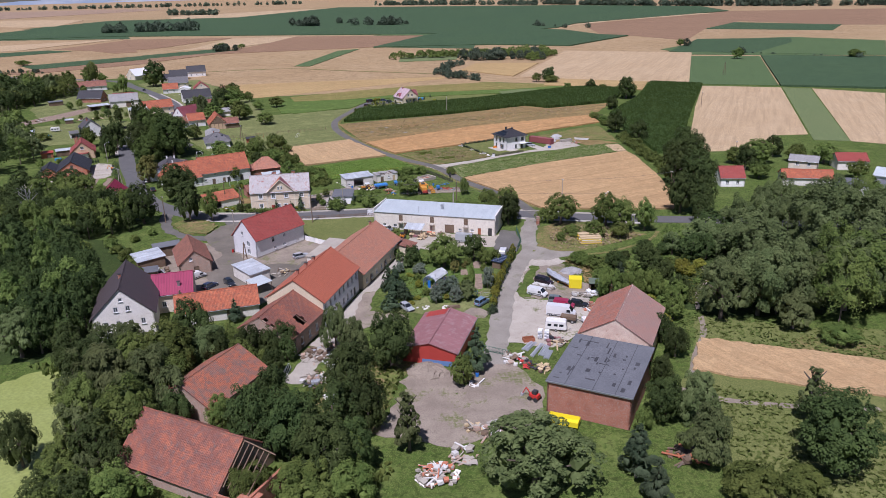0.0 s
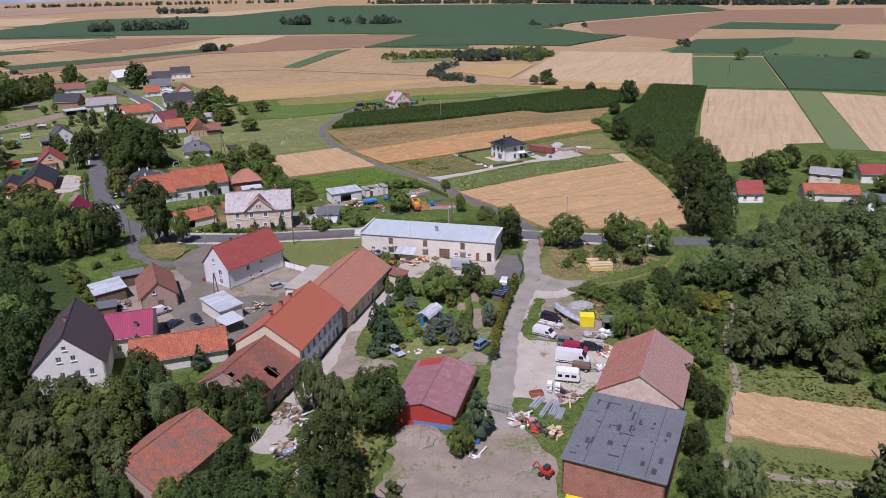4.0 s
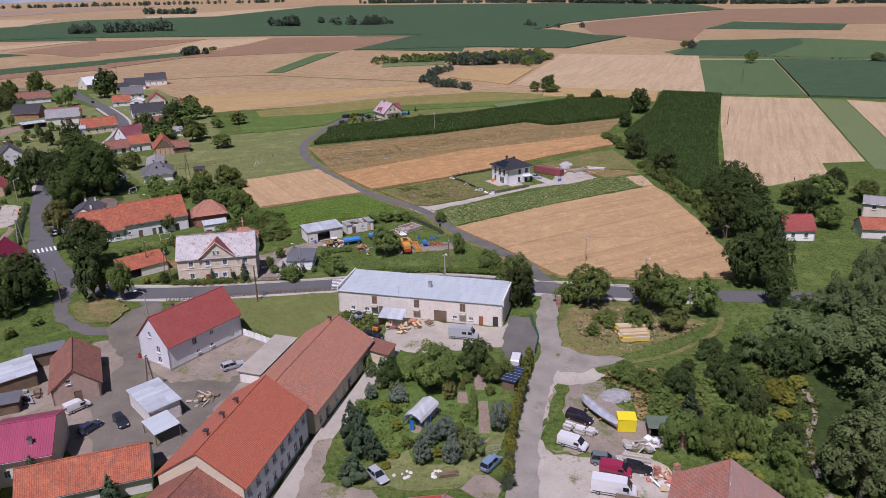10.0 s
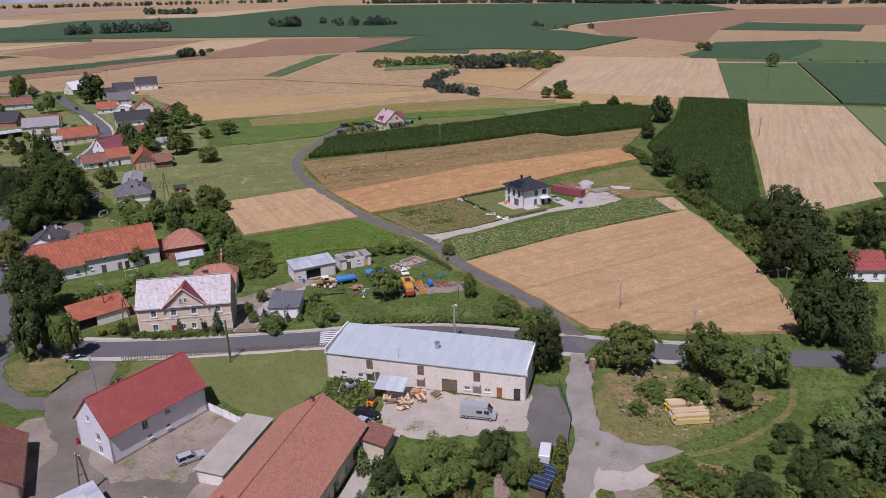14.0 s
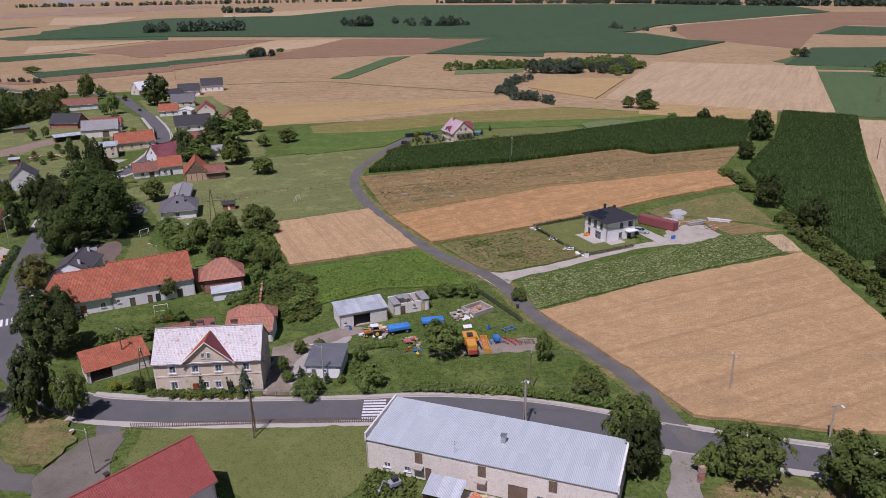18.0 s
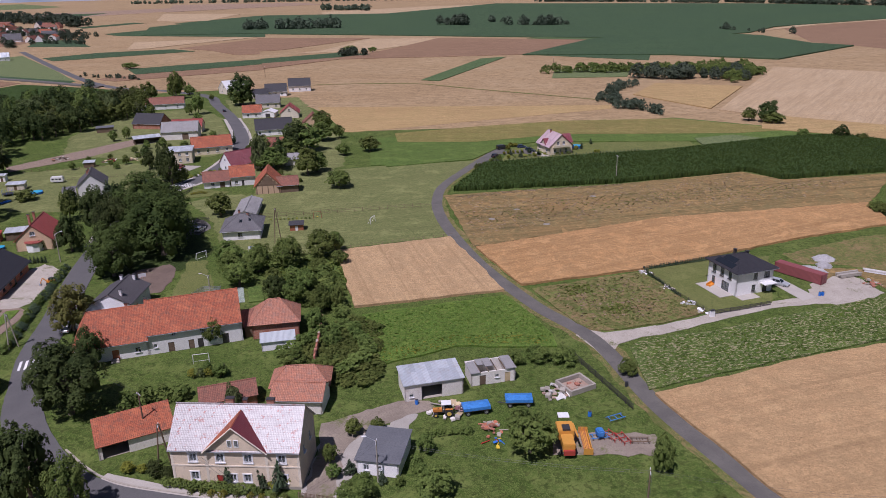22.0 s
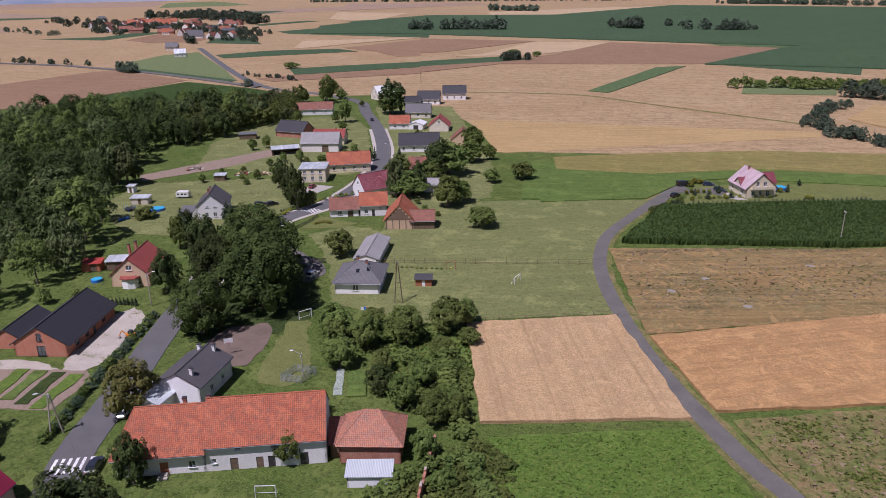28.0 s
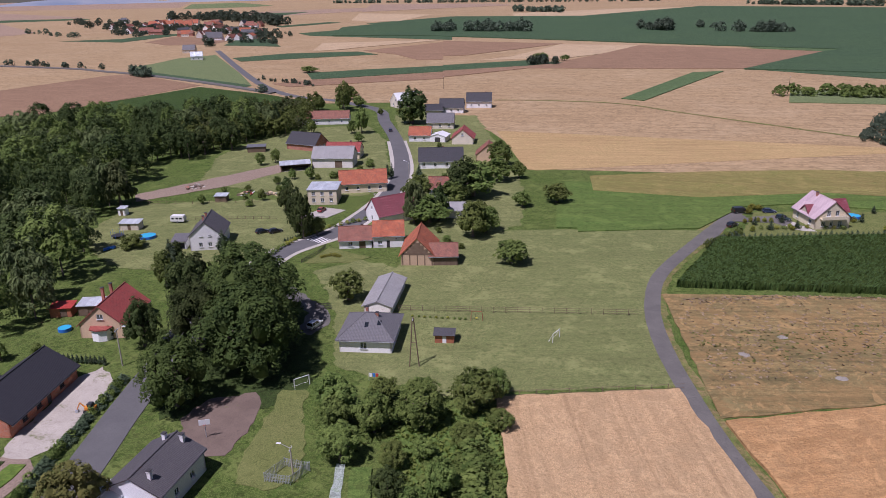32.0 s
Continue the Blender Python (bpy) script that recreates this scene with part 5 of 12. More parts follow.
# the tenement's cross gable
gm_ = bmesh.new()
add_prism_side(gm_, 5.4, 9.9, 6.8, 6.8, 6.8, 10.6, 0.35, pose(-9.6, -5.1, 0))
add_prism_side(gm_, 9.9, 14.4, 6.8, 6.8, 10.6, 6.8, 0.35, pose(-9.6, -5.1, 0))
part("gable_wall", gm_, M["plaster_tenement"], gh)
for u, v, w, t_ in ((3.3, 4.5, 1.1, 1.4), (7.4, 4.5, 1.1, 1.4), (11.6, 4.5, 1.1, 1.4), (16.6, 4.5, 1.1, 1.4), (3.3, 1.3, 1.1, 1.4), (9.0, 1.1, 1.0, 1.3), (11.2, 1.1, 1.0, 1.3), (16.6, 1.1, 1.1, 1.4)):
    x = u - 9.6
    part("window_surround", boxes((x - w / 2 - 0.2, x - w / 2, -4.81, -4.752, v, v + t_), (x + w / 2, x + w / 2 + 0.2, -4.81, -4.752, v, v + t_), (x - w / 2 - 0.24, x + w / 2 + 0.24, -4.83, -4.752, v + t_, v + t_ + 0.2), (x - w / 2 - 0.26, x + w / 2 + 0.26, -4.9, -4.752, v - 0.2, v - 0.005)), M["white_trim"], gh)
part("string_course", boxes((-9.7, 9.7, -4.84, -4.752, 3.75, 3.98)), M["plaster_grey"], gh)
for x in (-9.45, -4.3, 4.75, 9.45):
    part("pilaster", boxes((x - 0.2, x + 0.2, -4.8, -4.752, 0.5, 3.745), (x - 0.2, x + 0.2, -4.8, -4.752, 3.985, 6.5)), M["plaster_grey"], gh)
part("verge_board", rods(((-4.5, -5.5, 6.5), (0.3, -5.5, 10.8), 0.12), sides=4), M["plaster_grey"], gh)
part("verge_board", rods(((0.3, -5.5, 10.8), (5.1, -5.5, 6.5), 0.12), sides=4), M["plaster_grey"], gh)
slope("gable_roof", [(4.95, -5.45, 6.55), (4.95, 0.2, 6.55), (0.3, 0.2, 10.75), (0.3, -5.45, 10.75)], (0.3, -5.45, 10.75), M["tile_plum"], gh, 0.14, "dark red gable tiles")
slope("gable_roof", [(-4.35, 0.2, 6.55), (-4.35, -5.45, 6.55), (0.3, -5.45, 10.75), (0.3, 0.2, 10.75)], (0.3, 0.2, 10.75), M["tile_farm"], gh, 0.14, "orange gable tiles")
for x in (-0.35, 0.65):
    fm, pm, sm = opening_meshes(0.7, 1.2, "white_trim")
    wo = link_mesh("window", fm, None, gh, "", pose(x, -5.16, 7.4))
    link_mesh("pane", pm, None, wo)
flat_shed("small white garage with a dark felt roof", (-34.2, 244.6), 1, 6.6, 8.0, 2.6, 3.0, "plaster_white", "felt", windows=[("f", 1.5, 0.9, 0.9, 1.0), ("f", 3.6, 1.2, 0.7, 0.6)], name="garage", category="garage")
flat_shed("brown-tiled open cart shed with plank doors", (-76.0, 242.2), 40, 11.5, 5.6, 2.5, 4.2, "plaster_old", "tile_farm", open_front=(0.6, 4.5, 2.3))
house("lean annex with a red tiled roof", (-53.2, 257.4), 8, 9, 6, 2.9, 4.4, "plaster_old", "tile_barn", name="shed", category="shed")
house("collapsing clay-tiled shed behind the tenement", (-55.0, 262.4), 15, 10, 6, 2.6, 4.8, "brick", "tile_barn", hips=(2.5, 2.5), name="shed", category="shed", gutter=False)
flat_shed("white machine shed with a zinc roof", (-31.7, 266.4), 26, 10.7, 6.2, 3.3, 3.7, "plaster_old", "sheet_zinc", open_front=(3.0, 6.8, 2.7), windows=[("f", 1.2, 0.8, 0.8, 0.6)])
ruin = flat_shed("low crumbling shed with a fallen-in roof", (-21.6, 272.4), 25, 8.5, 4.5, 2.6, 2.8, "plaster_old", "eternit", windows=[("f", 5, 1.2, 0.8, 0.7)], doors=[("f", 2.2, 1.2, 2.0), ("f", 7.0, 1.1, 2.0, "timber_light")])
bpy.data.objects.remove([c_ for c_ in ruin.children if c_.name.startswith("roof")][0])
rnd = random.Random(14)
for x0, x1, y0, y1 in ((-4.4, -2.6, -2.5, 2.4), (-2.4, -1.2, 0.2, 2.5), (-1.1, 0.4, -0.6, 2.5), (2.4, 4.4, -2.5, 2.5)):
    sag = rnd.uniform(-0.12, 0.0)
    part("roof_sheet", boxes((x0, x1, y0, y1, 2.82 + sag, 2.88 + sag)), M["eternit"], ruin, "cracked fibre-cement sheets")
for k in range(6):
    part("beam", boxes((-4.2 + k * 1.6, -4.08 + k * 1.6, -2.3, 2.3, 2.62, 2.76)), M["timber"], ruin)
part("fallen_sheet", boxes((-0.8, 0.8, -0.6, 0.6, 0, 0.06)), M["eternit"], ruin, "fallen roof sheet", pose(1.3, -0.6, 1.2, 28, 12, 20))
fnd = thing("foundation", pose(-5.7, 271.8, 0, 0, 0, 40), "roofless block foundation filled with rubble", "foundation")
part("wall", boxes((-2.8, 2.8, -2.4, -2.0, 0, 1.0), (-2.8, 2.8, 2.0, 2.4, 0, 1.0), (-2.8, -2.4, -2.0, 2.0, 0, 0.9), (2.4, 2.8, -2.0, 2.0, 0, 1.0)), M["concrete"], fnd)
part("rubble", rounded(boxes((-2.3, 2.3, -1.9, 1.9, 0, 0.3), (-2.0, -0.5, -1.6, 0.3, 0.3, 0.8), (0.4, 1.8, 0.2, 1.5, 0.3, 0.6)), 0.1), M["stone"], fnd)

house("long white farmhouse with a red clay tile roof", (-85.5, 278.9), 30, 18.5, 11, 4.7, 9.5, "whitewash", "tile_farm",
           windows=[("f", 5, 3.5, 0.9, 0.6), ("f", 10.5, 3.5, 0.9, 0.6), ("f", 1.3, 1.4, 0.7, 0.8), ("f", 13.0, 1.2, 0.6, 0.7)], doors=[("f", 4.3, 1.2, 2.1), ("f", 8.2, 1.1, 2.0), ("f", 10.0, 1.1, 2.0, "dark_trim"), ("f", 15.0, 1.3, 2.2, "dark_trim")], chimneys=[(-9, 0.7, 0.4)], gable_over=0.1)
lb2 = house("lower farmhouse wing with weathered clay tiles", (-99.3, 271.0), 30, 13.2, 11, 4.0, 8.7, "whitewash", "tile_farm", over=0.7, hips=(2.2, 0),
            windows=[("f", 4.0, 1.0, 1.0, 1.1), ("f", 11.2, 1.0, 1.1, 1.1), ("f", 2.2, 1.0, 0.9, 1.0)], doors=[("f", 7.0, 1.3, 2.2, "timber_red")], chimneys=[(3, 1.2, 0.6)])
part("steps", boxes((-0.6, 1.0, -6.9, -5.52, 0, 0.2), (-0.5, 0.9, -6.4, -5.52, 0.2, 0.4)), M["concrete"], lb2)
flat_shed("small dark timber annex beside the farmhouse", (-74.6, 283.0), 30, 3.5, 5, 2.6, 4.0, "timber", "tile_brown")
house("brick shed with a hipped clay roof", (-69.9, 284.9), 22, 9.6, 8, 3.6, 7.0, "brick", "tile_barn", name="shed", category="shed", hips=(3.6, 3.6), gutter=False)
flat_shed("low lean-to with a blue-grey sheet roof", (-66.3, 277.4), 24, 6.6, 3, 2.0, 2.5, "plaster_blue", "sheet_blue")
rw = thing("garden_wall", pose(-58.6, 280.5, 0, 0, 0, 105), "crumbling red brick garden wall", "wall")
for k in range(14):
    part("wall_bay", boxes((-9 + k * 1.3, -7.72 + k * 1.3, -0.2, 0.2, 0, 1.7 + 0.5 * math.sin(k * 2.1))), M["brick"], rw)
house("pale house with a dark grey gabled roof", (-109.6, 288.4), 102, 11.5, 8.6, 4.0, 6.2, "plaster_blue", "slate_mid", chimneys=[(4.4, 1.2, 0.6, "plaster_white"), (4.8, -1.6, 0.6, "plaster_white"), (-4, -2, 0.5, "plaster_white")], windows=[("f", 4, 1.2, 1.1, 1.2), ("f", 8, 1.2, 1.1, 1.2)])
house("white annex with a pale zinc gable roof", (-112.0, 281.2), 97, 7.0, 5.4, 2.6, 3.7, "plaster_white", "sheet_blue")

# ---- new villa in the fields ----
villa = house("new white villa with an anthracite hip roof", (31.1, 325.2), 30, 10.2, 10.2, 6.1, 8.3, "plaster_white", "slate_dark", 0.75, hips=(4.3, 4.3), chimneys=[(-1.2, 1.2, 0.9, "dark_trim"), (1.3, 0, 0.5, "dark_trim")], trim="dark_trim",
              windows=[("f", 5.2, 3.7, 1.1, 1.6), ("f", 8.4, 3.7, 1.6, 1.6), ("f", 5.0, 0.7, 1.1, 1.6), ("l", 2.2, 3.3, 1.3, 2.1), ("l", 5.0, 3.3, 1.3, 2.1), ("l", 7.8, 3.5, 1.1, 1.9), ("l", 6.4, 0.1, 2.6, 2.3), ("l", 2.2, 0.7, 1.1, 1.6)], doors=[("f", 8.2, 1.3, 2.3, "dark_trim")])
for k in range(10):
    r_, j = (0, k) if k < 6 else (1, k - 6)
    xa, ya = -5.25 + 1.5 * r_, (-3.1 if r_ == 0 else -2.05) + 1.04 * j
    za, zb_ = 5.777 + (xa + 5.85) * 0.4996 + 0.21, 5.777 + (xa + 7.29) * 0.4996 + 0.21
    slope("solar_panel", [(xa, ya + 1.0, za), (xa, ya, za), (xa + 1.44, ya, zb_), (xa + 1.44, ya + 1.0, zb_)], (xa + 1.44, ya + 1.0, zb_), M["car_glass"], villa, 0.04, "black solar panel")
part("porch_roof", boxes((1.5, 5.0, -6.9, -5.12, 2.5, 2.7)), M["white_trim"], villa)
part("terrace", boxes((-8.8, -5.12, -4.5, 4.5, 0, 0.2), (-5.1, 0, -7.6, -5.12, 0, 0.15)), M["paver"], villa)
cont = thing("shipping_container", pose(46.6, 333.2, 0, 0, 0, -42), "rust-red steel shipping container", "container")
part("body", boxes((-6, 6, -1.2, 1.2, 0.15, 2.6)), ribbed("container steel", [(0.34, 0.10, 0.10), (0.31, 0.09, 0.09)], 0.28, 0.6, 0.2), cont)
for x, y in ((-5.9, -1.22), (5.9, -1.22), (-5.9, 1.22), (5.9, 1.22)):
    part("corner_post", boxes((x - 0.1, x + 0.1, y - 0.06, y + 0.06, 0.05, 2.65)), M["tile_plum"], cont)
part("door", boxes((6.01, 6.06, -1.12, -0.03, 0.25, 2.5)), M["tile_plum"], cont)
part("door", boxes((6.01, 6.06, 0.03, 1.12, 0.25, 2.5)), M["tile_plum"], cont)
# cream house at the end of the lane
cr = house("cream house with a plum tiled roof and dormer", (-21.3, 466.1), -60, 12.5, 10.5, 3.6, 8.2, "plaster_cream", "tile_rose", over=0.6, roof_back="tile_plum", chimneys=[(-2.5, -0.6, 0.8)],
           windows=[("f", 2.6, 0.9, 1.2, 1.4), ("f", 9.5, 0.9, 1.2, 1.4), ("r", 2.5, 0.9, 1.3, 1.5), ("r", 5, 0.9, 1.0, 1.5), ("r", 7.6, 0.5, 1.3, 2.0), ("r", 3.8, 4.0, 1.2, 1.6), ("r", 6.4, 4.0, 1.2, 1.6)])
part("balcony", boxes((6.26, 7.6, -4, 4, 3.2, 3.4), (7.5, 7.6, -4, 4, 3.4, 4.2)), M["plaster_cream"], cr)
dm = bmesh.new()
add_prism_side(dm, 0, 2.2, 0, 0, 0, 2.0, 0.3, pose(-2.2, -5.3, 3.6))
add_prism_side(dm, 2.2, 4.4, 0, 0, 2.0, 0, 0.3, pose(-2.2, -5.3, 3.6))
part("dormer_wall", dm, M["plaster_cream"], cr)
slope("dormer_roof", [(2.5, -5.6, 3.5), (2.5, -1.0, 3.5), (0, -1.0, 5.9), (0, -5.6, 5.9)], (0, -5.6, 5.9), M["tile_plum"], cr, 0.12)
slope("dormer_roof", [(-2.5, -1.0, 3.5), (-2.5, -5.6, 3.5), (0, -5.6, 5.9), (0, -1.0, 5.9)], (0, -1.0, 5.9), M["tile_plum"], cr, 0.12)

part("rear_wing_wall", prism([(-4.5, 5.26), (1.5, 5.26), (1.5, 7.6), (-4.5, 7.6)], 0, 3.6), M["plaster_cream"], cr)
slope("rear_wing_roof", [(1.9, 1.0, 3.6), (1.9, 8.0, 3.6), (-1.5, 8.0, 6.9), (-1.5, 1.0, 6.9)], (-1.5, 1.0, 6.9), M["tile_plum"], cr, 0.12)
slope("rear_wing_roof", [(-4.9, 8.0, 3.6), (-4.9, 1.0, 3.6), (-1.5, 1.0, 6.9), (-1.5, 8.0, 6.9)], (-1.5, 8.0, 6.9), M["tile_plum"], cr, 0.12)
for k in range(9):
    part("baluster", boxes((7.5, 7.58, -3.9 + k * 0.95, -3.82 + k * 0.95, 3.4, 4.3)), M["white_trim"], cr)

# ---- upper village ----
bg = house("bungalow with a dark grey hip roof", (-106.2, 343.6), 20, 10.8, 12, 3.1, 6.1, "plaster_white", "slate_grey", 0.6, hips=(4.6, 4.6), chimneys=[(-1, 2.0, 0.6), (1.6, -0.4, 0.4)], windows=[("f", 5.0, 0.9, 1.4, 1.4), ("r", 3, 0.9, 1.2, 1.4), ("r", 8, 0.9, 1.2, 1.4)])
for x, y in ((-0.6, -3.4), (2.0, -2.9)):
    slope("skylight", [(x, y, 4.40 + (y + 3.4) * 0.5), (x + 0.8, y, 4.40 + (y + 3.4) * 0.5), (x + 0.8, y + 1.1, 4.95 + (y + 3.4) * 0.5), (x, y + 1.1, 4.95 + (y + 3.4) * 0.5)], (x, y + 1.1, 4.95 + (y + 3.4) * 0.5), M["car_glass"], bg, 0.2, "grey roof window")
house("low store with a grey fibre-cement roof", (-113.6, 362.3), 108, 17.5, 6.2, 2.4, 3.5, "plaster_old", "eternit", name="store", category="store")
house("white cottage with a faded red roof", (-141.8, 394), 30, 9.3, 8.2, 2.6, 5.2, "plaster_white", "tile_brown", windows=[("f", 3.2, 0.8, 1.3, 1.2)], doors=[("f", 6.6, 1.8, 2.1, "timber")], chimneys=[(2, 0.4, 0.5)])
house("white cottage wing with an orange tiled roof", (-133.4, 398.4), 29, 8.8, 8.2, 3.7, 6.6, "plaster_white", "tile_farm", windows=[("f", 2.0, 0.9, 1.2, 1.2), ("f", 6.6, 2.4, 0.6, 0.4)], doors=[("f", 4.3, 0.9, 2.1, "dark_trim")])
tbn = house("half-timbered barn with a steep tiled roof", (-119.7, 391.5), 112, 13, 8.6, 3.1, 7.6, "plaster_peach", "tile_farm", name="barn", category="barn", over=0.6)
for x in (-3.9, -2.0, 0, 2.0, 3.9):
    part("timber_post", boxes((-6.56, -6.502, x - 0.12, x + 0.12, 0, 3.1)), M["timber"], tbn)
for w_, z0, z1 in ((3.8, 3.0, 3.6), (2.8, 3.61, 4.6), (1.8, 4.61, 5.7), (0.9, 5.71, 6.5)):
    part("gable_board", boxes((-6.55, -6.502, -w_, w_, z0, z1)), M["timber"], tbn)
house("low barn wing with rough weathered tiles", (-112.4, 391.5), 25, 7.5, 7, 2.8, 5.0, "timber", "tile_brown", name="barn", category="barn")
house("white house with a dark gabled roof", (-181.5, 377.5), 122, 12, 9.0, 4.4, 8.3, "plaster_white", "slate_mid", windows=[("l", 3.0, 1.0, 1.1, 1.3), ("l", 5.6, 1.0, 1.1, 1.3), ("l", 3.2, 4.2, 1.0, 1.2), ("l", 5.6, 4.2, 1.0, 1.2)], chimneys=[(-1.5, 1.0, 0.6), (1.5, 0.8, 0.6)])
flat_shed("open veranda with a dark roof", (-187.5, 372), 32, 4, 6, 2.4, 2.8, "white_trim", "slate_grey", open_front=(0.4, 3.6, 2.1))
pc = house("peach house with a bright red sheet roof", (-162.0, 326.5), 114, 13, 9.6, 3.2, 7.4, "plaster_peach", "tile_red", chimneys=[(1, 2.5, 1.2), (3.5, 1.8, 1.2)], windows=[("l", 4.8, 4.4, 1.4, 1.2)])
part("bay", prism([(-7.9, -1.6), (-6.51, -2.2), (-6.51, 2.2), (-7.9, 1.6), (-8.4, 0)], 0, 2.6), M["plaster_white"], pc)
part("bay_roof", prism([(-8.2, -1.9), (-6.4, -2.5), (-6.4, 2.5), (-8.2, 1.9), (-8.8, 0)], 2.6, 2.85), M["tile_red"], pc)
house("unfinished brick house with an anthracite roof", (-151.4, 295.2), 111, 20, 11, 3.0, 6.5, "brick_new", "slate_dark", 0.8, windows=[("l", 5.6, 0.2, 1.8, 2.2), ("l", 5.6, 3.6, 1.1, 1.6), ("f", 4, 0.9, 1.4, 1.4), ("f", 8, 0.9, 1.4, 1.4), ("f", 15, 0.9, 1.4, 1.4)], doors=[("f", 11, 1.2, 2.2, "dark_trim")], trim="dark_trim")
house("anthracite roof wing of the unfinished house", (-159.5, 291), 111, 12, 6, 2.6, 4.4, "brick_new", "slate_dark", over=0.6)
house("cream house with a crimson sheet gable roof", (-114.5, 246.5), 104, 11, 8.6, 3.6, 7.6, "plaster_cream", "sheet_crimson", windows=[("l", 3, 1, 1.1, 1.3), ("l", 6, 1, 1.1, 1.3)])
U = "houses of the upper village"
house("unfinished house with a white membrane roof", (-250.5, 622), 60, 15, 10, 3.6, 8.4, "plaster_grey", "white_trim", windows=[("l", 4, 1, 1.1, 1.4), ("l", 6.5, 4, 1.1, 1.4)], group=U)
house("white house with an anthracite roof and cross gable", (-214, 612.5), 20, 14, 9, 3.4, 7.6, "plaster_white", "slate_dark", windows=row("f", 3, 14, 1, 1.1, 1.3, 3), group=U)
house("white house with a dark gabled roof beside a yard", (-206.5, 635), 22, 15, 9, 4.2, 8.4, "plaster_white", "slate_dark", windows=row("f", 3, 15, 1, 1.1, 1.3, 3), chimneys=[(4, 0.5, 0.7)], group=U)
house("long house with a slate-grey roof", (-199, 567), 21, 14, 9, 3.4, 7.2, "plaster_grey", "slate_grey", windows=row("f", 3, 14, 1, 1.2, 1.4, 2.5), group=U)
house("dark-roofed garage of the slate-grey house", (-221, 603), 28, 10, 7, 2.8, 5.4, "plaster_grey", "slate_dark", group=U)
house("white cottage with an old orange roof", (-193.6, 533.7), 21, 10.4, 8, 3.2, 6.4, "plaster_white", "tile_farm", windows=row("f", 2, 10.4, 1, 1.1, 1.2, 3), group=U)
house("white garage with a low pale roof", (-184.4, 536), 100, 8, 7.5, 2.6, 3.8, "plaster_white", "white_trim", doors=[("l", 3.7, 2.6, 2.2, "dark_trim")], group=U)
house("house with a red sheet gable roof", (-172.5, 537), 110, 12, 10, 2.8, 6.8, "plaster_grey", "tile_red", windows=[("l", 5, 4, 1.1, 1.2)], group=U)
house("white house with a long anthracite roof", (-161.3, 490), 26, 18, 10, 3.2, 7.4, "plaster_white", "slate_dark", windows=row("f", 4, 18, 1, 1.1, 1.3, 2), chimneys=[(1, 0.5, 0.6)], group=U)
house("old barn with a weathered tiled roof", (-147.9, 508.5), 110, 10, 10, 2.8, 7.0, "plaster_peach", "tile_old", name="barn", category="barn", group=U)
house("small white cottage with a clay roof", (-143, 451), 20, 7, 8, 3.0, 6.2, "plaster_white", "tile_old", windows=[("f", 3, 1, 1.1, 1.2)], group=U)
house("low shed with a grey sheet roof", (-127, 431), 23, 6.5, 8, 2.6, 4.0, "plaster_old", "eternit", name="shed", category="shed", group=U)
house("house with an orange roof at the wood's edge", (-307, 570), 30, 11, 9, 3.0, 6.2, "plaster_white", "tile_farm", group=U)
house("long white barn with a faded red roof", (-264, 555), 27, 28, 9, 3.4, 6.6, "plaster_white", "tile_brown", name="barn", category="barn", windows=row("f", 4, 28, 1.2, 1.0, 1.0, 4), group=U)
house("brick house with an anthracite roof and panels", (-234, 498), 0, 16, 10, 3.0, 7.2, "brick", "slate_dark", windows=[("r", 4, 1, 1.2, 1.3), ("r", 7, 1, 1.2, 1.3)], group=U)
house("yellow house with a bright red roof", (-208, 489.5), 20, 15, 9, 3.2, 6.2, "plaster_cream", "tile_red", windows=[("r", 4, 1, 1.4, 1.3)], chimneys=[(3, 0.5, 0.7)], group=U)
house("large barn with a grey sheet roof", (-203, 474.5), 22, 17, 10, 4.2, 7.8, "plaster_old", "eternit", name="barn", category="barn", doors=[("f", 11, 3.0, 3.0)], group=U)
house("cream house with an orange tiled roof", (-171.5, 446), 33, 17, 9, 3.6, 7.2, "plaster_cream", "tile_farm", windows=row("f", 4, 17, 1.1, 1.1, 1.3, 2.5), chimneys=[(4, 0.4, 0.5)], group=U)
flat_shed("yellow flat-roofed house with terraces", (-176, 428), 25, 10, 10, 5.2, 5.4, "plaster_cream", "sheet_zinc", windows=row("f", 3, 10, 1, 1.2, 1.3, 2) + row("f", 3, 10, 3.4, 1.2, 1.3, 2), name="house", category="house", group=U)
house("white gabled house with a plum roof", (-144, 419), 58, 14, 9, 3.2, 7.6, "plaster_white", "tile_plum", windows=[("l", 4.2, 1, 1.2, 1.3), ("l", 4.2, 4.2, 1.1, 1.2)], group=U)
flat_shed("zinc carport behind the barn", (-214, 462), 40, 12, 6, 2.6, 3.0, "timber", "sheet_zinc", group=U, open_front=(0.5, 11.5, 2.3))
flat_shed("dark low garden shed", (-252, 484), 35, 8, 5, 2.4, 2.6, "timber", "felt", group=U)
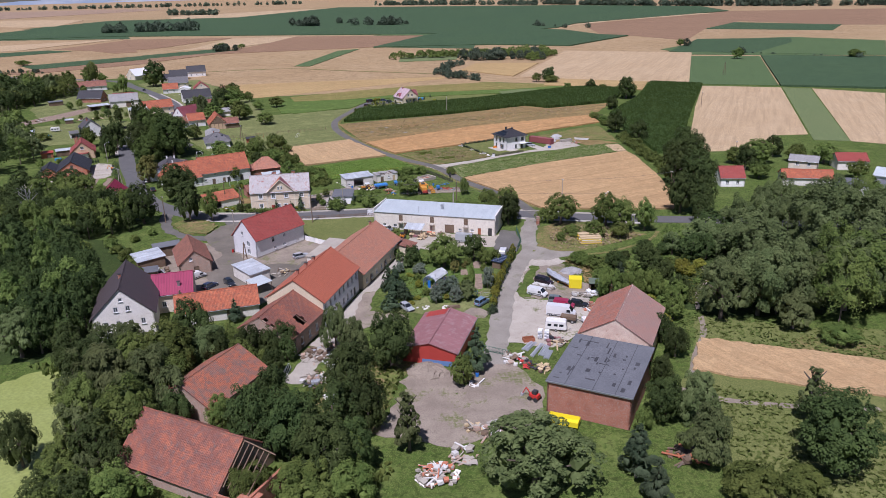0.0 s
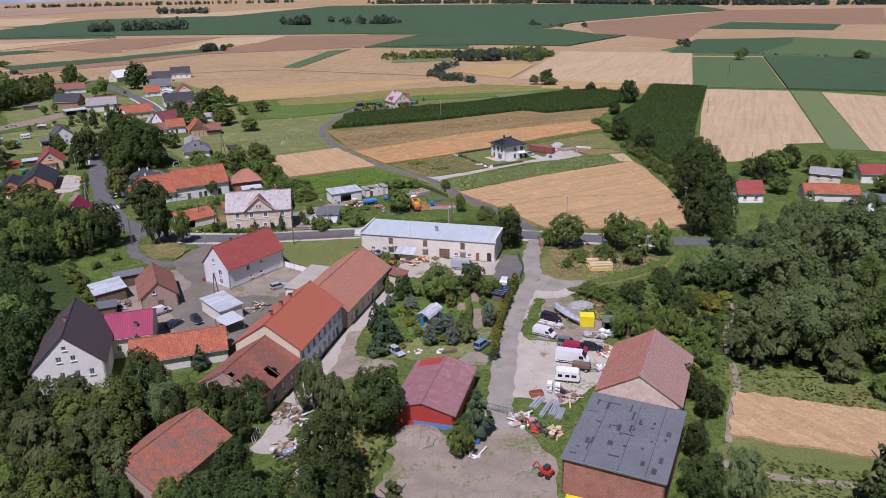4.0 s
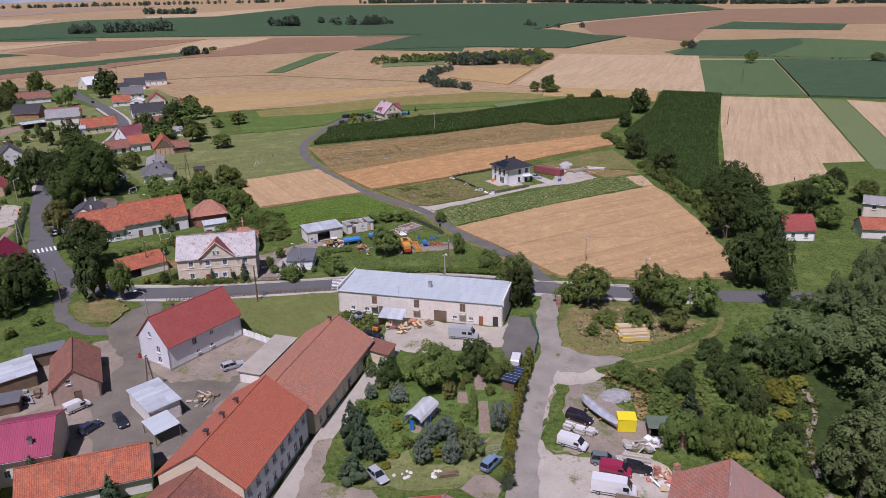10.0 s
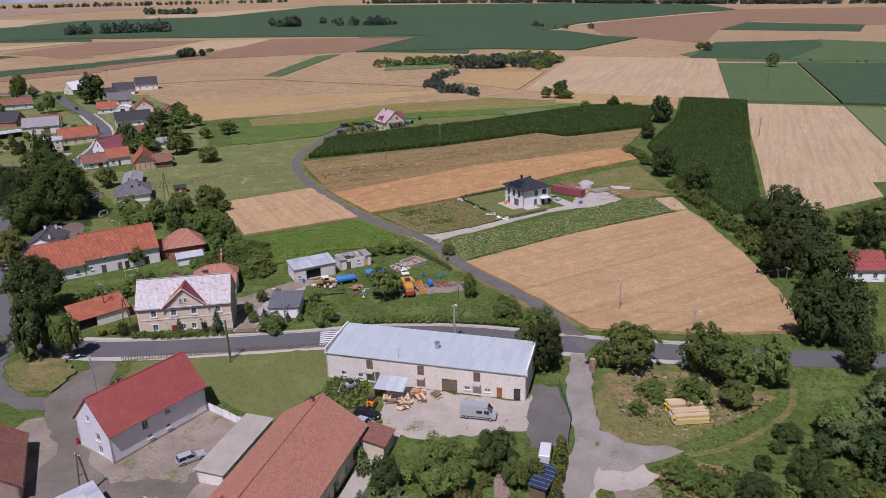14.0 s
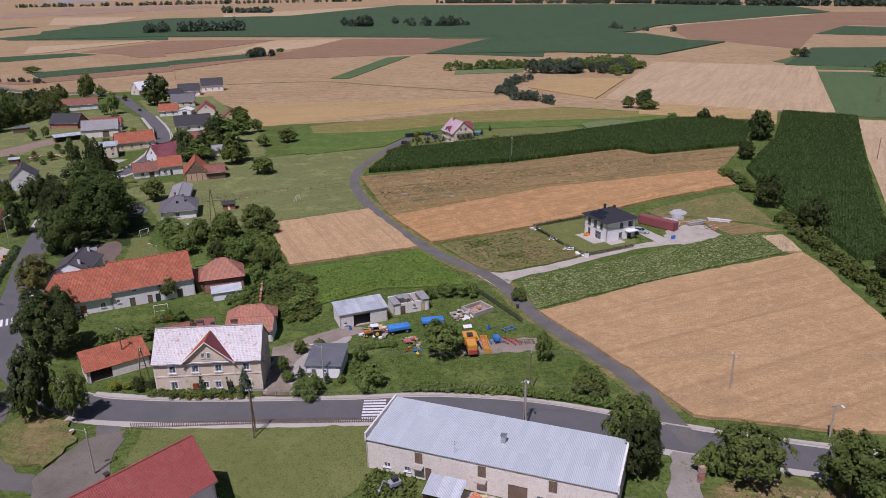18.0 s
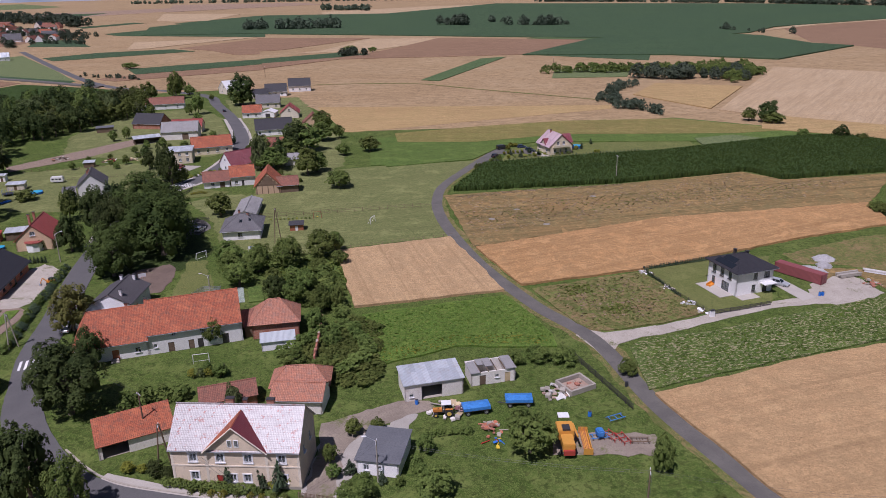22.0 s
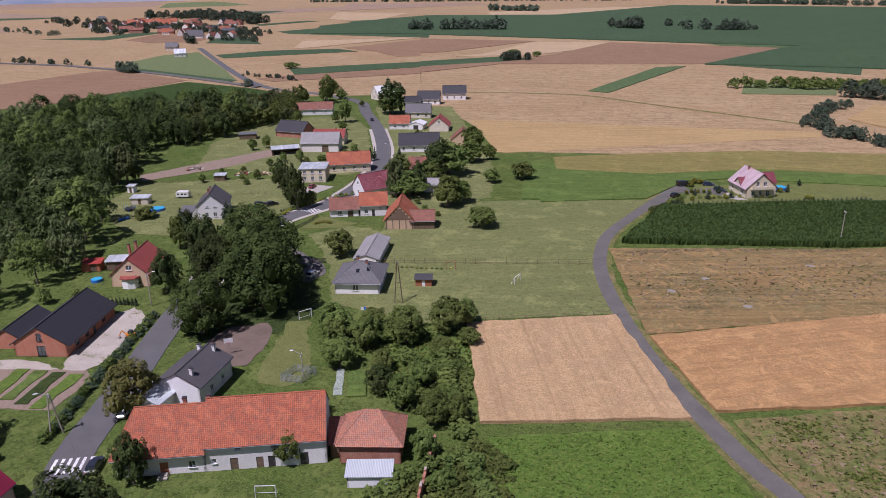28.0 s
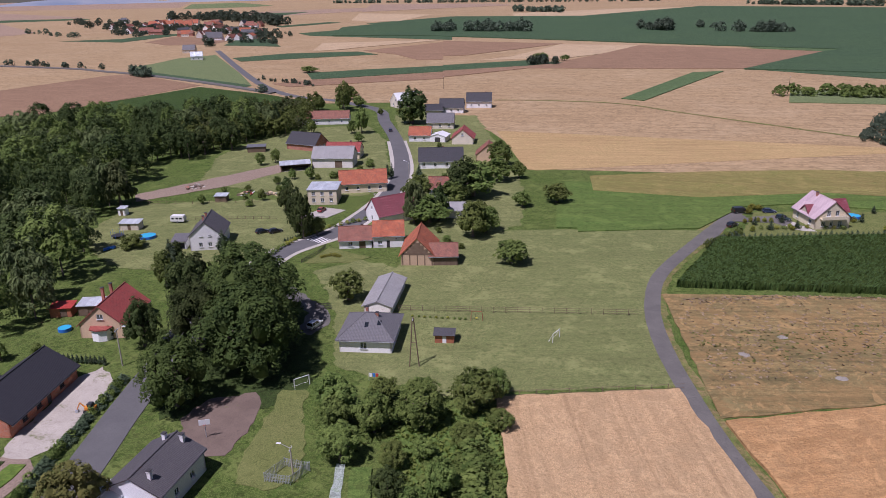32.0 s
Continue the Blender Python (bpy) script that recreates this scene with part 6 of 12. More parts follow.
# ---- farms to the east ----
V = "houses of the eastern farms"
house("white cottage with an orange-red roof", (104.2, 255.6), -4, 8.4, 8, 3.4, 6.4, "plaster_white", "tile_red", windows=row("f", 2, 8.4, 1, 1.1, 1.3, 2.4), group=V)
house("grey rendered house with a sheet roof", (138, 270.5), -30, 10, 8, 5.0, 6.2, "plaster_grey", "eternit", windows=row("f", 2, 10, 3.2, 1.1, 1.3, 3), group=V)
house("long low barn with a red tiled roof", (131, 254), -12, 17, 7, 3.0, 5.0, "plaster_old", "tile_farm", name="barn", category="barn", group=V)
house("open barn with a red sheet roof", (158, 275.5), -10, 11, 9, 3.6, 5.6, "plaster_old", "tile_red", name="barn", category="barn", group=V)
flat_shed("flat grey-roofed farm building", (144, 240), -20, 16, 9, 3.6, 3.8, "plaster_white", "felt", group=V, name="house", category="house", windows=row("f", 3, 16, 1, 1.1, 1.2, 3))
house("barn with a pale sheet roof", (159, 250), -40, 9, 9, 3.8, 5.6, "plaster_white", "sheet_blue", name="barn", category="barn", group=V)

# ---- trees ----
def blob(rng, n_lobes, shape):
    """Lobe centres and radii of a crown of unit radius whose height runs from 0 to 1."""
    lobes = []
    for k in range(n_lobes):
        a = k * 2.399963 + rng.uniform(-0.5, 0.5)
        v = (k + 0.5) / n_lobes
        r_at, z_at, size = shape(v, rng)
        lobes.append((math.cos(a) * r_at, math.sin(a) * r_at, z_at, size))
    return np.array(lobes)


SHAPES = {
    "broad": lambda v, g: (0.62 * math.sin(math.pi * min(1, 0.18 + 0.78 * v)) ** 0.8 * g.uniform(0.75, 1.1), 0.24 + 0.62 * v + g.uniform(-0.05, 0.05), g.uniform(0.26, 0.42)),
    "dark": lambda v, g: (0.60 * math.sin(math.pi * min(1, 0.22 + 0.72 * v)) ** 0.7 * g.uniform(0.8, 1.1), 0.20 + 0.66 * v + g.uniform(-0.05, 0.05), g.uniform(0.28, 0.42)),
    "light": lambda v, g: (0.66 * math.sin(math.pi * min(1, 0.2 + 0.75 * v)) ** 0.8 * g.uniform(0.7, 1.15), 0.2 + 0.62 * v + g.uniform(-0.07, 0.07), g.uniform(0.22, 0.4)),
    "willow": lambda v, g: (0.62 * (1 - 0.6 * v) * g.uniform(0.7, 1.15), 0.22 + 0.62 * v + g.uniform(-0.04, 0.04), g.uniform(0.24, 0.38)),
    "birch": lambda v, g: (0.42 * (1 - 0.75 * v) * g.uniform(0.6, 1.2), 0.14 + 0.74 * v, g.uniform(0.24, 0.4) * (1.1 - 0.6 * v)),
    "conifer": lambda v, g: (0.5 * (1 - v) * g.uniform(0.8, 1.1), 0.10 + 0.82 * v, 0.46 * (1.05 - v) + 0.06),
    "shrub": lambda v, g: (0.66 * (1 - 0.5 * v) * g.uniform(0.6, 1.2), 0.18 + 0.55 * v, g.uniform(0.26, 0.42)),
    "olive": lambda v, g: (0.62 * math.sin(math.pi * min(1, 0.2 + 0.75 * v)) ** 0.8 * g.uniform(0.7, 1.15), 0.2 + 0.62 * v + g.uniform(-0.05, 0.05), g.uniform(0.24, 0.4)),
    "oak": lambda v, g: (0.66 * math.sin(math.pi * min(1, 0.26 + 0.66 * v)) ** 0.75 * g.uniform(0.75, 1.1), 0.20 + 0.62 * v + g.uniform(-0.05, 0.05), g.uniform(0.28, 0.40)),
    "blue": lambda v, g: (0.6 * (1 - 0.45 * v) * g.uniform(0.7, 1.1), 0.16 + 0.62 * v + g.uniform(-0.05, 0.05), g.uniform(0.24, 0.38)),
    "yellow": lambda v, g: (0.62 * math.sin(math.pi * min(1, 0.2 + 0.75 * v)) ** 0.8 * g.uniform(0.75, 1.1), 0.2 + 0.62 * v, g.uniform(0.26, 0.4)),
}
LEAF = {"broad": "leaf", "dark": "leaf_dark", "light": "leaf_willow", "willow": "leaf_willow", "birch": "leaf_willow", "conifer": "leaf_conifer", "shrub": "leaf", "yellow": "leaf_yellow", "olive": "leaf_olive", "blue": "leaf_blue", "oak": "leaf_oak"}
TALL = {"broad": 1.0, "dark": 1.0, "light": 1.0, "willow": 1.0, "birch": 1.9, "conifer": 1.9, "shrub": 0.8, "yellow": 1.0, "olive": 1.0, "blue": 1.1, "oak": 1.0}


def crown_mesh(kind, seed, leaves, size):
    """Small bent leaf clumps over lobes and their lesser lobes, drooping on willows, over a thin inner mass."""
    rng = random.Random(seed)
    g = np.random.default_rng(seed)
    leaves, size = int(leaves * 1.5), size * 0.84
    slim = kind in ("conifer", "birch")
    main = blob(rng, 22 if slim else 26, SHAPES[kind])
    main[:, 3] *= g.uniform(0.62, 1.05, len(main)) if slim or kind in ("light", "willow") else g.uniform(0.9, 1.15, len(main)) if kind == "oak" else g.uniform(0.68, 1.03, len(main))
    aspect = TALL[kind] * 2
    flat = np.array((1, 1, 1.5 / aspect))
    kids = []
    for lo in main:
        for k in range(5 if slim else 7):
            d = g.normal(size=3)
            d[2] = abs(d[2]) * 0.8 - 0.15
            d /= np.linalg.norm(d)
            kids.append((*(lo[:3] + d * flat * lo[3] * g.uniform(0.55, 0.95)), lo[3] * g.uniform(0.32, 0.62)))
    lobes = np.array(kids)
    pick = g.choice(len(lobes), leaves, p=(lobes[:, 3] ** 2) / (lobes[:, 3] ** 2).sum())
    d = g.normal(size=(leaves, 3))
    d /= np.linalg.norm(d, axis=1)[:, None]
    d[:, 2] = np.where(d[:, 2] < -0.35, -d[:, 2], d[:, 2])
    rad = lobes[pick, 3] * (1.04 - 0.35 * g.random(leaves) ** 2)
    p = lobes[pick, :3] + d * rad[:, None] * flat
    keep = np.ones(leaves, bool)
    for lo in main:
        keep &= np.linalg.norm((p - lo[:3]) / flat, axis=1) > lo[3] * 0.78
    p, d = p[keep], d[keep]
    out = p - np.array((0, 0, 0.45))
    out /= np.linalg.norm(out / flat, axis=1)[:, None] + 1e-9
    n = len(p)
    nrm = d * 0.8 + out * 0.35 + g.normal(scale=0.24, size=(n, 3))
    nrm[:, 2] += 0.2
    nrm /= np.linalg.norm(nrm, axis=1)[:, None]
    up = np.tile((0.0, 0.0, 1.0), (n, 1)) if kind in ("willow", "birch") else g.normal(size=(n, 3))
    t = np.cross(nrm, up)
    t /= np.linalg.norm(t, axis=1)[:, None] + 1e-9
    b = np.cross(nrm, t)
    if kind == "conifer":
        ray = p.copy()
        ray[:, 2] = 0
        ray /= np.linalg.norm(ray, axis=1)[:, None] + 1e-6
        b = ray * 0.9 + g.normal(scale=0.22, size=(n, 3)) - np.array((0, 0, 0.35))
        t = np.cross(b, (0.0, 0.0, 1.0))
        t /= np.linalg.norm(t, axis=1)[:, None] + 1e-9
        nrm = np.cross(t, b)
    w = size * g.uniform(0.55, 1.35, n)[:, None]
    ln = w * (1.9 if kind in ("willow", "birch") else 2.6 if kind == "conifer" else 1.25)
    sq = np.array((1, 1, 1 / aspect))
    v = np.stack([p - t * w * sq - b * ln * 0.6 * sq, p + t * w * sq - b * ln * 0.6 * sq - nrm * w * 0.25 * sq, p + b * ln * 1.4 * sq + nrm * w * 0.15 * sq], 1).reshape(-1, 3)
    v[:, 2] = np.clip(v[:, 2], 0.015, None)
    faces = np.arange(3 * n).reshape(n, 3)
    vs, base = [v], len(v)
    ico = bmesh.new()
    bmesh.ops.create_icosphere(ico, subdivisions=1, radius=1)
    iv = np.array([x.co[:] for x in ico.verts])
    idx = np.array([[q.index for q in f.verts] for f in ico.faces])
    ico.free()
    tri = []
    for lo in main:
        q = lo[:3] + iv * (1 + 0.18 * g.normal(size=(len(iv), 1))) * flat * lo[3] * 0.5
        q[:, 2] = np.clip(q[:, 2], 0.03, None)
        vs.append(q)
        tri.append(idx + base)
        base += len(iv)
    me = bpy.data.meshes.new("crown")
    me.from_pydata(np.concatenate(vs).tolist(), [], faces.tolist() + np.concatenate(tri).tolist())
    me.update()
    me.materials.append(M[LEAF[kind]])
    me["leaves"] = n
    return me


def trunk_mesh(kind, seed):
    rng = random.Random(seed)
    bm = bmesh.new()
    top = 0.85 if kind in ("conifer", "birch") else 0.6
    pts = [Vector((rng.uniform(-0.03, 0.03) * k, rng.uniform(-0.03, 0.03) * k, top * k / 4)) for k in range(5)]
    rad = [0.085, 0.062, 0.05, 0.036, 0.02]
    for k in range(4):
        rod(bm, pts[k], pts[k + 1], rad[k], rad[k + 1], 7)
    if kind not in ("conifer",):
        for k in range(7):
            a = k * 2.4
            o = pts[2 if k % 2 else 3]
            rod(bm, o, o + Vector((math.cos(a) * 0.5, math.sin(a) * 0.5, 0.18)), 0.028, 0.01, 5)
    me = bpy.data.meshes.new("trunk")
    bm.to_mesh(me), bm.free()
    me.materials.append(M["bark"])
    return me


TREES = {}
WORDS = {"broad": ("leafy green deciduous tree", "tree"), "dark": ("tall dark green deciduous tree in full leaf", "tree"), "light": ("broad grey-green deciduous tree", "tree"),
         "willow": ("pale green willow with drooping twigs", "tree"), "birch": ("slender birch with hanging twigs", "tree"), "conifer": ("dark green conifer with a pointed top", "tree"),
         "shrub": ("dense green bush on rough grass", "bush"), "yellow": ("yellow-green leafy tree in the village", "tree"), "olive": ("olive-brown leafy lime tree beside the street", "tree"), "blue": ("bushy blue-grey juniper in the garden", "tree"), "oak": ("broad old oak with a dense domed crown", "tree")}
used = [0]


def tree(kind, x, y, height, radius):
    near = 2 if y < 188 and radius > 2.2 or y < 345 and radius > 6.5 else 1 if y < 345 and radius > 2.0 else 0
    used[0] += 1
    key = (kind, near, used[0] % 3)
    rnd = random.Random(used[0] * 7 + 3)
    m = pose(x, y, -0.05, 0, 0, rnd.uniform(0, 360)) @ Matrix.Diagonal((radius * rnd.uniform(0.92, 1.08), radius * rnd.uniform(0.92, 1.08), height, 1))
    name = "bush" if kind == "shrub" else "tree"
    if key not in TREES:
        label, cat = WORDS[kind]
        ob = thing(name, m, label, cat, "bushes" if kind == "shrub" else "trees of the village")
        seed = hash(("broad", "dark", "light", "willow", "birch", "conifer", "shrub", "yellow", "olive", "blue", "oak").index(kind)) * 10 + key[2]
        if kind != "shrub":
            link_mesh("trunk", trunk_mesh(kind, seed), None, ob)
        link_mesh("crown", crown_mesh(kind, seed + 50 * near, (2200, 6000, 12000)[near], (0.066, 0.04, 0.029)[near]), None, ob)
        TREES[key] = ob
        return ob
    src = TREES[key]
    ob = copy_thing(src, Matrix())
    ob.matrix_basis = m
    return ob


def inside(p, poly):
    hit = False
    for (x0, y0), (x1, y1) in zip(poly, poly[1:] + poly[:1]):
        if (y0 > p[1]) != (y1 > p[1]) and p[0] < (x1 - x0) * (p[1] - y0) / (y1 - y0) + x0:
            hit = not hit
    return hit


def stand(kinds, dense, size, seed, leaf_of={}):
    """Crown models for a stand of trees: places, faces and leaf kind."""
    models = []
    for i, k in enumerate(kinds):
        me = crown_mesh(k, 100 + i + seed, dense, size)
        co = np.empty(3 * len(me.vertices), np.float32)
        me.vertices.foreach_get("co", co)
        n = me["leaves"]
        models.append((co.reshape(-1, 3)[: 3 * n], np.arange(3 * n, dtype=np.int32).reshape(n, 3), leaf_of.get(k, LEAF[k])))
        bpy.data.meshes.remove(me)
    return models


def planted(models, spots, seed, name, label, category, trunks=True, sink=0.05):
    """One uncountable mass of trees set at the spots (x, y, height, radius)."""
    rnd = random.Random(seed)
    slots = sorted({m_[2] for m_ in models})
    vs_, fs, mi, base = [], [], [], 0
    for x, y, h_, r in spots:
        co, q, leaf_ = models[rnd.randrange(len(models))]
        a = rnd.uniform(0, math.tau)
        m = np.array([[math.cos(a) * r, -math.sin(a) * r, 0], [math.sin(a) * r, math.cos(a) * r, 0], [0, 0, h_]])
        vs_.append(co @ m.T + (x, y, -sink * h_))
        fs.append(q + base)
        mi.append(np.full(len(q), slots.index(leaf_), np.int32))
        base += len(co)
    me = quick_mesh(name, np.concatenate(vs_), np.concatenate(fs))
    for k in slots:
        me.materials.append(M[k])
    me.polygons.foreach_set("material_index", np.concatenate(mi))
    ob = tagged(link_mesh(name, me, None), label, category, kind="stuff")
    if trunks:
        tb = bmesh.new()
        for x, y, h_, r in spots:
            rod(tb, (x, y, -0.05), (x, y, h_ * 0.6), 0.24, 0.1, 5)
        part("trunks", tb, M["bark"], ob)
    return ob


def wood(kind, poly, height, gap, seed, dense=1500, size=0.085, mix=None, apart=0.62):
    """A stand of trees that nobody could count, at uneven steps over a stretch of the plan, as one thing."""
    rnd = random.Random(seed)
    xs, ys = [p[0] for p in poly], [p[1] for p in poly]
    kinds = mix or ([kind] * 3 if kind == "shrub" else [kind, kind, kind, "broad", "light"])
    spots = []
    for k in range(4000):
        p = (rnd.uniform(min(xs), max(xs)), rnd.uniform(min(ys), max(ys)))
        if not inside(p, poly):
            continue
        r = gap * rnd.uniform(0.42, 0.95)
        if all((p[0] - q[0]) ** 2 + (p[1] - q[1]) ** 2 > (apart * (r + q[3])) ** 2 for q in spots):
            spots.append((*p, height * (0.55 + 0.62 * r / (gap * 0.8)) * rnd.uniform(0.85, 1.1), r))
    if not spots:
        return None
    bushy = kind == "shrub"
    return planted(stand(kinds, dense, size, seed), spots, seed, "woodland", "dense bushes along a ditch" if bushy else "dense stand of leafy deciduous trees", "bushes" if bushy else "woodland", not bushy)


tree("light", 13.0, 89.2, 11, 9.2)
tree("birch", -6.1, 99.4, 12, 3.4)
tree("birch", 60.6, 104.3, 12, 3.9)
tree("dark", -16.9, 113.2, 11, 5.8)
tree("dark", -10.5, 127.0, 11, 5.3)
tree("dark", -13.2, 104.8, 9, 3.9)
tree("dark", 59.0, 92.3, 12, 7.2)
tree("dark", 37.1, 106.2, 8, 3.6)
tree("dark", 44.7, 134.7, 6, 3.0)
tree("dark", 45.6, 128.4, 6, 2.7)
tree("dark", 39.7, 117.5, 6, 2.5)
tree("dark", -51.8, 135.3, 11, 4.9)
tree("dark", -31.5, 99.7, 11, 5.2)
tree("dark", -25.0, 98.6, 11, 5.5)
tree("dark", -18.6, 92.4, 11, 5.2)
tree("dark", -13.9, 93.8, 9, 3.6)
tree("dark", -32.9, 132.4, 7, 3.4)
tree("dark", -30.4, 110.9, 9, 3.7)
tree("dark", -67.4, 97.3, 9, 3.5)
tree("willow", -22.4, 133.6, 10, 3.4)
tree("willow", -17.7, 128.4, 10, 3.8)
tree("willow", 42.5, 106.0, 9, 4.3)
tree("willow", 40.1, 94.7, 9, 4.3)
tree("willow", -65.9, 136.8, 6, 4.4)
tree("willow", -62.1, 116.2, 11, 5.6)
tree("willow", -54.2, 116.8, 10, 5.3)
tree("willow", -87.3, 134.3, 10, 5.8)
tree("conifer", 5.9, 124.9, 10, 3.0)
tree("conifer", 28.4, 91.5, 10, 3.5)
tree("conifer", 30.0, 86.2, 8, 2.7)
tree("conifer", -60.9, 154.7, 6, 1.8)
tree("conifer", -47.1, 149.3, 6, 1.8)
tree("broad", -52.6, 124.4, 11, 5.6)
tree("broad", -60.5, 105.8, 10, 4.5)
tree("broad", -52.3, 102.1, 11, 5.3)
tree("broad", 2.8, 119.2, 6, 2.5)
tree("broad", -74.4, 163.0, 8, 4.1)
tree("broad", -80.5, 141.0, 6, 3.1)
tree("shrub", 43.6, 86.6, 5, 5.4)
tree("shrub", 51.3, 87.1, 4, 4.6)
tree("shrub", -29.1, 88.4, 6, 3.7)
tree("shrub", -20.7, 87.4, 7, 5.7)
tree("shrub", -14.2, 87.9, 6, 4.1)
tree("shrub", -56.6, 87.4, 7, 4.9)
tree("shrub", -48.3, 87.1, 7, 5.4)
tree("shrub", 32.8, 103.8, 4, 2.1)
tree("shrub", 80.7, 132.6, 4, 4.6)
tree("broad", 36.5, 213.8, 9, 5.5)
tree("broad", 49.9, 211.0, 10, 4.8)
tree("broad", 53.3, 206.0, 9, 5.2)
tree("broad", 60.3, 206.0, 9, 3.7)
tree("broad", 44.2, 201.0, 5, 3.5)
tree("broad", 51.6, 200.3, 4, 3.4)
tree("broad", 20.3, 219.6, 10, 4.6)
tree("shrub", 15.7, 236.9, 5, 4.1)
tree("shrub", 7.9, 250.5, 6, 1.5)
tree("shrub", 31.4, 215.6, 5, 2.9)
tree("shrub", 34.2, 198.7, 2.5, 1.9)
tree("shrub", 38.7, 201.9, 2, 1.8)
tree("shrub", 119.5, 469.2, 7, 5.6)
tree("shrub", 101.2, 428.6, 4, 3.9)
tree("dark", 91.0, 331.5, 9, 5.4)
tree("shrub", 83.5, 392.1, 3, 3.2)
tree("shrub", 85.6, 383.1, 3, 3.5)
tree("shrub", 86.0, 372.5, 3, 3.4)
tree("dark", 96.5, 282.4, 15, 6.8)
tree("dark", 92.7, 262.2, 15, 7.4)
tree("dark", 88.6, 243.1, 14, 6.4)
tree("dark", 81.6, 221.7, 13, 5.9)
tree("dark", 75.9, 222.2, 13, 5.3)
tree("dark", 84.7, 257.2, 13, 5.8)
tree("dark", 95.7, 295.2, 8, 4.5)
tree("dark", 78.4, 210.5, 9, 3.8)
tree("dark", 117.5, 274.7, 9, 4.7)
tree("dark", 137.9, 297.1, 8, 4.4)
tree("oak", -131.6, 338.0, 18, 11.5)
tree("oak", -120.2, 323.0, 17.5, 10.8)
tree("oak", -127.0, 329.4, 18, 10.0)
tree("oak", -124.6, 306.8, 13, 7.0)
tree("dark", -151.1, 337.7, 13, 5.4)
tree("dark", -148.3, 321.7, 10, 4.5)
tree("dark", -135.7, 325.2, 14, 6.9)
tree("broad", -97.1, 316.3, 7, 4.9)
tree("broad", -81.6, 319.3, 8, 4.9)
tree("broad", -75.4, 327.1, 8, 4.7)
tree("broad", -88.8, 305.5, 6, 4.1)
tree("dark", -77.0, 300.0, 5.5, 2.8)
tree("broad", -121.8, 358.9, 7, 5.1)
tree("broad", -95.1, 397.2, 6, 6.3)
tree("broad", -131.2, 420.2, 8, 7.8)
tree("broad", -130.5, 452.8, 11, 10.2)
tree("broad", -138.9, 499.2, 9, 6.5)
tree("broad", -144.4, 437.8, 9, 6.1)
tree("broad", -220.1, 572.0, 10, 8.5)
tree("broad", -282.6, 601.0, 9, 6.2)
tree("broad", -101.4, 456.4, 6, 5.0)
tree("broad", -110.3, 447.4, 5, 3.8)
tree("broad", -157.2, 396.3, 5, 3.1)
tree("broad", -276.2, 610.0, 6, 4.9)
tree("broad", -94.6, 312.5, 6, 3.8)
tree("broad", -88.0, 314.4, 7, 3.6)
tree("broad", -130.8, 475.9, 8, 6.4)
tree("broad", -131.6, 437.6, 8, 6.4)
tree("broad", -111.1, 418.0, 7, 5.1)
tree("conifer", -166.2, 398.5, 11, 2.9)
tree("dark", -161.3, 363.1, 8, 3.6)
tree("dark", -160.4, 349.7, 8, 4.2)
tree("conifer", -176.7, 357.4, 9, 2.7)
tree("olive", -114.0, 277.0, 10, 5.5)
tree("dark", -99.0, 262.9, 8, 3.0)
tree("dark", -92.2, 247.6, 13, 7.2)
tree("dark", -81.4, 225.0, 13, 5.0)
tree("broad", -74.2, 224.6, 9, 3.3)
tree("broad", -12.2, 250.7, 7, 4.7)
tree("shrub", -13.2, 280.4, 3, 3.0)
tree("shrub", -8.3, 280.3, 3.5, 2.9)
tree("shrub", -18.0, 278.5, 3, 2.4)
tree("shrub", 7.9, 249.4, 6, 2.2)
tree("shrub", -35.5, 234.4, 4, 3.3)
tree("shrub", -25.0, 238.0, 5, 3.7)
tree("shrub", 3.8, 277.9, 3, 2.2)
tree("dark", -95.8, 223.4, 12, 5.8)
tree("dark", 8.3, 184.1, 7, 4.1)
tree("shrub", 36.0, 180.5, 3, 3.1)
tree("shrub", 39.5, 176.9, 3, 2.8)
tree("shrub", 38.1, 204.4, 3, 2.8)
tree("dark", 44.2, 174.6, 5, 3.0)
tree("dark", 53.0, 178.4, 6, 3.4)
tree("dark", 52.8, 172.0, 6.5, 3.4)
tree("shrub", 39.0, 158.6, 7, 3.4)
tree("shrub", 44.0, 156.6, 8, 3.7)
tree("conifer", 43.3, 165.6, 6.5, 2.4)
tree("shrub", 48.9, 157.1, 7, 3.4)
tree("dark", 54.6, 166.4, 5.5, 2.8)
tree("shrub", 42.0, 148.1, 5, 2.6)
tree("yellow", 60.5, 171.4, 4, 2.3)
tree("broad", -80.1, 276.3, 5, 2.6)
tree("broad", -83.9, 288.9, 5, 2.4)
tree("broad", -71.0, 304.7, 6, 3.0)
tree("broad", -71.1, 297.0, 6, 2.9)
tree("broad", -63.5, 294.8, 6, 3.2)
tree("broad", -61.2, 285.9, 5, 2.6)
tree("broad", -60.4, 297.0, 5, 2.4)
tree("broad", -55.6, 280.2, 3, 2.5)
tree("broad", -59.7, 269.6, 4, 3.0)
tree("broad", -52.9, 267.4, 4, 2.2)
tree("broad", -72.3, 264.0, 2.5, 1.6)
tree("broad", -75.2, 264.5, 2.5, 1.4)
tree("broad", 268.1, 672.2, 9, 5.6)
tree("broad", 119.9, 464.0, 8, 5.0)
tree("broad", 263.4, 818.5, 7, 5.5)
tree("broad", 368.3, 660.2, 7, 8.0)
tree("broad", 32.5, 735.3, 8, 6.1)
tree("broad", -259.9, 907.7, 7, 9.5)
tree("broad", -239.0, 915.8, 5, 5.5)
tree("broad", -420.0, 758.3, 5, 9.1)
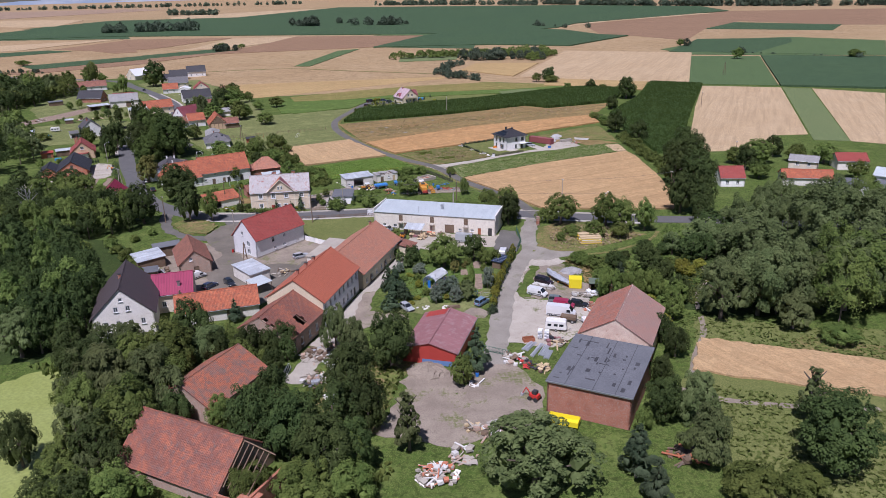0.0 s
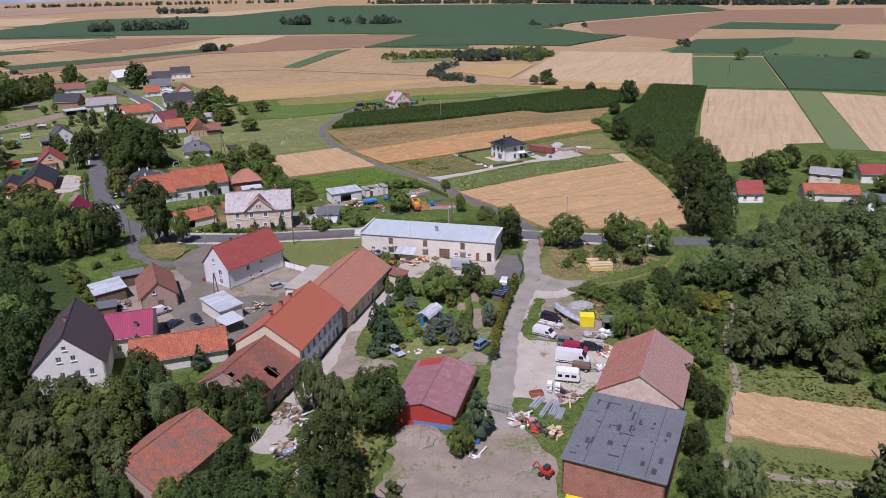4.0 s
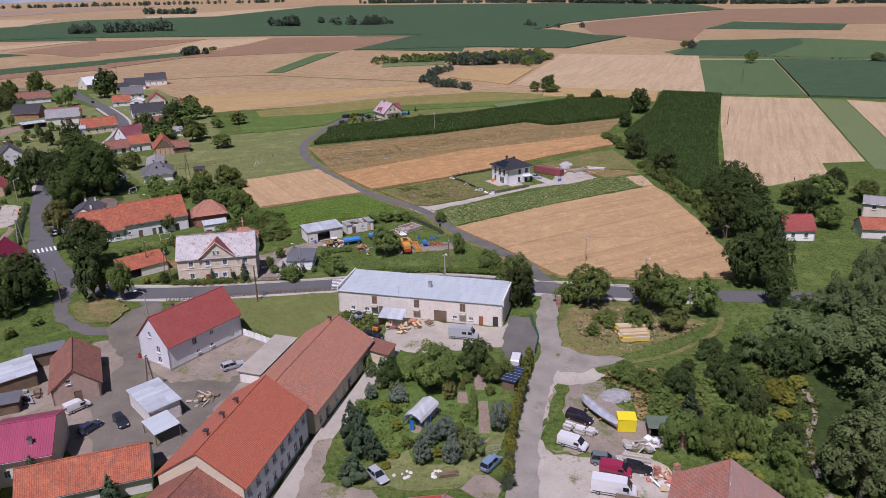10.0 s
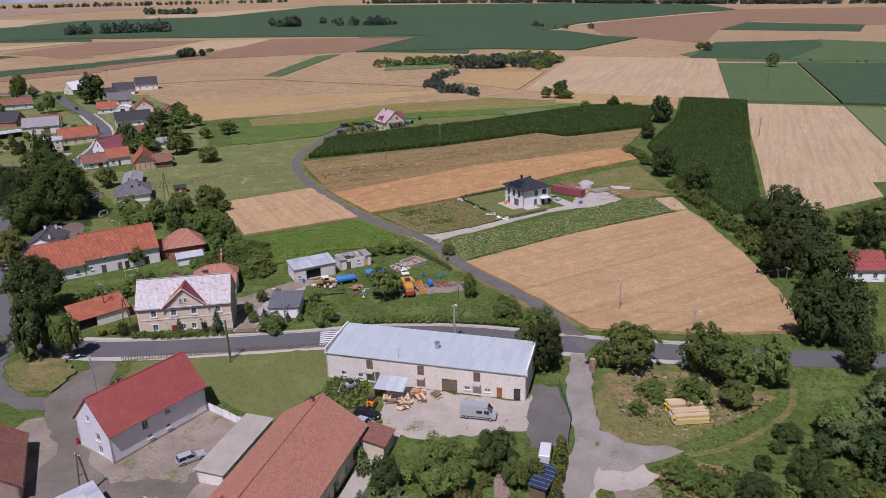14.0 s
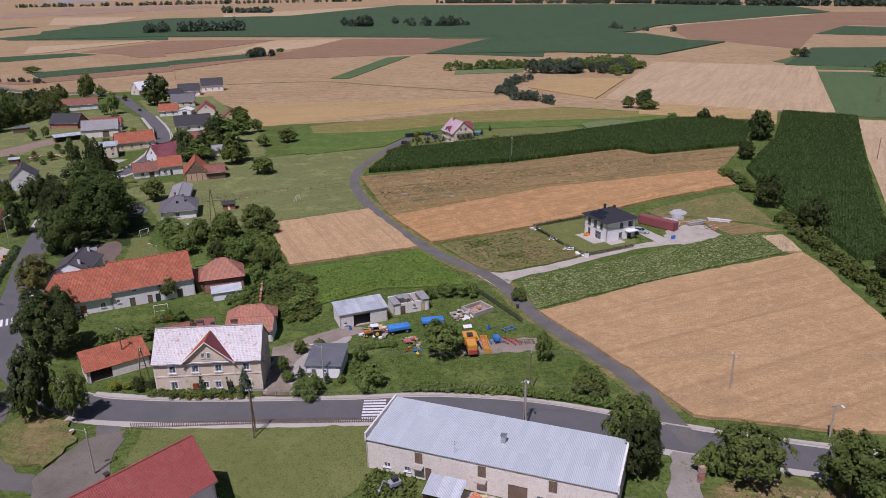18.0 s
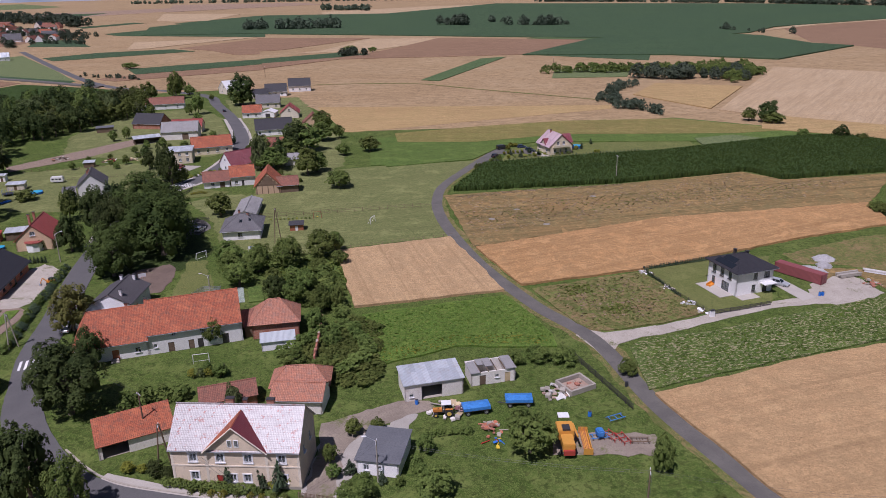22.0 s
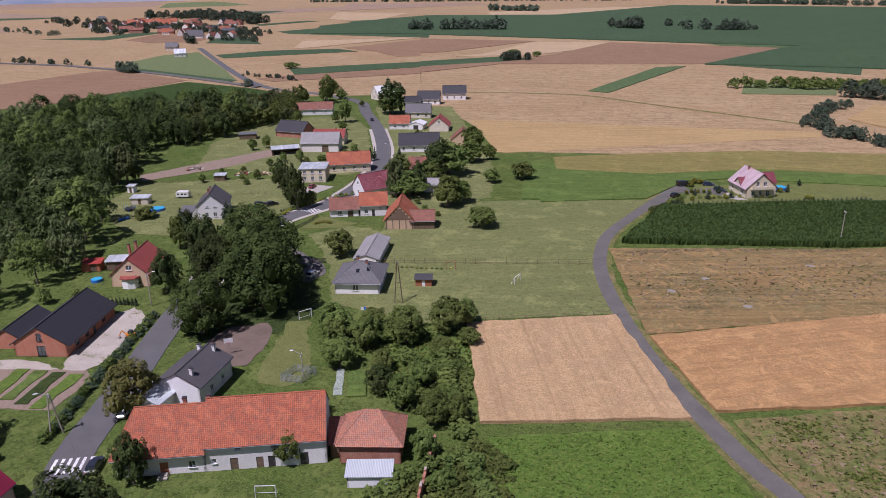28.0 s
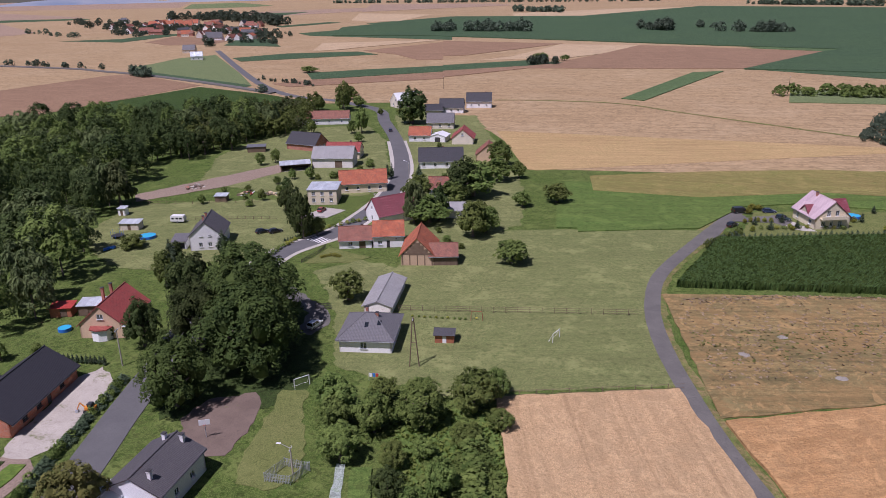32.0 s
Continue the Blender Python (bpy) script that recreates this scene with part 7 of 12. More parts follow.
tree("broad", -298.0, 633.7, 8, 6.7)
tree("broad", 81.5, 541.1, 5, 6.6)
tree("broad", 72.1, 548.3, 6, 4.2)
tree("broad", 126.0, 285.0, 9, 7.7)
tree("broad", 117.6, 286.0, 6, 4.5)
tree("broad", 142.5, 286.2, 7, 5.0)
tree("broad", 152.0, 282.7, 8, 5.4)
tree("broad", 152.9, 259.3, 6, 4.6)
tree("broad", 118.0, 262.6, 6, 4.6)
tree("broad", 141.2, 227.8, 7, 4.4)
# gardens of the upper village
tree("broad", -275.3, 592.0, 16.1, 5.7)
tree("broad", -229.0, 537.4, 11.7, 4.5)
tree("dark", -217.6, 570.4, 17.9, 9.6)
tree("dark", -297.7, 560.0, 8.2, 6.9)
tree("broad", -296.4, 577.9, 8.5, 5.4)
tree("broad", -292.8, 590.6, 8.6, 5.8)
tree("dark", -299.5, 522.3, 12.6, 7.5)
tree("dark", -285.9, 527.2, 10.4, 5.8)
tree("broad", -281.4, 536.2, 7.0, 3.9)
tree("broad", -253.3, 528.5, 6.6, 3.1)
tree("broad", -233.8, 535.6, 5.9, 3.0)
tree("broad", -232.2, 462.3, 5.0, 2.6)
tree("broad", -229.1, 468.3, 5.6, 2.6)
tree("broad", -205.2, 448.4, 3.8, 1.8)
tree("broad", -198.6, 451.0, 4.6, 2.4)
tree("dark", -195.7, 432.6, 4.8, 2.5)
tree("broad", -196.9, 419.7, 3.7, 1.9)
tree("broad", -213.5, 408.0, 3.3, 1.7)
tree("dark", -164.1, 395.6, 12.5, 3.5)
tree("dark", -181.5, 412.9, 7.1, 2.9)
tree("conifer", -170.5, 462.0, 6.9, 1.5)
tree("conifer", -169.9, 464.3, 6.5, 1.4)
tree("conifer", -160.9, 469.9, 5.5, 1.7)
tree("willow", -135.0, 417.1, 13.0, 4.0)
tree("dark", -129.4, 422.9, 10.2, 4.2)
tree("broad", -113.1, 412.8, 9.6, 5.4)
tree("dark", -132.9, 448.8, 13.5, 7.5)
tree("broad", -115.7, 425.0, 6.9, 3.7)
tree("broad", -219.0, 518.5, 4.3, 2.6)
tree("broad", -248.1, 588.1, 3.7, 2.2)
tree("conifer", -278.9, 614.8, 8.8, 2.2)
tree("shrub", -187.6, 477.2, 3.2, 2.2)
tree("shrub", -191.0, 456.0, 2.5, 2.4)
tree("willow", -237.2, 394.3, 14.4, 6.7)
tree("willow", -248.4, 391.4, 13.8, 6.4)
tree("shrub", -150.3, 521.4, 4.0, 5.3)
tree("broad", -124.5, 482.2, 5.9, 3.4)
tree("dark", -265.1, 482.2, 11.7, 5.7)
tree("dark", -270.4, 470.5, 10.9, 4.8)
tree("dark", -275.1, 460.7, 11.4, 5.0)
tree("broad", -281.5, 453.1, 10.2, 4.7)
tree("shrub", -200.0, 365.6, 3.7, 4.7)
tree("shrub", -164.7, 309.1, 3.1, 1.6)
tree("broad", -170.5, 304.9, 3.7, 1.9)
tree("dark", -157.8, 322.0, 3.1, 1.4)
tree("conifer", -172.3, 372.5, 7.3, 2.7)
tree("broad", -168.4, 347.5, 8.7, 3.6)
tree("dark", -176.2, 358.9, 6.7, 2.6)
tree("willow", -64.0, 253.2, 5, 2.2)
tree("dark", 116.5, 459, 12.5, 6.2)
tree("dark", 99, 421, 7.5, 4.3)
tree("dark", 85.8, 355, 9, 5.4)
tree("shrub", 83, 395, 3.2, 2.8)
tree("light", 85.5, 388, 2.8, 2.3)
tree("shrub", 84, 374, 2.4, 2.2)
tree("dark", 80, 545, 10, 6)
tree("shrub", 88, 507, 4, 3.2)
tree("dark", 104, 507, 5.5, 4.2)
tree("shrub", 111, 502, 3.4, 3.2)
tree("shrub", 120, 494, 3, 3.4)
tree("dark", -44.5, 127.5, 8, 3.6)
tree("broad", -39.5, 126.5, 6.5, 3.0)
tree("light", 61.0, 145.5, 13, 6.4)
tree("light", 69.5, 146.5, 15, 7.2)
tree("light", 79.0, 146.0, 14, 7.0)
tree("light", 89.5, 148.0, 15, 7.4)
tree("light", 99.5, 150.0, 14, 7.0)
tree("willow", 74.0, 139.5, 8, 4.6)
tree("broad", 53.0, 152.0, 6, 3.0)
tree("broad", 50.5, 145.5, 5, 2.6)
tree("dark", 70.5, 153, 8, 4.0)
tree("light", 75, 162, 10, 5.2)
tree("dark", 54.5, 154.5, 6.5, 3.2)

wood("dark", [(-138, 192), (-108, 190), (-95, 178), (-80, 160), (-78, 143), (-84, 134), (-100, 138), (-128, 160)], 12, 7.5, 1, 5200, 0.044, ["dark", "dark", "dark", "broad"])
wood("light", [(-77, 132), (-68, 134), (-52, 126), (-48, 116), (-45, 106), (-52, 103), (-65, 107), (-71, 120)], 8, 5.5, 3, 5200, 0.042, ["light", "dark", "willow", "dark", "broad"])
wood("dark", [(-63, 103), (-52, 100), (-51, 94), (-50, 84), (-56, 80), (-59, 88)], 7, 5, 4, 5200, 0.042, ["dark", "dark", "broad", "light"])
wood("dark", [(-30, 106), (-18, 108), (-12, 94), (-17, 90), (-24, 97)], 8, 5.5, 5, 5200, 0.042, ["dark", "broad", "dark", "willow"])
wood("light", [(68, 150), (76, 172), (84, 196), (98, 211), (150, 214), (150, 150), (122, 140), (97, 141), (78, 140), (70, 144)], 16, 12, 7, 13000, 0.027, ["light", "light", "broad", "light"], 0.76)
wood("broad", [(60, 185), (66, 193), (80, 198), (84, 190), (76, 180), (66, 180)], 7, 6.0, 11, 4600, 0.05, ["dark", "dark", "broad", "light"])
wood("dark", [(-126, 236), (-104, 234), (-97, 216), (-112, 206), (-128, 214)], 10, 6.5, 12, 4200, 0.05, ["dark", "dark", "broad"])
wood("dark", [(-178, 232), (-142, 262), (-125, 254), (-124, 232), (-140, 205), (-182, 214)], 9, 7, 21, 3000, 0.058, ["dark", "dark", "broad"])
wood("dark", [(-388, 454), (-368, 487), (-346, 504), (-312, 546), (-273, 522), (-266, 487), (-270, 427), (-240, 394), (-232, 368), (-206, 358), (-178, 316), (-187, 290), (-260, 340)], 15, 11.5, 13, 4600, 0.044, ["dark", "dark", "broad", "light", "willow", "dark", "broad"], 0.72)
wood("broad", [(-318, 537), (-290, 585), (-262, 530), (-275, 470), (-300, 480)], 9, 7, 15, 1800, 0.075)
wood("shrub", [(-48, 740), (2, 764), (107, 777), (117, 743), (87, 690), (80, 740), (10, 745), (-20, 742)], 6.5, 7.5, 16, 1000, 0.115)


# far trees swap every leaf kind for the haze-tinted one
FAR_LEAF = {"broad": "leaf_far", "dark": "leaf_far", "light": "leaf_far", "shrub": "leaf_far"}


def tree_line(points, size, count, seed, label="distant row of dark trees between the fields", mix=("broad", "dark", "light"), wide=0.5):
    """Trees too far away to count, along a line; size is the usual height."""
    rnd = random.Random(seed)
    spots = []
    for k in range(count):
        t = rnd.random() * (len(points) - 1)
        i = min(int(t), len(points) - 2)
        p = Vector(points[i]).lerp(Vector(points[i + 1]), t - i)
        h_ = 0.62 * size * rnd.choice((0.5, 0.8, 1.0, 1.15)) * rnd.uniform(0.85, 1.15)
        spots.append((p.x + rnd.uniform(-1, 1) * size * wide, p.y + rnd.uniform(-1, 1) * size * wide, h_, h_ * rnd.uniform(0.4, 0.65)))
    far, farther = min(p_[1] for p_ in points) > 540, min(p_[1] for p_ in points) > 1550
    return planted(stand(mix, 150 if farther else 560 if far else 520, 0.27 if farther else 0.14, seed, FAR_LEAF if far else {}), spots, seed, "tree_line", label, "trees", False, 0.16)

# ---- distance ----
tree_line([(-564, 1292), (-490, 1300), (-416, 1316)], 27, 40, 2, wide=0.25)
tree_line([(-262, 1383), (-224, 1368)], 26, 9, 3, wide=0.2)
tree_line([(-146, 1356), (-95, 1350), (-40, 1359)], 26, 16, 4, wide=0.2)
tree_line([(-190, 1440), (-160, 1440)], 18, 5, 19, wide=0.2)
tree_line([(-730, 2110), (-640, 2060), (-564, 2014)], 26, 26, 5)
tree_line([(330, 2330), (572, 2000), (898, 1760), (1500, 1650)], 30, 300, 6, "dark forest edge along the horizon")
tree_line([(-200, 2600), (17, 2480), (296, 2280)], 24, 150, 20, "dark forest edge along the horizon")
tree_line([(140, 1260), (190, 1180), (235, 1150)], 15, 9, 7, wide=0.3)
tree_line([(-1900, 3000), (-520, 3000)], 22, 170, 8)
tree_line([(20, 716), (69, 717), (103, 711)], 17, 30, 9, wide=0.35)
tree_line([(-262, 868), (-231, 886)], 15, 7, 10, wide=0.2)
tree_line([(267, 810), (268, 811)], 12, 2, 21, wide=0.1)
tree_line([(286, 709), (287, 709)], 14, 2, 22, wide=0.15)
tree_line([(362, 655), (372, 656)], 9, 4, 23, wide=0.2)
tree_line([(265, 745), (330, 700), (390, 660)], 3, 30, 24, "low hedge between far fields", ("shrub",), 0.4)
tree_line([(-566, 690), (-535, 684)], 15, 7, 26, wide=0.2)
tree_line([(-770, 716), (-628, 722)], 9, 13, 27, wide=0.25)
tree_line([(-730, 725), (-700, 712)], 15, 3, 28, wide=0.15)
tree_line([(-376, 641), (-377, 642)], 11, 2, 29, wide=0.1)
tree_line([(-728, 968), (-730, 970)], 15, 3, 30, wide=0.15)
tree_line([(-425, 700), (-350, 680)], 6, 18, 31, mix=("shrub", "broad"), wide=0.4)
tree_line([(-1300, 1120), (-1050, 1040)], 15, 12, 32)
ribbon("road", [(-366, 640), (-446, 667), (-541, 693), (-619, 706), (-677, 712), (-900, 700)], 5.5, M["old_asphalt"], 0.9, "pale country road between the fields", thick=0.9)
ribbon("track", [(-230, 650), (-208, 663), (-169, 673), (-130, 674), (-91, 654), (-46, 632), (20, 600)], 2.6, M["rough"], 0.12, "dark farm track across the stubble", "track")
tree_line([(18, 677), (6, 643), (-1, 606), (15, 579), (33, 560)], 9, 56, 36, "low hedge curving between the stubble fields", ("shrub", "broad", "shrub"), 0.5)
# the next village, far off
rnd = random.Random(77)
for k in range(54):
    u, v = rnd.random(), rnd.random() ** 1.2
    x, y = (-960 + 250 * u) * (1 - v) + (-1470 + 400 * u) * v, 1060 * (1 - v) + 1490 * v + rnd.uniform(-12, 12)
    if k % 9 == 0:
        x, y = -1330 + rnd.uniform(-130, 160), 1330 + rnd.uniform(-110, 120)
    house("distant village house with a red roof", (x, y), rnd.choice((20, 110)) + rnd.uniform(-20, 20), rnd.uniform(13, 26), rnd.uniform(8, 11), rnd.uniform(3.5, 5.5), rnd.uniform(8, 11.5), rnd.choice(("plaster_white", "plaster_old", "brick")), rnd.choice(("tile_old", "tile_brown", "tile_old", "tile_farm", "slate_dark")), gutter=False, group="houses of the next village",
          windows=[("f", u_, 1.0, 1.2, 1.3) for u_ in (2.5, 5.5, 8.5)])
house("lone white house with a dark roof", (-609, 822), 40, 12, 10, 4, 8, "plaster_white", "sheet_zinc", gutter=False, windows=[("f", 3, 1, 1.2, 1.3), ("f", 8, 1, 1.2, 1.3)])
house("grey house under construction behind the lone white house", (-680, 885), 30, 14, 10, 4, 9, "plaster_grey", "slate_grey", gutter=False, windows=[("f", 3, 1, 1.2, 1.3), ("f", 8, 1, 1.2, 1.3)])
tree_line([(-1000, 1110), (-1150, 1250), (-1000, 1280), (-820, 1170), (-740, 1090)], 15, 250, 33, "dark trees among the houses of the next village", wide=2.5)
tree_line([(-1480, 1640), (-1300, 1600), (-1120, 1540), (-960, 1400)], 34, 70, 34, "tall dark trees behind the next village", wide=0.8)
tree_line([(-770, 1010), (-700, 1040), (-660, 1030)], 15, 16, 38, "dark trees at the near edge of the next village", wide=0.6)
tree_line([(-1500, 1420), (-1300, 1300), (-1150, 1250)], 22, 34, 35, "dark trees among the houses of the next village", wide=2.0)
tree_line([(85.9, 344), (86, 330), (86.5, 318), (87, 306), (88, 295), (89, 284), (87.5, 272)], 5.5, 84, 37, "low bushes along the ditch beside the maize", ("shrub", "broad", "shrub"), 0.5)

# ---- yards, paths, gardens ----
KEEP_OFF = []


def yard(material, label, *points, z=0.015, name="yard", rough=0.5):
    layer[0] += 1
    if material in ("gravel", "dirt", "concrete", "old_asphalt", "yard_tarmac", "yard_concrete", "paver"):
        KEEP_OFF.append(points)
    rnd = random.Random(layer[0])
    edge = []
    for i in range(len(points)):
        a, b = Vector(points[i]), Vector(points[(i + 1) % len(points)])
        n = max(1, int((b - a).length / 1.5))
        for k in range(n):
            p = a.lerp(b, k / n)
            edge.append((p.x + (rnd.uniform(-rough, rough) if k else 0), p.y + (rnd.uniform(-rough, rough) if k else 0)))
    bm = bmesh.new()
    add_prism(bm, edge, -0.05, z + 0.002 * (layer[0] % 9))
    bm.normal_update()
    bmesh.ops.triangulate(bm, faces=[f for f in bm.faces if len(f.verts) > 4])
    return tagged(part(name, bm, M[material]), label, name, kind="structure")


def scatter(label, polys, density, size, tall, material, seed, name="weeds", flat=False, base=None):
    """Tufts of leaves too many to count, as one thing."""
    g = np.random.default_rng(seed)
    spots = []
    for poly in polys:
        xs, ys = np.array([p[0] for p in poly]), np.array([p[1] for p in poly])
        n = int((xs.max() - xs.min()) * (ys.max() - ys.min()) * density)
        p = np.stack([g.uniform(xs.min(), xs.max(), n), g.uniform(ys.min(), ys.max(), n)], 1)
        hit = np.zeros(n, bool)
        for (x0, y0), (x1, y1) in zip(poly, list(poly[1:]) + [poly[0]]):
            cond = (y0 > p[:, 1]) != (y1 > p[:, 1])
            hit ^= cond & (p[:, 0] < (x1 - x0) * (p[:, 1] - y0) / (y1 - y0 + 1e-9) + x0)
        for off in KEEP_OFF:
            bare = np.zeros(n, bool)
            for (x0, y0), (x1, y1) in zip(off, list(off[1:]) + [off[0]]):
                cond = (y0 > p[:, 1]) != (y1 > p[:, 1])
                bare ^= cond & (p[:, 0] < (x1 - x0) * (p[:, 1] - y0) / (y1 - y0 + 1e-9) + x0)
            hit &= ~bare
        for way in (LANE, SIDE, MAIN[:12], [(-17, 150), (-15.5, 168), (-9.5, 189)]):
            for (x0, y0), (x1, y1) in zip(way, way[1:]):
                q, d = p - (x0, y0), np.array((x1 - x0, y1 - y0))
                u = np.clip(q @ d / (d @ d), 0, 1)
                hit &= np.linalg.norm(q - u[:, None] * d, axis=1) > 3.2
        spots.append(p[hit])
    p = np.concatenate(spots)
    n = len(p)
    verts = []
    for k in range(2):
        a = g.uniform(0, math.tau, n)
        w = size * g.uniform(0.5, 1.4, n)
        h_ = tall * g.uniform(0.5, 1.3, n)
        lean = g.uniform(-0.5, 0.5, (n, 2)) * w[:, None]
        dx, dy = np.cos(a) * w, np.sin(a) * w
        z0 = np.full(n, -0.05) if not flat else h_ * 0.4
        if base is not None:
            z0, h_ = np.full(n, base), base + h_
        v = np.stack([np.stack([p[:, 0] - dx, p[:, 1] - dy, z0], 1), np.stack([p[:, 0] + dx, p[:, 1] + dy, z0], 1),
                      np.stack([p[:, 0] + dx * 0.7 + lean[:, 0], p[:, 1] + dy * 0.7 + lean[:, 1], h_], 1), np.stack([p[:, 0] - dx * 0.7 + lean[:, 0] + dy, p[:, 1] - dy * 0.7 + lean[:, 1] - dx, h_ * 0.8], 1)], 1)
        verts.append(v.reshape(-1, 3))
    ob = link_mesh(name, quick_mesh(name, np.concatenate(verts), np.arange(8 * n).reshape(-1, 4)), M[material])
    return tagged(ob, label, "plants", kind="stuff")


yard("gravel", "pale crushed-stone yard full of parked vehicles", (13, 136), (22, 133.5), (30, 141), (36, 149), (36, 154), (31, 158), (24, 157), (19, 158), (17, 163), (19, 168), (23, 171), (33, 182), (30, 186), (22, 188), (18, 176), (14, 160), (11, 146))
yard("dirt", "dusty yard of packed earth and ash", (-12, 104), (0, 100), (12, 104), (17, 108), (18, 118), (13, 128), (7, 130), (5, 122), (2, 116), (-6, 121), (-10, 112))
yard("dirt", "bare earth behind the red hall", (-9, 121), (-5, 127), (4, 124), (3, 117), (-4, 113))
yard("yard_tarmac", "worn tarmac farmyard between the houses", (-60, 173), (-64, 180), (-62, 192), (-72, 208), (-70, 219), (-64, 222), (-60, 205), (-56, 190), (-50, 184), (-46, 186), (-39, 200), (-33, 195), (-36, 184), (-40, 172), (-36, 166), (-44, 160), (-56, 163), (-59, 168))
yard("old_asphalt", "narrow tarmac loop round the green island", (-95, 238), (-92, 226), (-86, 214), (-76, 206), (-70, 205), (-64, 212), (-64, 220), (-66, 226), (-70, 226), (-68, 217), (-70, 209), (-76, 210), (-84, 217), (-88, 226), (-90, 237))
yard("rough", "earth bank of the green island", (-86, 221), (-79, 212), (-72, 211), (-71, 219), (-75, 224), (-84, 225), z=0.35, rough=0.8)
yard("dirt", "trodden earth yard behind the pale house", (-50.7, 188.7), (-48.9, 192), (-45.4, 196.7), (-41.7, 201), (-39, 202.8), (-33.7, 197.2), (-36, 191.2), (-38.5, 184.1), (-49.3, 184.9), z=0.05, rough=0.9)
yard("yard_concrete", "stained concrete yard before the white building", (-10, 210.2), (0, 207.6), (14.6, 203.5), (17, 206), (16.5, 195), (7, 194), (-3, 193), (-10, 195.5))
yard("old_asphalt", "patched tarmac pad beside the white building", (17.5, 209), (22, 208), (22.3, 197), (20.5, 190), (14.5, 190), (15, 198))
yard("dirt", "tarmac court behind the tenement", (-22, 143), (-20.5, 150), (-19.2, 164), (-16.8, 164.5), (-17.3, 153), (-9.5, 151), (-8, 148.5), (-13, 147), (-19, 143))
yard("concrete", "cracked concrete strip along the ruined barn", (-31.5, 122), (-27.5, 121), (-23.2, 134), (-21.5, 143), (-25, 144), (-28, 133))
yard("paver", "concrete drive beside the beige tenement", (-44, 234.4), (-45, 241), (-46.5, 251), (-43, 252), (-36, 254), (-35, 259), (-32, 258), (-33, 252), (-38.2, 250), (-37.8, 242), (-38.6, 234.4))
yard("lawn", "mown lawn beside the white building", (-61, 222), (-21, 225.5), (-18.5, 219.5), (-21.5, 209), (-29, 199), (-39, 206.5), (-43, 211), (-60, 213))
yard("gravel", "gravel parking and stores by the villa", (48.7, 329.7), (58.8, 338), (63.5, 326), (60, 322.5), (51, 317.2), (44, 318))
yard("paver", "grey paved drive beside the villa", (38.8, 328.8), (42.2, 331), (47.5, 321), (44, 318.4), z=0.05, rough=0.02)
yard("gravel", "pale gravel yard of the unfinished house", (-139, 283), (-142.5, 288), (-144, 292), (-150, 306), (-149, 311.5), (-142, 308.5), (-136.6, 297), (-134, 288), (-135.5, 281), (-150, 276), (-162, 272), (-165, 278), (-147, 284))
yard("play_earth", "earth play yard under the oaks, shade painted in", (-121, 311), (-114.7, 316.5), (-111.4, 314), (-107.4, 305.5), (-106.6, 299), (-110.3, 297), (-115, 298), (-121, 304))
yard("paver", "paved parking of the white gabled house", (-171.9, 378.3), (-181.6, 391.2), (-174.9, 396.5), (-171, 397.7), (-167.6, 391.8), (-165.8, 387.6), (-161.7, 385.1), (-157.5, 384), (-158, 380), (-161.8, 380.7), rough=0.15)
yard("old_asphalt", "tarmac forecourt of the cream house", (-45.6, 463.2), (-43.4, 467.5), (-41.8, 462.5), (-33.2, 468.8), (-28.5, 463.6), (-30.9, 457.5), (-33.8, 460.3), (-41.3, 458.2), (-45.1, 457), z=0.07)
yard("paver", "pale paved path round the cream house", (-28.5, 463.6), (-25.2, 459.7), (-22, 456.5), (-25.6, 455.4), (-28.2, 456.3), (-30.9, 457.3), z=0.09, rough=0.1)
yard("lawn", "garden lawn of the cream house", (-42, 441.5), (-22, 451), (-4, 459.5), (20, 470), (40, 480), (36, 500), (-2, 486), (-40, 470))
yard("old_asphalt", "tarmac drive to the bungalow", (-150, 366), (-123, 352), (-119, 347), (-119, 340), (-123, 340), (-126, 349), (-150, 361))
yard("plough", "bare soil vegetable beds", (6, 162), (10.5, 162), (10.5, 175), (7, 176))
yard("plough", "dug soil of the vegetable plot beside the street", (-152, 278.5), (-146, 281), (-134.4, 285.2), (-131, 283.5), (-128.5, 272.5), (-139, 268.5), (-151, 269), z=0.03, rough=0.2)
for k, (kind, word) in enumerate((("potato", "dark leafy vegetable bed"), ("bean", "lush green vegetable bed"), ("undergrowth", "bed of bluish cabbages"), ("potato", "narrow bed of low greens"))):
    x = -146.5 + 3.9 * k
    yard(kind, word, (x - 1.3, 280.2 + 0.9 * k), (x + 1.2, 281.2 + 0.9 * k), (x + 4.6, 272.0), (x + 2.2, 271.0), z=0.16, rough=0.3)
yard("meadow", "rough grass of the kitchen garden by the farmhouse", (-92, 303), (-82, 308), (-74, 305), (-71, 296), (-78, 291), (-88, 294), z=0.03)
yard("bean", "bed of lush potato plants behind the farmhouse", (-81.8, 296.2), (-78.8, 297.8), (-83.2, 305.8), (-86.2, 304.4), z=0.4, rough=0.15)
yard("leek", "bed of pale silvery leeks behind the farmhouse", (-84.6, 296.0), (-83.2, 296.8), (-87.6, 305.0), (-89.0, 304.6), z=0.12, rough=0.15)
yard("rough", "dry grass bank beside the track", (26.5, 195), (29, 210), (37, 217), (52, 213), (60, 202), (50, 196), (36, 188), (30, 189))
yard("fallow", "scrubby bank of weeds behind the parked vehicles", (32, 182), (38, 186), (46, 182), (50, 170), (44, 160), (38, 162), (35, 168), (36, 176))
yard("wheat_square", "narrow strip of flattened ripe grain", (53.3, 135.7), (95, 121.5), (88, 108), (47.3, 122.8), z=0.4)
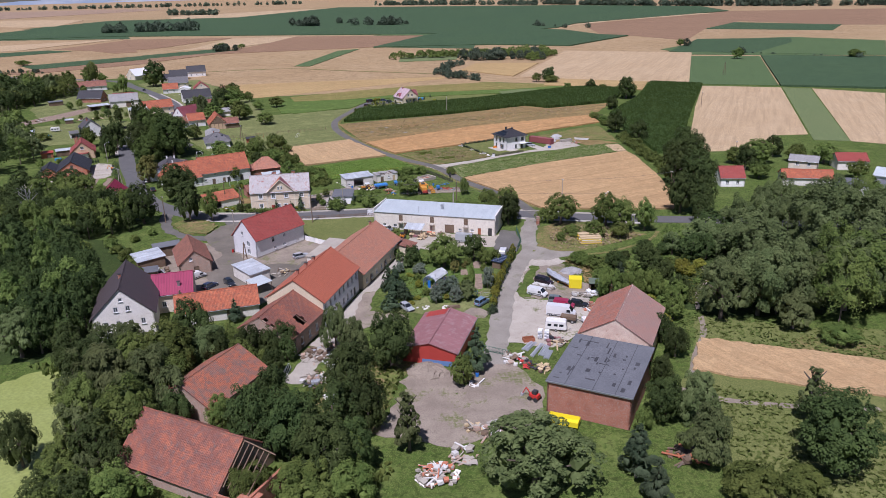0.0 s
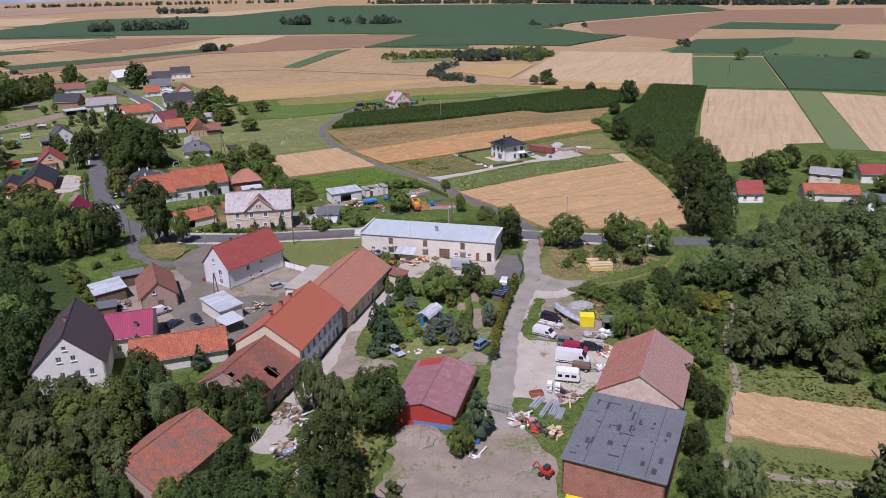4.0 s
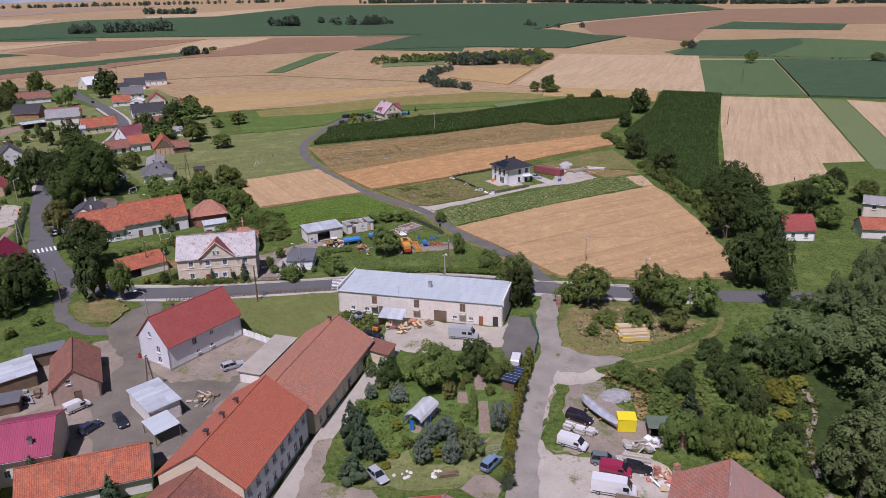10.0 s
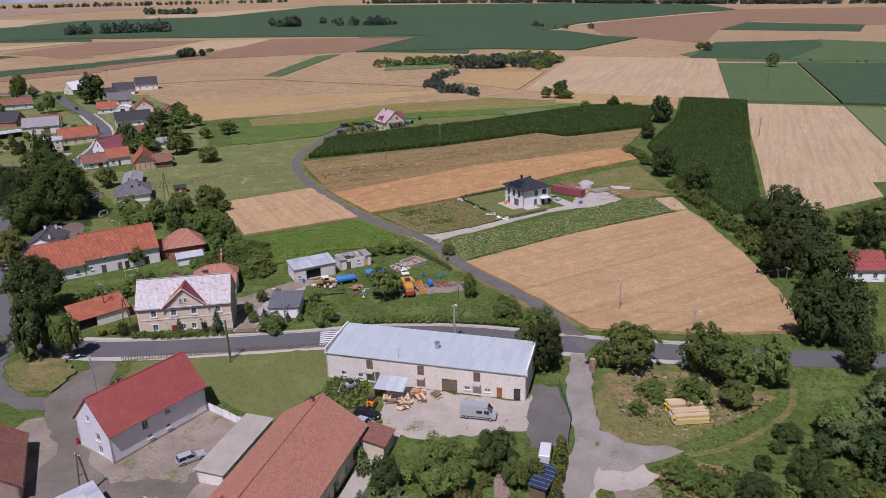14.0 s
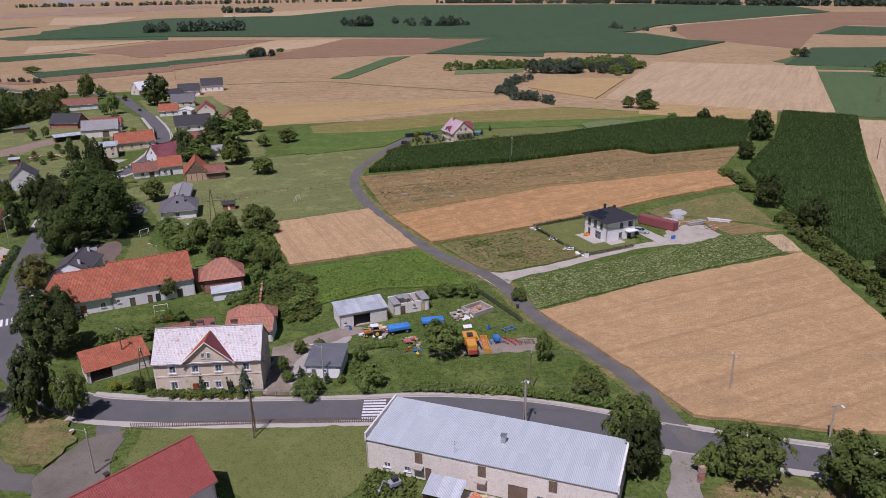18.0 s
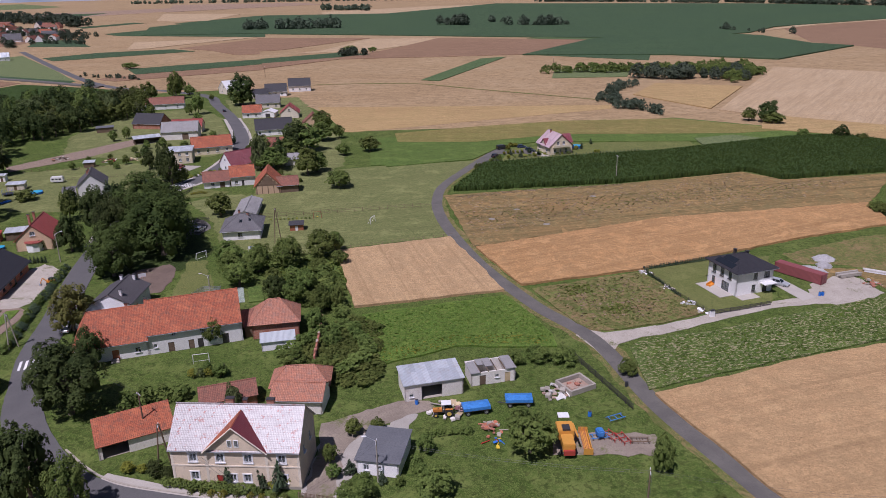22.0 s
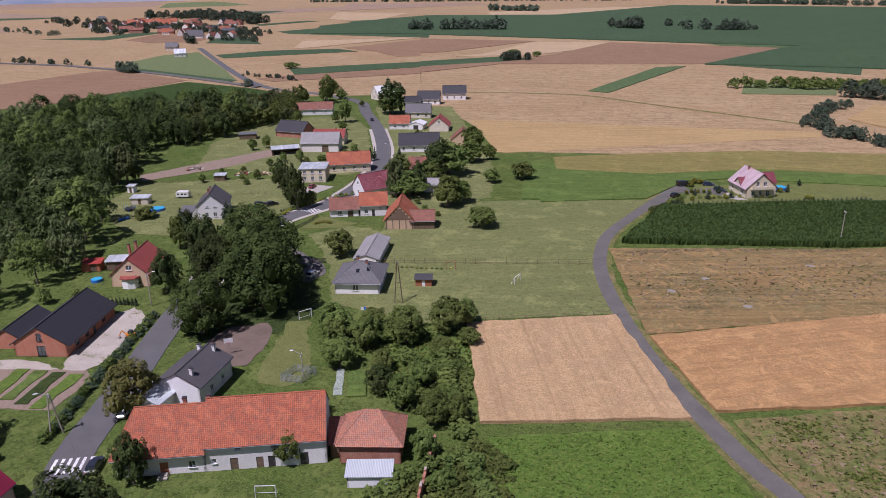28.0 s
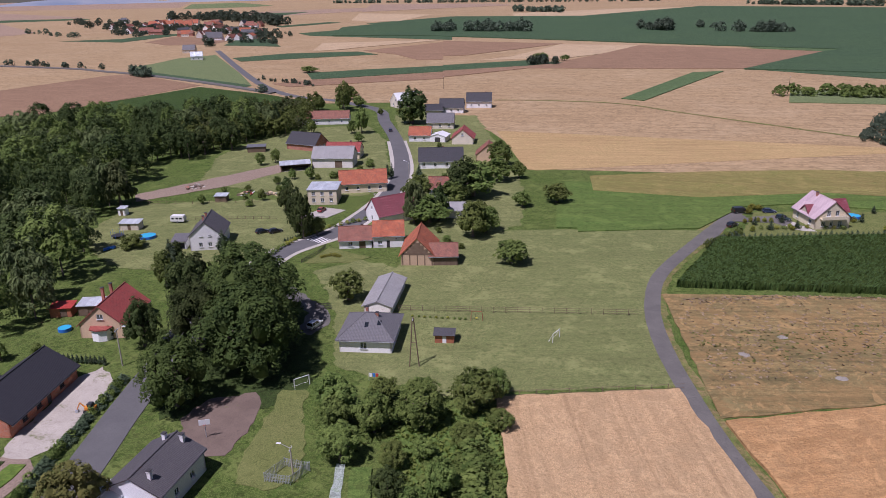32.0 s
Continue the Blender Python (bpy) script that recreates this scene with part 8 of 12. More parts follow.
yard("rough", "weedy field track margin", (63, 130), (100, 118), (104, 124), (76, 136))
yard("rough", "rough weedy ground among the old barns", (-12, 104), (-9, 122), (-4, 128), (-12, 134), (-20, 128), (-24, 116), (-20, 104), z=0.05)
yard("fallow", "dry trodden garden behind the tenement", (-70, 243), (-62, 246), (-64, 252), (-74, 250))
yard("dirt", "bare ground with farm machines", (-9, 257), (7.5, 259), (8, 253.5), (-2, 251.5), (-8.5, 250.5))
yard("fallow", "rubble-strewn weeds behind the gravel yard", (50, 340), (63, 341), (76, 335), (82, 330), (66, 326), (60, 338), (52, 333))
yard("mown", "short mown lawns round the village houses", (-236, 396), (-222, 366), (-196, 352), (-168, 366), (-160, 384), (-164, 408), (-190, 424), (-214, 412), z=0.008, rough=1.0)
yard("mown", "short mown grass beside the village street", (-262, 470), (-236, 430), (-214, 430), (-186, 424), (-166, 440), (-180, 480), (-210, 528), (-240, 560), (-262, 540), (-268, 500), z=0.010, rough=1.0)
yard("mown", "short mown grass between the houses and fields", (-150, 440), (-138, 404), (-112, 408), (-104, 430), (-118, 470), (-150, 528), (-196, 606), (-240, 590), (-196, 520), z=0.006, rough=1.0)
yard("mown", "sunlit mown meadow behind the hedges", (-215, 362), (-190, 352), (-176, 356), (-185, 372), (-205, 378))
pond = [(-95, 100), (-90, 118), (-83.2, 126.6), (-76.9, 129.7), (-73.6, 126.2), (-72.8, 118.9), (-66.3, 107.6), (-61.2, 101.0), (-59.6, 93.8), (-61.8, 84), (-67.0, 78), (-90, 76)]
tagged(yard("duckweed", "pond covered in pale green duckweed", *pond, z=0.0, name="water"), category="pond")
ribbon("track", [(46.5, 121), (50, 129), (55, 139), (57, 147)], 1.2, M["dirt"], 0.05, "trodden footpath between grass banks", "path")
ribbon("track", [(42.3, 116.5), (48.7, 112.6), (56, 110.6), (64, 109.2), (75, 108)], 1.5, M["dirt"], 0.05, "trodden grass path", "path")
ribbon("track", [(25, 190.5), (31, 188.5), (38, 186.6), (48, 189.4), (59.5, 197.5), (64, 205)], 1.1, M["rough"], 0.05, "faint field track through weeds", "track")
# pedestrian crossings
for cx, cy, a, n in ((-22.7, 230.3, 5, 7), (-111.6, 262.2, 122, 6), (-153.9, 392.5, 79, 6)):
    cr_ = thing("crossing", pose(cx, cy, 0.06, 0, 0, a), "white striped pedestrian crossing", "crossing")
    for k in range(n):
        part("stripe", boxes((-2, 2, -3 + k * 6 / (n - 0.5), -3 + k * 6 / (n - 0.5) + 0.5, 0, 0.006)), M["white_line"], cr_)
for k, (poly, tall) in enumerate((([(-60, 262), (-44, 264), (-42, 270), (-48, 290), (-56, 294), (-62, 276)], 1.0), ([(-70, 296), (-58, 298), (-68, 318), (-76, 310)], 1.0), ([(36, 166), (44, 184), (50, 172), (42, 160)], 1.2),
                                  ([(48, 152), (56, 160), (60, 176), (50, 178), (46, 160)], 1.4))):
    wood("shrub", poly, tall, 1.7, 200 + k, 110, 0.26, ["shrub", "broad", "shrub"])
kb = ribbon("kerb", [(62, 220.9), (32, 227), (7, 233.8), (-12, 235.3), (-26, 233.8), (-45, 232.3), (-62, 231.6), (-75, 232.6), (-86, 238)], 0.3, M["concrete"], 0.16, "raised concrete kerb of the village road", "kerb", thick=0.2)

scatter("tall maize plants closing the rows", [[(-52.4, 397.8), (-47, 435), (-40, 437.5), (-21.8, 447), (-4.2, 455.5), (24, 467), (80, 502), (104, 510), (125, 496), (106, 448), (63, 430), (53, 441), (4.5, 416.8)], [(150.5, 527), (182, 511), (146, 422), (129, 378.3), (110.8, 329.3), (105.4, 315.3), (101.6, 306), (92.5, 306.5), (92.5, 321), (90.5, 352), (92, 380), (93.5, 402), (123, 458)]], 4.2, 0.30, 1.86, "leaf_maize", 4, "maize_plants", True)
scatter("fringe of nettles round the pond", [[(-60, 92), (-58, 110), (-72, 132), (-84, 130), (-72, 122), (-64, 104)]], 0.9, 0.35, 0.9, "leaf", 7)
scatter("lush tall weeds beside the trodden path", [[(44, 100), (48, 118), (80, 106), (76, 84), (50, 84)]], 2.0, 0.34, 0.2, "leaf_grass", 31, "weeds", True, 0.04)
yard("dirt", "weedy trodden earth under the parked vehicles", (22, 177.4), (31.5, 180), (32, 172.4), (37, 163.5), (37.5, 159.5), (29, 157.3), (19.6, 158.3), (18.2, 161.1), (19.6, 168.4), z=0.06, rough=0.8)
scatter("tall weeds round the stacked planks", [[(31, 182), (36, 186), (50, 180), (46, 168), (38, 163), (33, 172)]], 2.0, 0.3, 0.2, "leaf_grass", 47, "weeds", True, 0.04)
yard("rough", "dry weedy ground behind the villa", (46, 349), (69, 366), (81, 372), (82, 345), (82, 335), (70, 339), (60, 343.5), (50, 342.5), z=0.012)

# ---- vehicles ----
CAR_PAINT = {}


def car_paint(c):
    if c not in CAR_PAINT:
        CAR_PAINT[c] = paint("car paint", c, 0.3, 0.15, 0.6, 0.15)
    return CAR_PAINT[c]


def ring_loft(bm, rings):
    vs_ = [[bm.verts.new(p) for p in r] for r in rings]
    n = len(rings[0])
    for a, b in zip(vs_, vs_[1:]):
        for i in range(n):
            j = (i + 1) % n
            bm.faces.new((a[i], a[j], b[j], b[i]))
    bm.faces.new(vs_[0][::-1]), bm.faces.new(vs_[-1])
    return bm


def wheel_set(ob, xs, half, r=0.32, w=0.22):
    for x in xs:
        for s in (-1, 1):
            tb = bmesh.new()
            rod(tb, (x, s * (half - w), r), (x, s * half, r), r, sides=16)
            wo = part("wheel", tb, M["rubber"], ob)
            part("rim", rods(((x, s * (half - 0.01), r), (x, s * (half + 0.015), r), r * 0.62), sides=12), M["zinc"], wo)


def car(label, x, y, ang, colour, L=4.3, W=1.76, H=1.48, kind="hatch"):
    """A parked car: hull, roof, glazing, wheels, lamps. It faces +x."""
    ob = thing("car", pose(x, y, 0.03, 0, 0, ang), label, "car")
    p = car_paint(colour)
    h2, hl = W / 2, L / 2
    belt = H * 0.60
    st = [(-hl, 0.80, 0.45, belt * 0.86), (-hl + 0.15, 0.93, 0.28, belt), (-hl * 0.4, 1.0, 0.2, belt * 1.02), (hl * 0.35, 1.0, 0.2, belt), (hl * 0.72, 0.97, 0.22, belt * 0.88), (hl - 0.12, 0.9, 0.26, belt * 0.74), (hl, 0.72, 0.36, belt * 0.6)]
    bm = bmesh.new()
    ring_loft(bm, [[(sx, -h2 * k * 0.93, z0), (sx, h2 * k * 0.93, z0), (sx, h2 * k, (z0 + z1) / 2), (sx, h2 * k * 0.93, z1), (sx, -h2 * k * 0.93, z1), (sx, -h2 * k, (z0 + z1) / 2)] for sx, k, z0, z1 in st])
    part("body", bm, p, ob)
    rear, front = {"hatch": (-hl + 0.2, hl * 0.42), "estate": (-hl + 0.12, hl * 0.36), "mpv": (-hl + 0.08, hl * 0.55)}[kind]
    rt, ft = rear + (0.45 if kind == "hatch" else 0.25), front - 0.75
    gb = bmesh.new()
    ring_loft(gb, [[(rear, -h2 * 0.9, belt - 0.02), (front, -h2 * 0.9, belt - 0.02), (front, h2 * 0.9, belt - 0.02), (rear, h2 * 0.9, belt - 0.02)], [(rt, -h2 * 0.72, H - 0.05), (ft, -h2 * 0.72, H - 0.05), (ft, h2 * 0.72, H - 0.05), (rt, h2 * 0.72, H - 0.05)]])
    part("window_band", gb, M["car_glass"], ob)
    part("roof", rounded(boxes((rt - 0.04, ft + 0.04, -h2 * 0.74, h2 * 0.74, H - 0.06, H)), 0.025), p, ob)
    for s in (-1, 1):
        pb = bmesh.new()
        for xa, xb in ((rear + 0.02, rt), (front - 0.02, ft), ((rear + front) / 2, (rt + ft) / 2)):
            rod(pb, (xa, s * h2 * 0.905, belt), (xb, s * h2 * 0.73, H - 0.04), 0.035, sides=5)
        part("pillar", pb, p, ob)
        part("headlight", rounded(boxes((hl - 0.22, hl - 0.03, s * h2 * 0.72 - 0.17, s * h2 * 0.72 + 0.17, belt * 0.6, belt * 0.75)), 0.03), M["white_trim"], ob)
        part("tail_light", boxes((-hl - 0.005, -hl + 0.1, s * h2 * 0.7 - 0.12, s * h2 * 0.7 + 0.12, belt * 0.6, belt * 0.85)), M["lamp_red"], ob)
        part("mirror", rounded(boxes((front - 0.45, front - 0.3, s * h2 + s * 0.02 - 0.08, s * h2 + s * 0.02 + 0.08, belt, belt + 0.14)), 0.02), p, ob)
    part("bumper", boxes((hl - 0.1, hl + 0.03, -h2 * 0.8, h2 * 0.8, 0.3, 0.48)), M["plastic_dark"], ob)
    wheel_set(ob, (-hl * 0.62, hl * 0.64), h2 + 0.01)
    return ob


def van(label, x, y, ang, colour, L=5.9, W=2.0, H=2.5, panes=False, name="van"):
    ob = thing(name, pose(x, y, 0.03, 0, 0, ang), label, "van")
    p = car_paint(colour)
    h2, hl = W / 2, L / 2
    st = [(-hl, 0.95, 0.4, H - 0.12), (-hl + 0.1, 1.0, 0.35, H), (hl - 1.9, 1.0, 0.35, H), (hl - 1.5, 0.98, 0.35, H - 0.1), (hl - 0.75, 0.97, 0.35, H * 0.56), (hl - 0.15, 0.92, 0.35, H * 0.46), (hl, 0.8, 0.4, H * 0.34)]
    bm = bmesh.new()
    ring_loft(bm, [[(sx, -h2 * k, z0), (sx, h2 * k, z0), (sx, h2 * k, z0 + 0.6 * (z1 - z0)), (sx, h2 * k * 0.88, z1), (sx, -h2 * k * 0.88, z1), (sx, -h2 * k, z0 + 0.6 * (z1 - z0))] for sx, k, z0, z1 in st])
    part("body", bm, p, ob)
    ws = bmesh.new()
    ring_loft(ws, [[(hl - 1.46, -h2 * 0.8, H - 0.13), (hl - 1.46, h2 * 0.8, H - 0.13), (hl - 1.40, h2 * 0.8, H - 0.1), (hl - 1.40, -h2 * 0.8, H - 0.1)], [(hl - 0.8, -h2 * 0.88, H * 0.58), (hl - 0.8, h2 * 0.88, H * 0.58), (hl - 0.73, h2 * 0.88, H * 0.6), (hl - 0.73, -h2 * 0.88, H * 0.6)]])
    part("windscreen", ws, M["car_glass"], ob)
    for s in (-1, 1):
        part("side_window", boxes((hl - 2.0, hl - 1.15, s * h2 * 0.985 - 0.03, s * h2 * 0.985 + 0.03, H * 0.52, H * 0.76)), M["car_glass"], ob)
        if panes:
            part("side_window", boxes((hl - 3.3, hl - 2.3, s * h2 * 0.99 - 0.02, s * h2 * 0.99 + 0.02, H * 0.52, H * 0.74)), M["car_glass"], ob)
        part("headlight", rounded(boxes((hl - 0.3, hl - 0.06, s * h2 * 0.72 - 0.16, s * h2 * 0.72 + 0.16, H * 0.3, H * 0.4)), 0.03), M["white_trim"], ob)
        part("tail_light", boxes((-hl - 0.02, -hl + 0.06, s * h2 * 0.88 - 0.08, s * h2 * 0.88 + 0.08, 0.8, 1.3)), M["lamp_red"], ob)
        part("mirror", rounded(boxes((hl - 1.35, hl - 1.2, s * (h2 + 0.1) - 0.09, s * (h2 + 0.1) + 0.09, H * 0.5, H * 0.62)), 0.03), M["plastic_dark"], ob)
    part("bumper", boxes((hl - 0.12, hl + 0.05, -h2 * 0.82, h2 * 0.82, 0.3, 0.55)), M["plastic_dark"], ob)
    part("side_strip", boxes((-hl + 0.3, hl - 1.2, -h2 - 0.02, -h2 + 0.01, 0.55, 0.68), (-hl + 0.3, hl - 1.2, h2 - 0.01, h2 + 0.02, 0.55, 0.68)), M["plastic_dark"], ob)
    wheel_set(ob, (-hl + 1.1, hl - 0.95), h2 + 0.01, 0.34)
    return ob


def caravan(label, x, y, ang, L=4.6, W=2.1, H=2.4):
    ob = thing("caravan", pose(x, y, 0.03, 0, 0, ang), label, "caravan")
    prof = [(-L / 2, 0.5), (L / 2 - 0.15, 0.45), (L / 2, 1.0), (L / 2 - 0.25, H - 0.15), (L / 2 - 0.6, H), (-L / 2 + 0.35, H), (-L / 2 + 0.05, H - 0.3)]
    bm = bmesh.new()
    add_prism(bm, prof, -W / 2, W / 2, Matrix.Rotation(radians(90), 4, "X"))
    rounded(bm, 0.08, 2)
    part("body", bm, paint("caravan skin", (0.74, 0.73, 0.69), 0.45, 0, 0, 0.3), ob)
    for s in (-1, 1):
        for a, b in ((-L / 2 + 0.5, -L / 2 + 1.3), (-0.45, 0.35), (L / 2 - 1.6, L / 2 - 0.7)):
            part("window", rounded(boxes((a, b, s * (W / 2) - 0.02, s * (W / 2) + 0.02, 1.25, 1.8)), 0.015), M["car_glass"], ob)
    part("end_window", boxes((-L / 2 - 0.02, -L / 2 + 0.05, -0.8, 0.8, 1.2, 1.8)), M["car_glass"], ob)
    part("drawbar", rods(((L / 2 - 0.3, 0.5, 0.5), (L / 2 + 1.1, 0, 0.45), 0.04), ((L / 2 - 0.3, -0.5, 0.5), (L / 2 + 1.1, 0, 0.45), 0.04)), M["zinc"], ob)
    part("roof_hatch", rounded(boxes((-0.4, 0.3, -0.35, 0.35, H, H + 0.08)), 0.03), M["white_trim"], ob)
    wheel_set(ob, (0.0,), W / 2 + 0.01, 0.3)
    return ob


SILVER, WHITE, BLACK, GREY, NAVY = (0.45, 0.47, 0.49), (0.75, 0.75, 0.74), (0.02, 0.02, 0.022), (0.13, 0.14, 0.15), (0.03, 0.045, 0.09)
car("dark purple-black people carrier in the weeds", 24.9, 167.2, -37, (0.03, 0.018, 0.025), 4.7, 1.8, 1.75, "mpv")
van("small white delivery van with dusty sides", 22.4, 160.0, -32, WHITE, 4.9, 1.85, 1.95)
car("grey-green family estate beside the vans", 26.4, 155.4, -14, (0.16, 0.19, 0.19), 4.2, 1.76, 1.75, "mpv")
van("dark pink-red panel van", 27.6, 152.9, -22, (0.36, 0.03, 0.075), 4.8, 1.85, 1.9)
car("black saloon parked by the rubble", 31.0, 153.3, -24, BLACK, 4.5)
van("long white high-roof panel van", 26.2, 148.4, -18, WHITE, 6.6, 2.05, 2.6)
caravan("white touring caravan with tinted windows", 24.0, 141.4, -13)
car("silver hatchback on the garden grass", -8.7, 153.6, -53, SILVER)
car("pale blue people carrier by the hedge", 8.8, 155.6, 52, (0.20, 0.30, 0.42), 4.3, 1.76, 1.7, "mpv")
van("white covered trailer van by the fence", 16.5, 187.3, 76, WHITE, 5.2, 1.9, 2.1)
van("small white van beside the stone barn", -63.9, 175.9, 48, WHITE, 4.4, 1.8, 1.85)
car("navy car beside the raspberry roof", -58.8, 169.2, 62, NAVY)
car("black hatchback in the farmyard", -54.3, 170.9, -52, (0.025, 0.03, 0.04), 4.4)
car("silver estate car on the farmyard gravel", -39.4, 189.3, 34, SILVER, 4.6, 1.78, 1.5, "estate")
van("silver high-roof minibus van in the yard", 6.8, 199.0, -14, (0.42, 0.44, 0.45), 6.2, 2.05, 2.55, True)
car("black estate behind the long barn", -12.4, 200.2, -15, BLACK, 4.6, 1.78, 1.5, "estate")
car("silver-grey car behind the long barn", -12.4, 197.2, -28, SILVER, 4.2)
car("silver estate parked beside the villa", 40.7, 327.3, -30, SILVER, 4.5, 1.78, 1.5, "estate")
car("white car at the bungalow drive", -120.8, 343.8, 88, WHITE)
caravan("white caravan on a back meadow", -205.6, 389, 23)
car("black car on the paved parking", -173.5, 391, 62, BLACK)
car("black hatchback on the paved parking", -169.9, 392.8, 62, BLACK)
van("black van on the cream house drive", -44.2, 467.3, 35, BLACK, 4.9, 1.9, 2.0)
car("dark car on the lane's end", -45.0, 452.2, 62, BLACK)
car("dark hatchback by the flower bed", -35.8, 471, 23, NAVY)
car("dark green estate by the cream house", -31.4, 464.6, -25, (0.02, 0.035, 0.03), 4.6, 1.78, 1.5, "estate")
car("dark car on the village street", -218.5, 548, 122, (0.03, 0.035, 0.05))
car("dark red car in a paved yard", -169.8, 417, 100, (0.28, 0.03, 0.04))

# tractor with tarped trailers
tr_ = thing("tractor", pose(-27.6, 258.6, 0, 0, 0, 196), "orange farm tractor with a white cab roof", "tractor")
OR = paint("tractor orange", (0.55, 0.21, 0.04), 0.5)
part("bonnet", rounded(boxes((0.3, 1.9, -0.35, 0.35, 0.75, 1.35)), 0.06), OR, tr_)
part("chassis", boxes((-1.2, 1.8, -0.25, 0.25, 0.5, 0.8)), M["plastic_dark"], tr_)
for x in (-1.05, 0.25):
    for s in (-0.62, 0.62):
        part("cab_post", boxes((x - 0.04, x + 0.04, s - 0.04, s + 0.04, 0.8, 2.3)), M["plastic_dark"], tr_)
part("cab_roof", rounded(boxes((-1.25, 0.45, -0.75, 0.75, 2.3, 2.45)), 0.05), M["white_trim"], tr_)
part("seat", rounded(boxes((-0.7, -0.2, -0.3, 0.3, 0.9, 1.4)), 0.06), M["plastic_dark"], tr_)
for s in (-1, 1):
    part("mudguard", rounded(boxes((-1.5, -0.2, s * 0.75 - 0.22, s * 0.75 + 0.22, 1.45, 1.55)), 0.03), OR, tr_)
    for x, r, w in ((-0.85, 0.72, 0.38), (1.45, 0.42, 0.24)):
        wb_ = bmesh.new()
        rod(wb_, (x, s * 0.62, r), (x, s * (0.62 + w), r), r, sides=18)
        w_o = part("wheel", wb_, M["rubber"], tr_)
        part("rim", rods(((x, s * (0.63 + w), r), (x, s * (0.66 + w), r), r * 0.55), sides=12), paint("rim yellow", (0.6, 0.42, 0.08), 0.5), w_o)
part("exhaust", rods(((1.0, 0.2, 1.35), (1.0, 0.2, 2.2), 0.04)), M["plastic_dark"], tr_)
TARP = surface("blue tarpaulin", (0.05, 0.21, 0.55), (0.07, 0.26, 0.62), 2.0, 0.45, bump=0.5, depth=0.05, fine=1.2)


def trailer(label, x, y, ang, tarp, L=4.6, W=2.2, top=1.9):
    ob = thing("trailer", pose(x, y, 0, 0, 0, ang), label, "trailer")
    part("box", boxes((-L / 2, L / 2, -W / 2, W / 2, 0.85, 1.5)), M["timber"], ob)
    part("chassis", boxes((-L / 2, L / 2, -0.4, 0.4, 0.6, 0.85)), M["plastic_dark"], ob)
    if tarp:
        bm = bmesh.new()
        ring_loft(bm, [[(xx, -W / 2 - 0.06, 1.0), (xx, -W / 2 - 0.05, 1.55), (xx, 0, zt), (xx, W / 2 + 0.05, 1.55), (xx, W / 2 + 0.06, 1.0)] for xx, zt in ((-L / 2 - 0.08, 1.55), (-L / 4, top), (0, top - 0.1), (L / 4, top), (L / 2 + 0.08, 1.55))])
        part("tarpaulin", bm, tarp, ob)
    part("drawbar", rods(((L / 2, 0.4, 0.65), (L / 2 + 1.5, 0, 0.5), 0.05), ((L / 2, -0.4, 0.65), (L / 2 + 1.5, 0, 0.5), 0.05)), M["plastic_dark"], ob)
    wheel_set(ob, (-L / 2 + 0.7, L / 2 - 0.7), W / 2, 0.4, 0.26)
    return ob


trailer("farm trailer under a bright blue tarpaulin", -22.3, 260.4, 203, TARP)
trailer("second farm trailer under a blue tarpaulin", -15.3, 264.1, 192, TARP)
trailer("flat grey car trailer behind the caravan", 27.3, 145.2, -20, None, 3.4, 1.7)
cb = thing("combine_harvester", pose(-6.7, 253.6, 0, 0, 0, -78), "old orange-yellow combine harvester with a white canopy", "harvester")
CY = paint("harvester yellow", (0.62, 0.30, 0.05), 0.5, dirt=0.5)
part("hopper", rounded(boxes((-2.2, 0.6, -1.3, 1.3, 1.2, 3.0)), 0.08), CY, cb)
part("tail_hood", rounded(boxes((0.6, 3.6, -0.95, 0.95, 1.0, 2.5)), 0.1), CY, cb)
part("straw_chute", rounded(boxes((3.6, 4.0, -0.9, 0.9, 0.7, 1.6)), 0.05), M["sheet_red"], cb)
part("canopy", rounded(boxes((-3.6, -2.1, -0.9, 0.9, 3.6, 3.72)), 0.04), M["white_trim"], cb)
for x, y in ((-3.5, -0.8), (-3.5, 0.8), (-2.2, -0.8), (-2.2, 0.8)):
    part("canopy_post", rods(((x, y, 1.8), (x, y, 3.6), 0.035)), M["plastic_dark"], cb)
part("platform", boxes((-3.7, -2.1, -1.1, 1.1, 1.6, 1.8)), CY, cb)
part("unloading_pipe", rods(((-1.5, 1.35, 2.9), (2.2, 1.5, 3.0), 0.16), sides=10), CY, cb)
part("engine_deck", boxes((-0.8, 0.6, -0.6, 0.6, 3.0, 3.3)), M["plastic_dark"], cb)
wheel_set(cb, (-1.7,), 1.55, 0.75, 0.45)
wheel_set(cb, (2.6,), 1.2, 0.45, 0.28)
hd = thing("cutter_bar", pose(-3.5, 254.3, 0, 0, 0, -80), "rusty orange combine cutter bar on the ground", "implement")
part("trough", boxes((-3, 3, -0.6, 0.6, 0.25, 0.4), (-3, 3, 0.5, 0.6, 0.4, 1.1)), CY, hd)
rb_ = bmesh.new()
for k in range(6):
    a = k * math.tau / 6
    rod(rb_, (-2.9, -0.3 + 0.45 * math.cos(a), 1.0 + 0.45 * math.sin(a)), (2.9, -0.3 + 0.45 * math.cos(a), 1.0 + 0.45 * math.sin(a)), 0.04)
part("reel", rb_, M["timber_red"], hd)
for x in (-3, 3):
    part("end_plate", boxes((x - 0.05, x + 0.05, -0.8, 0.7, 0.15, 1.2)), CY, hd)
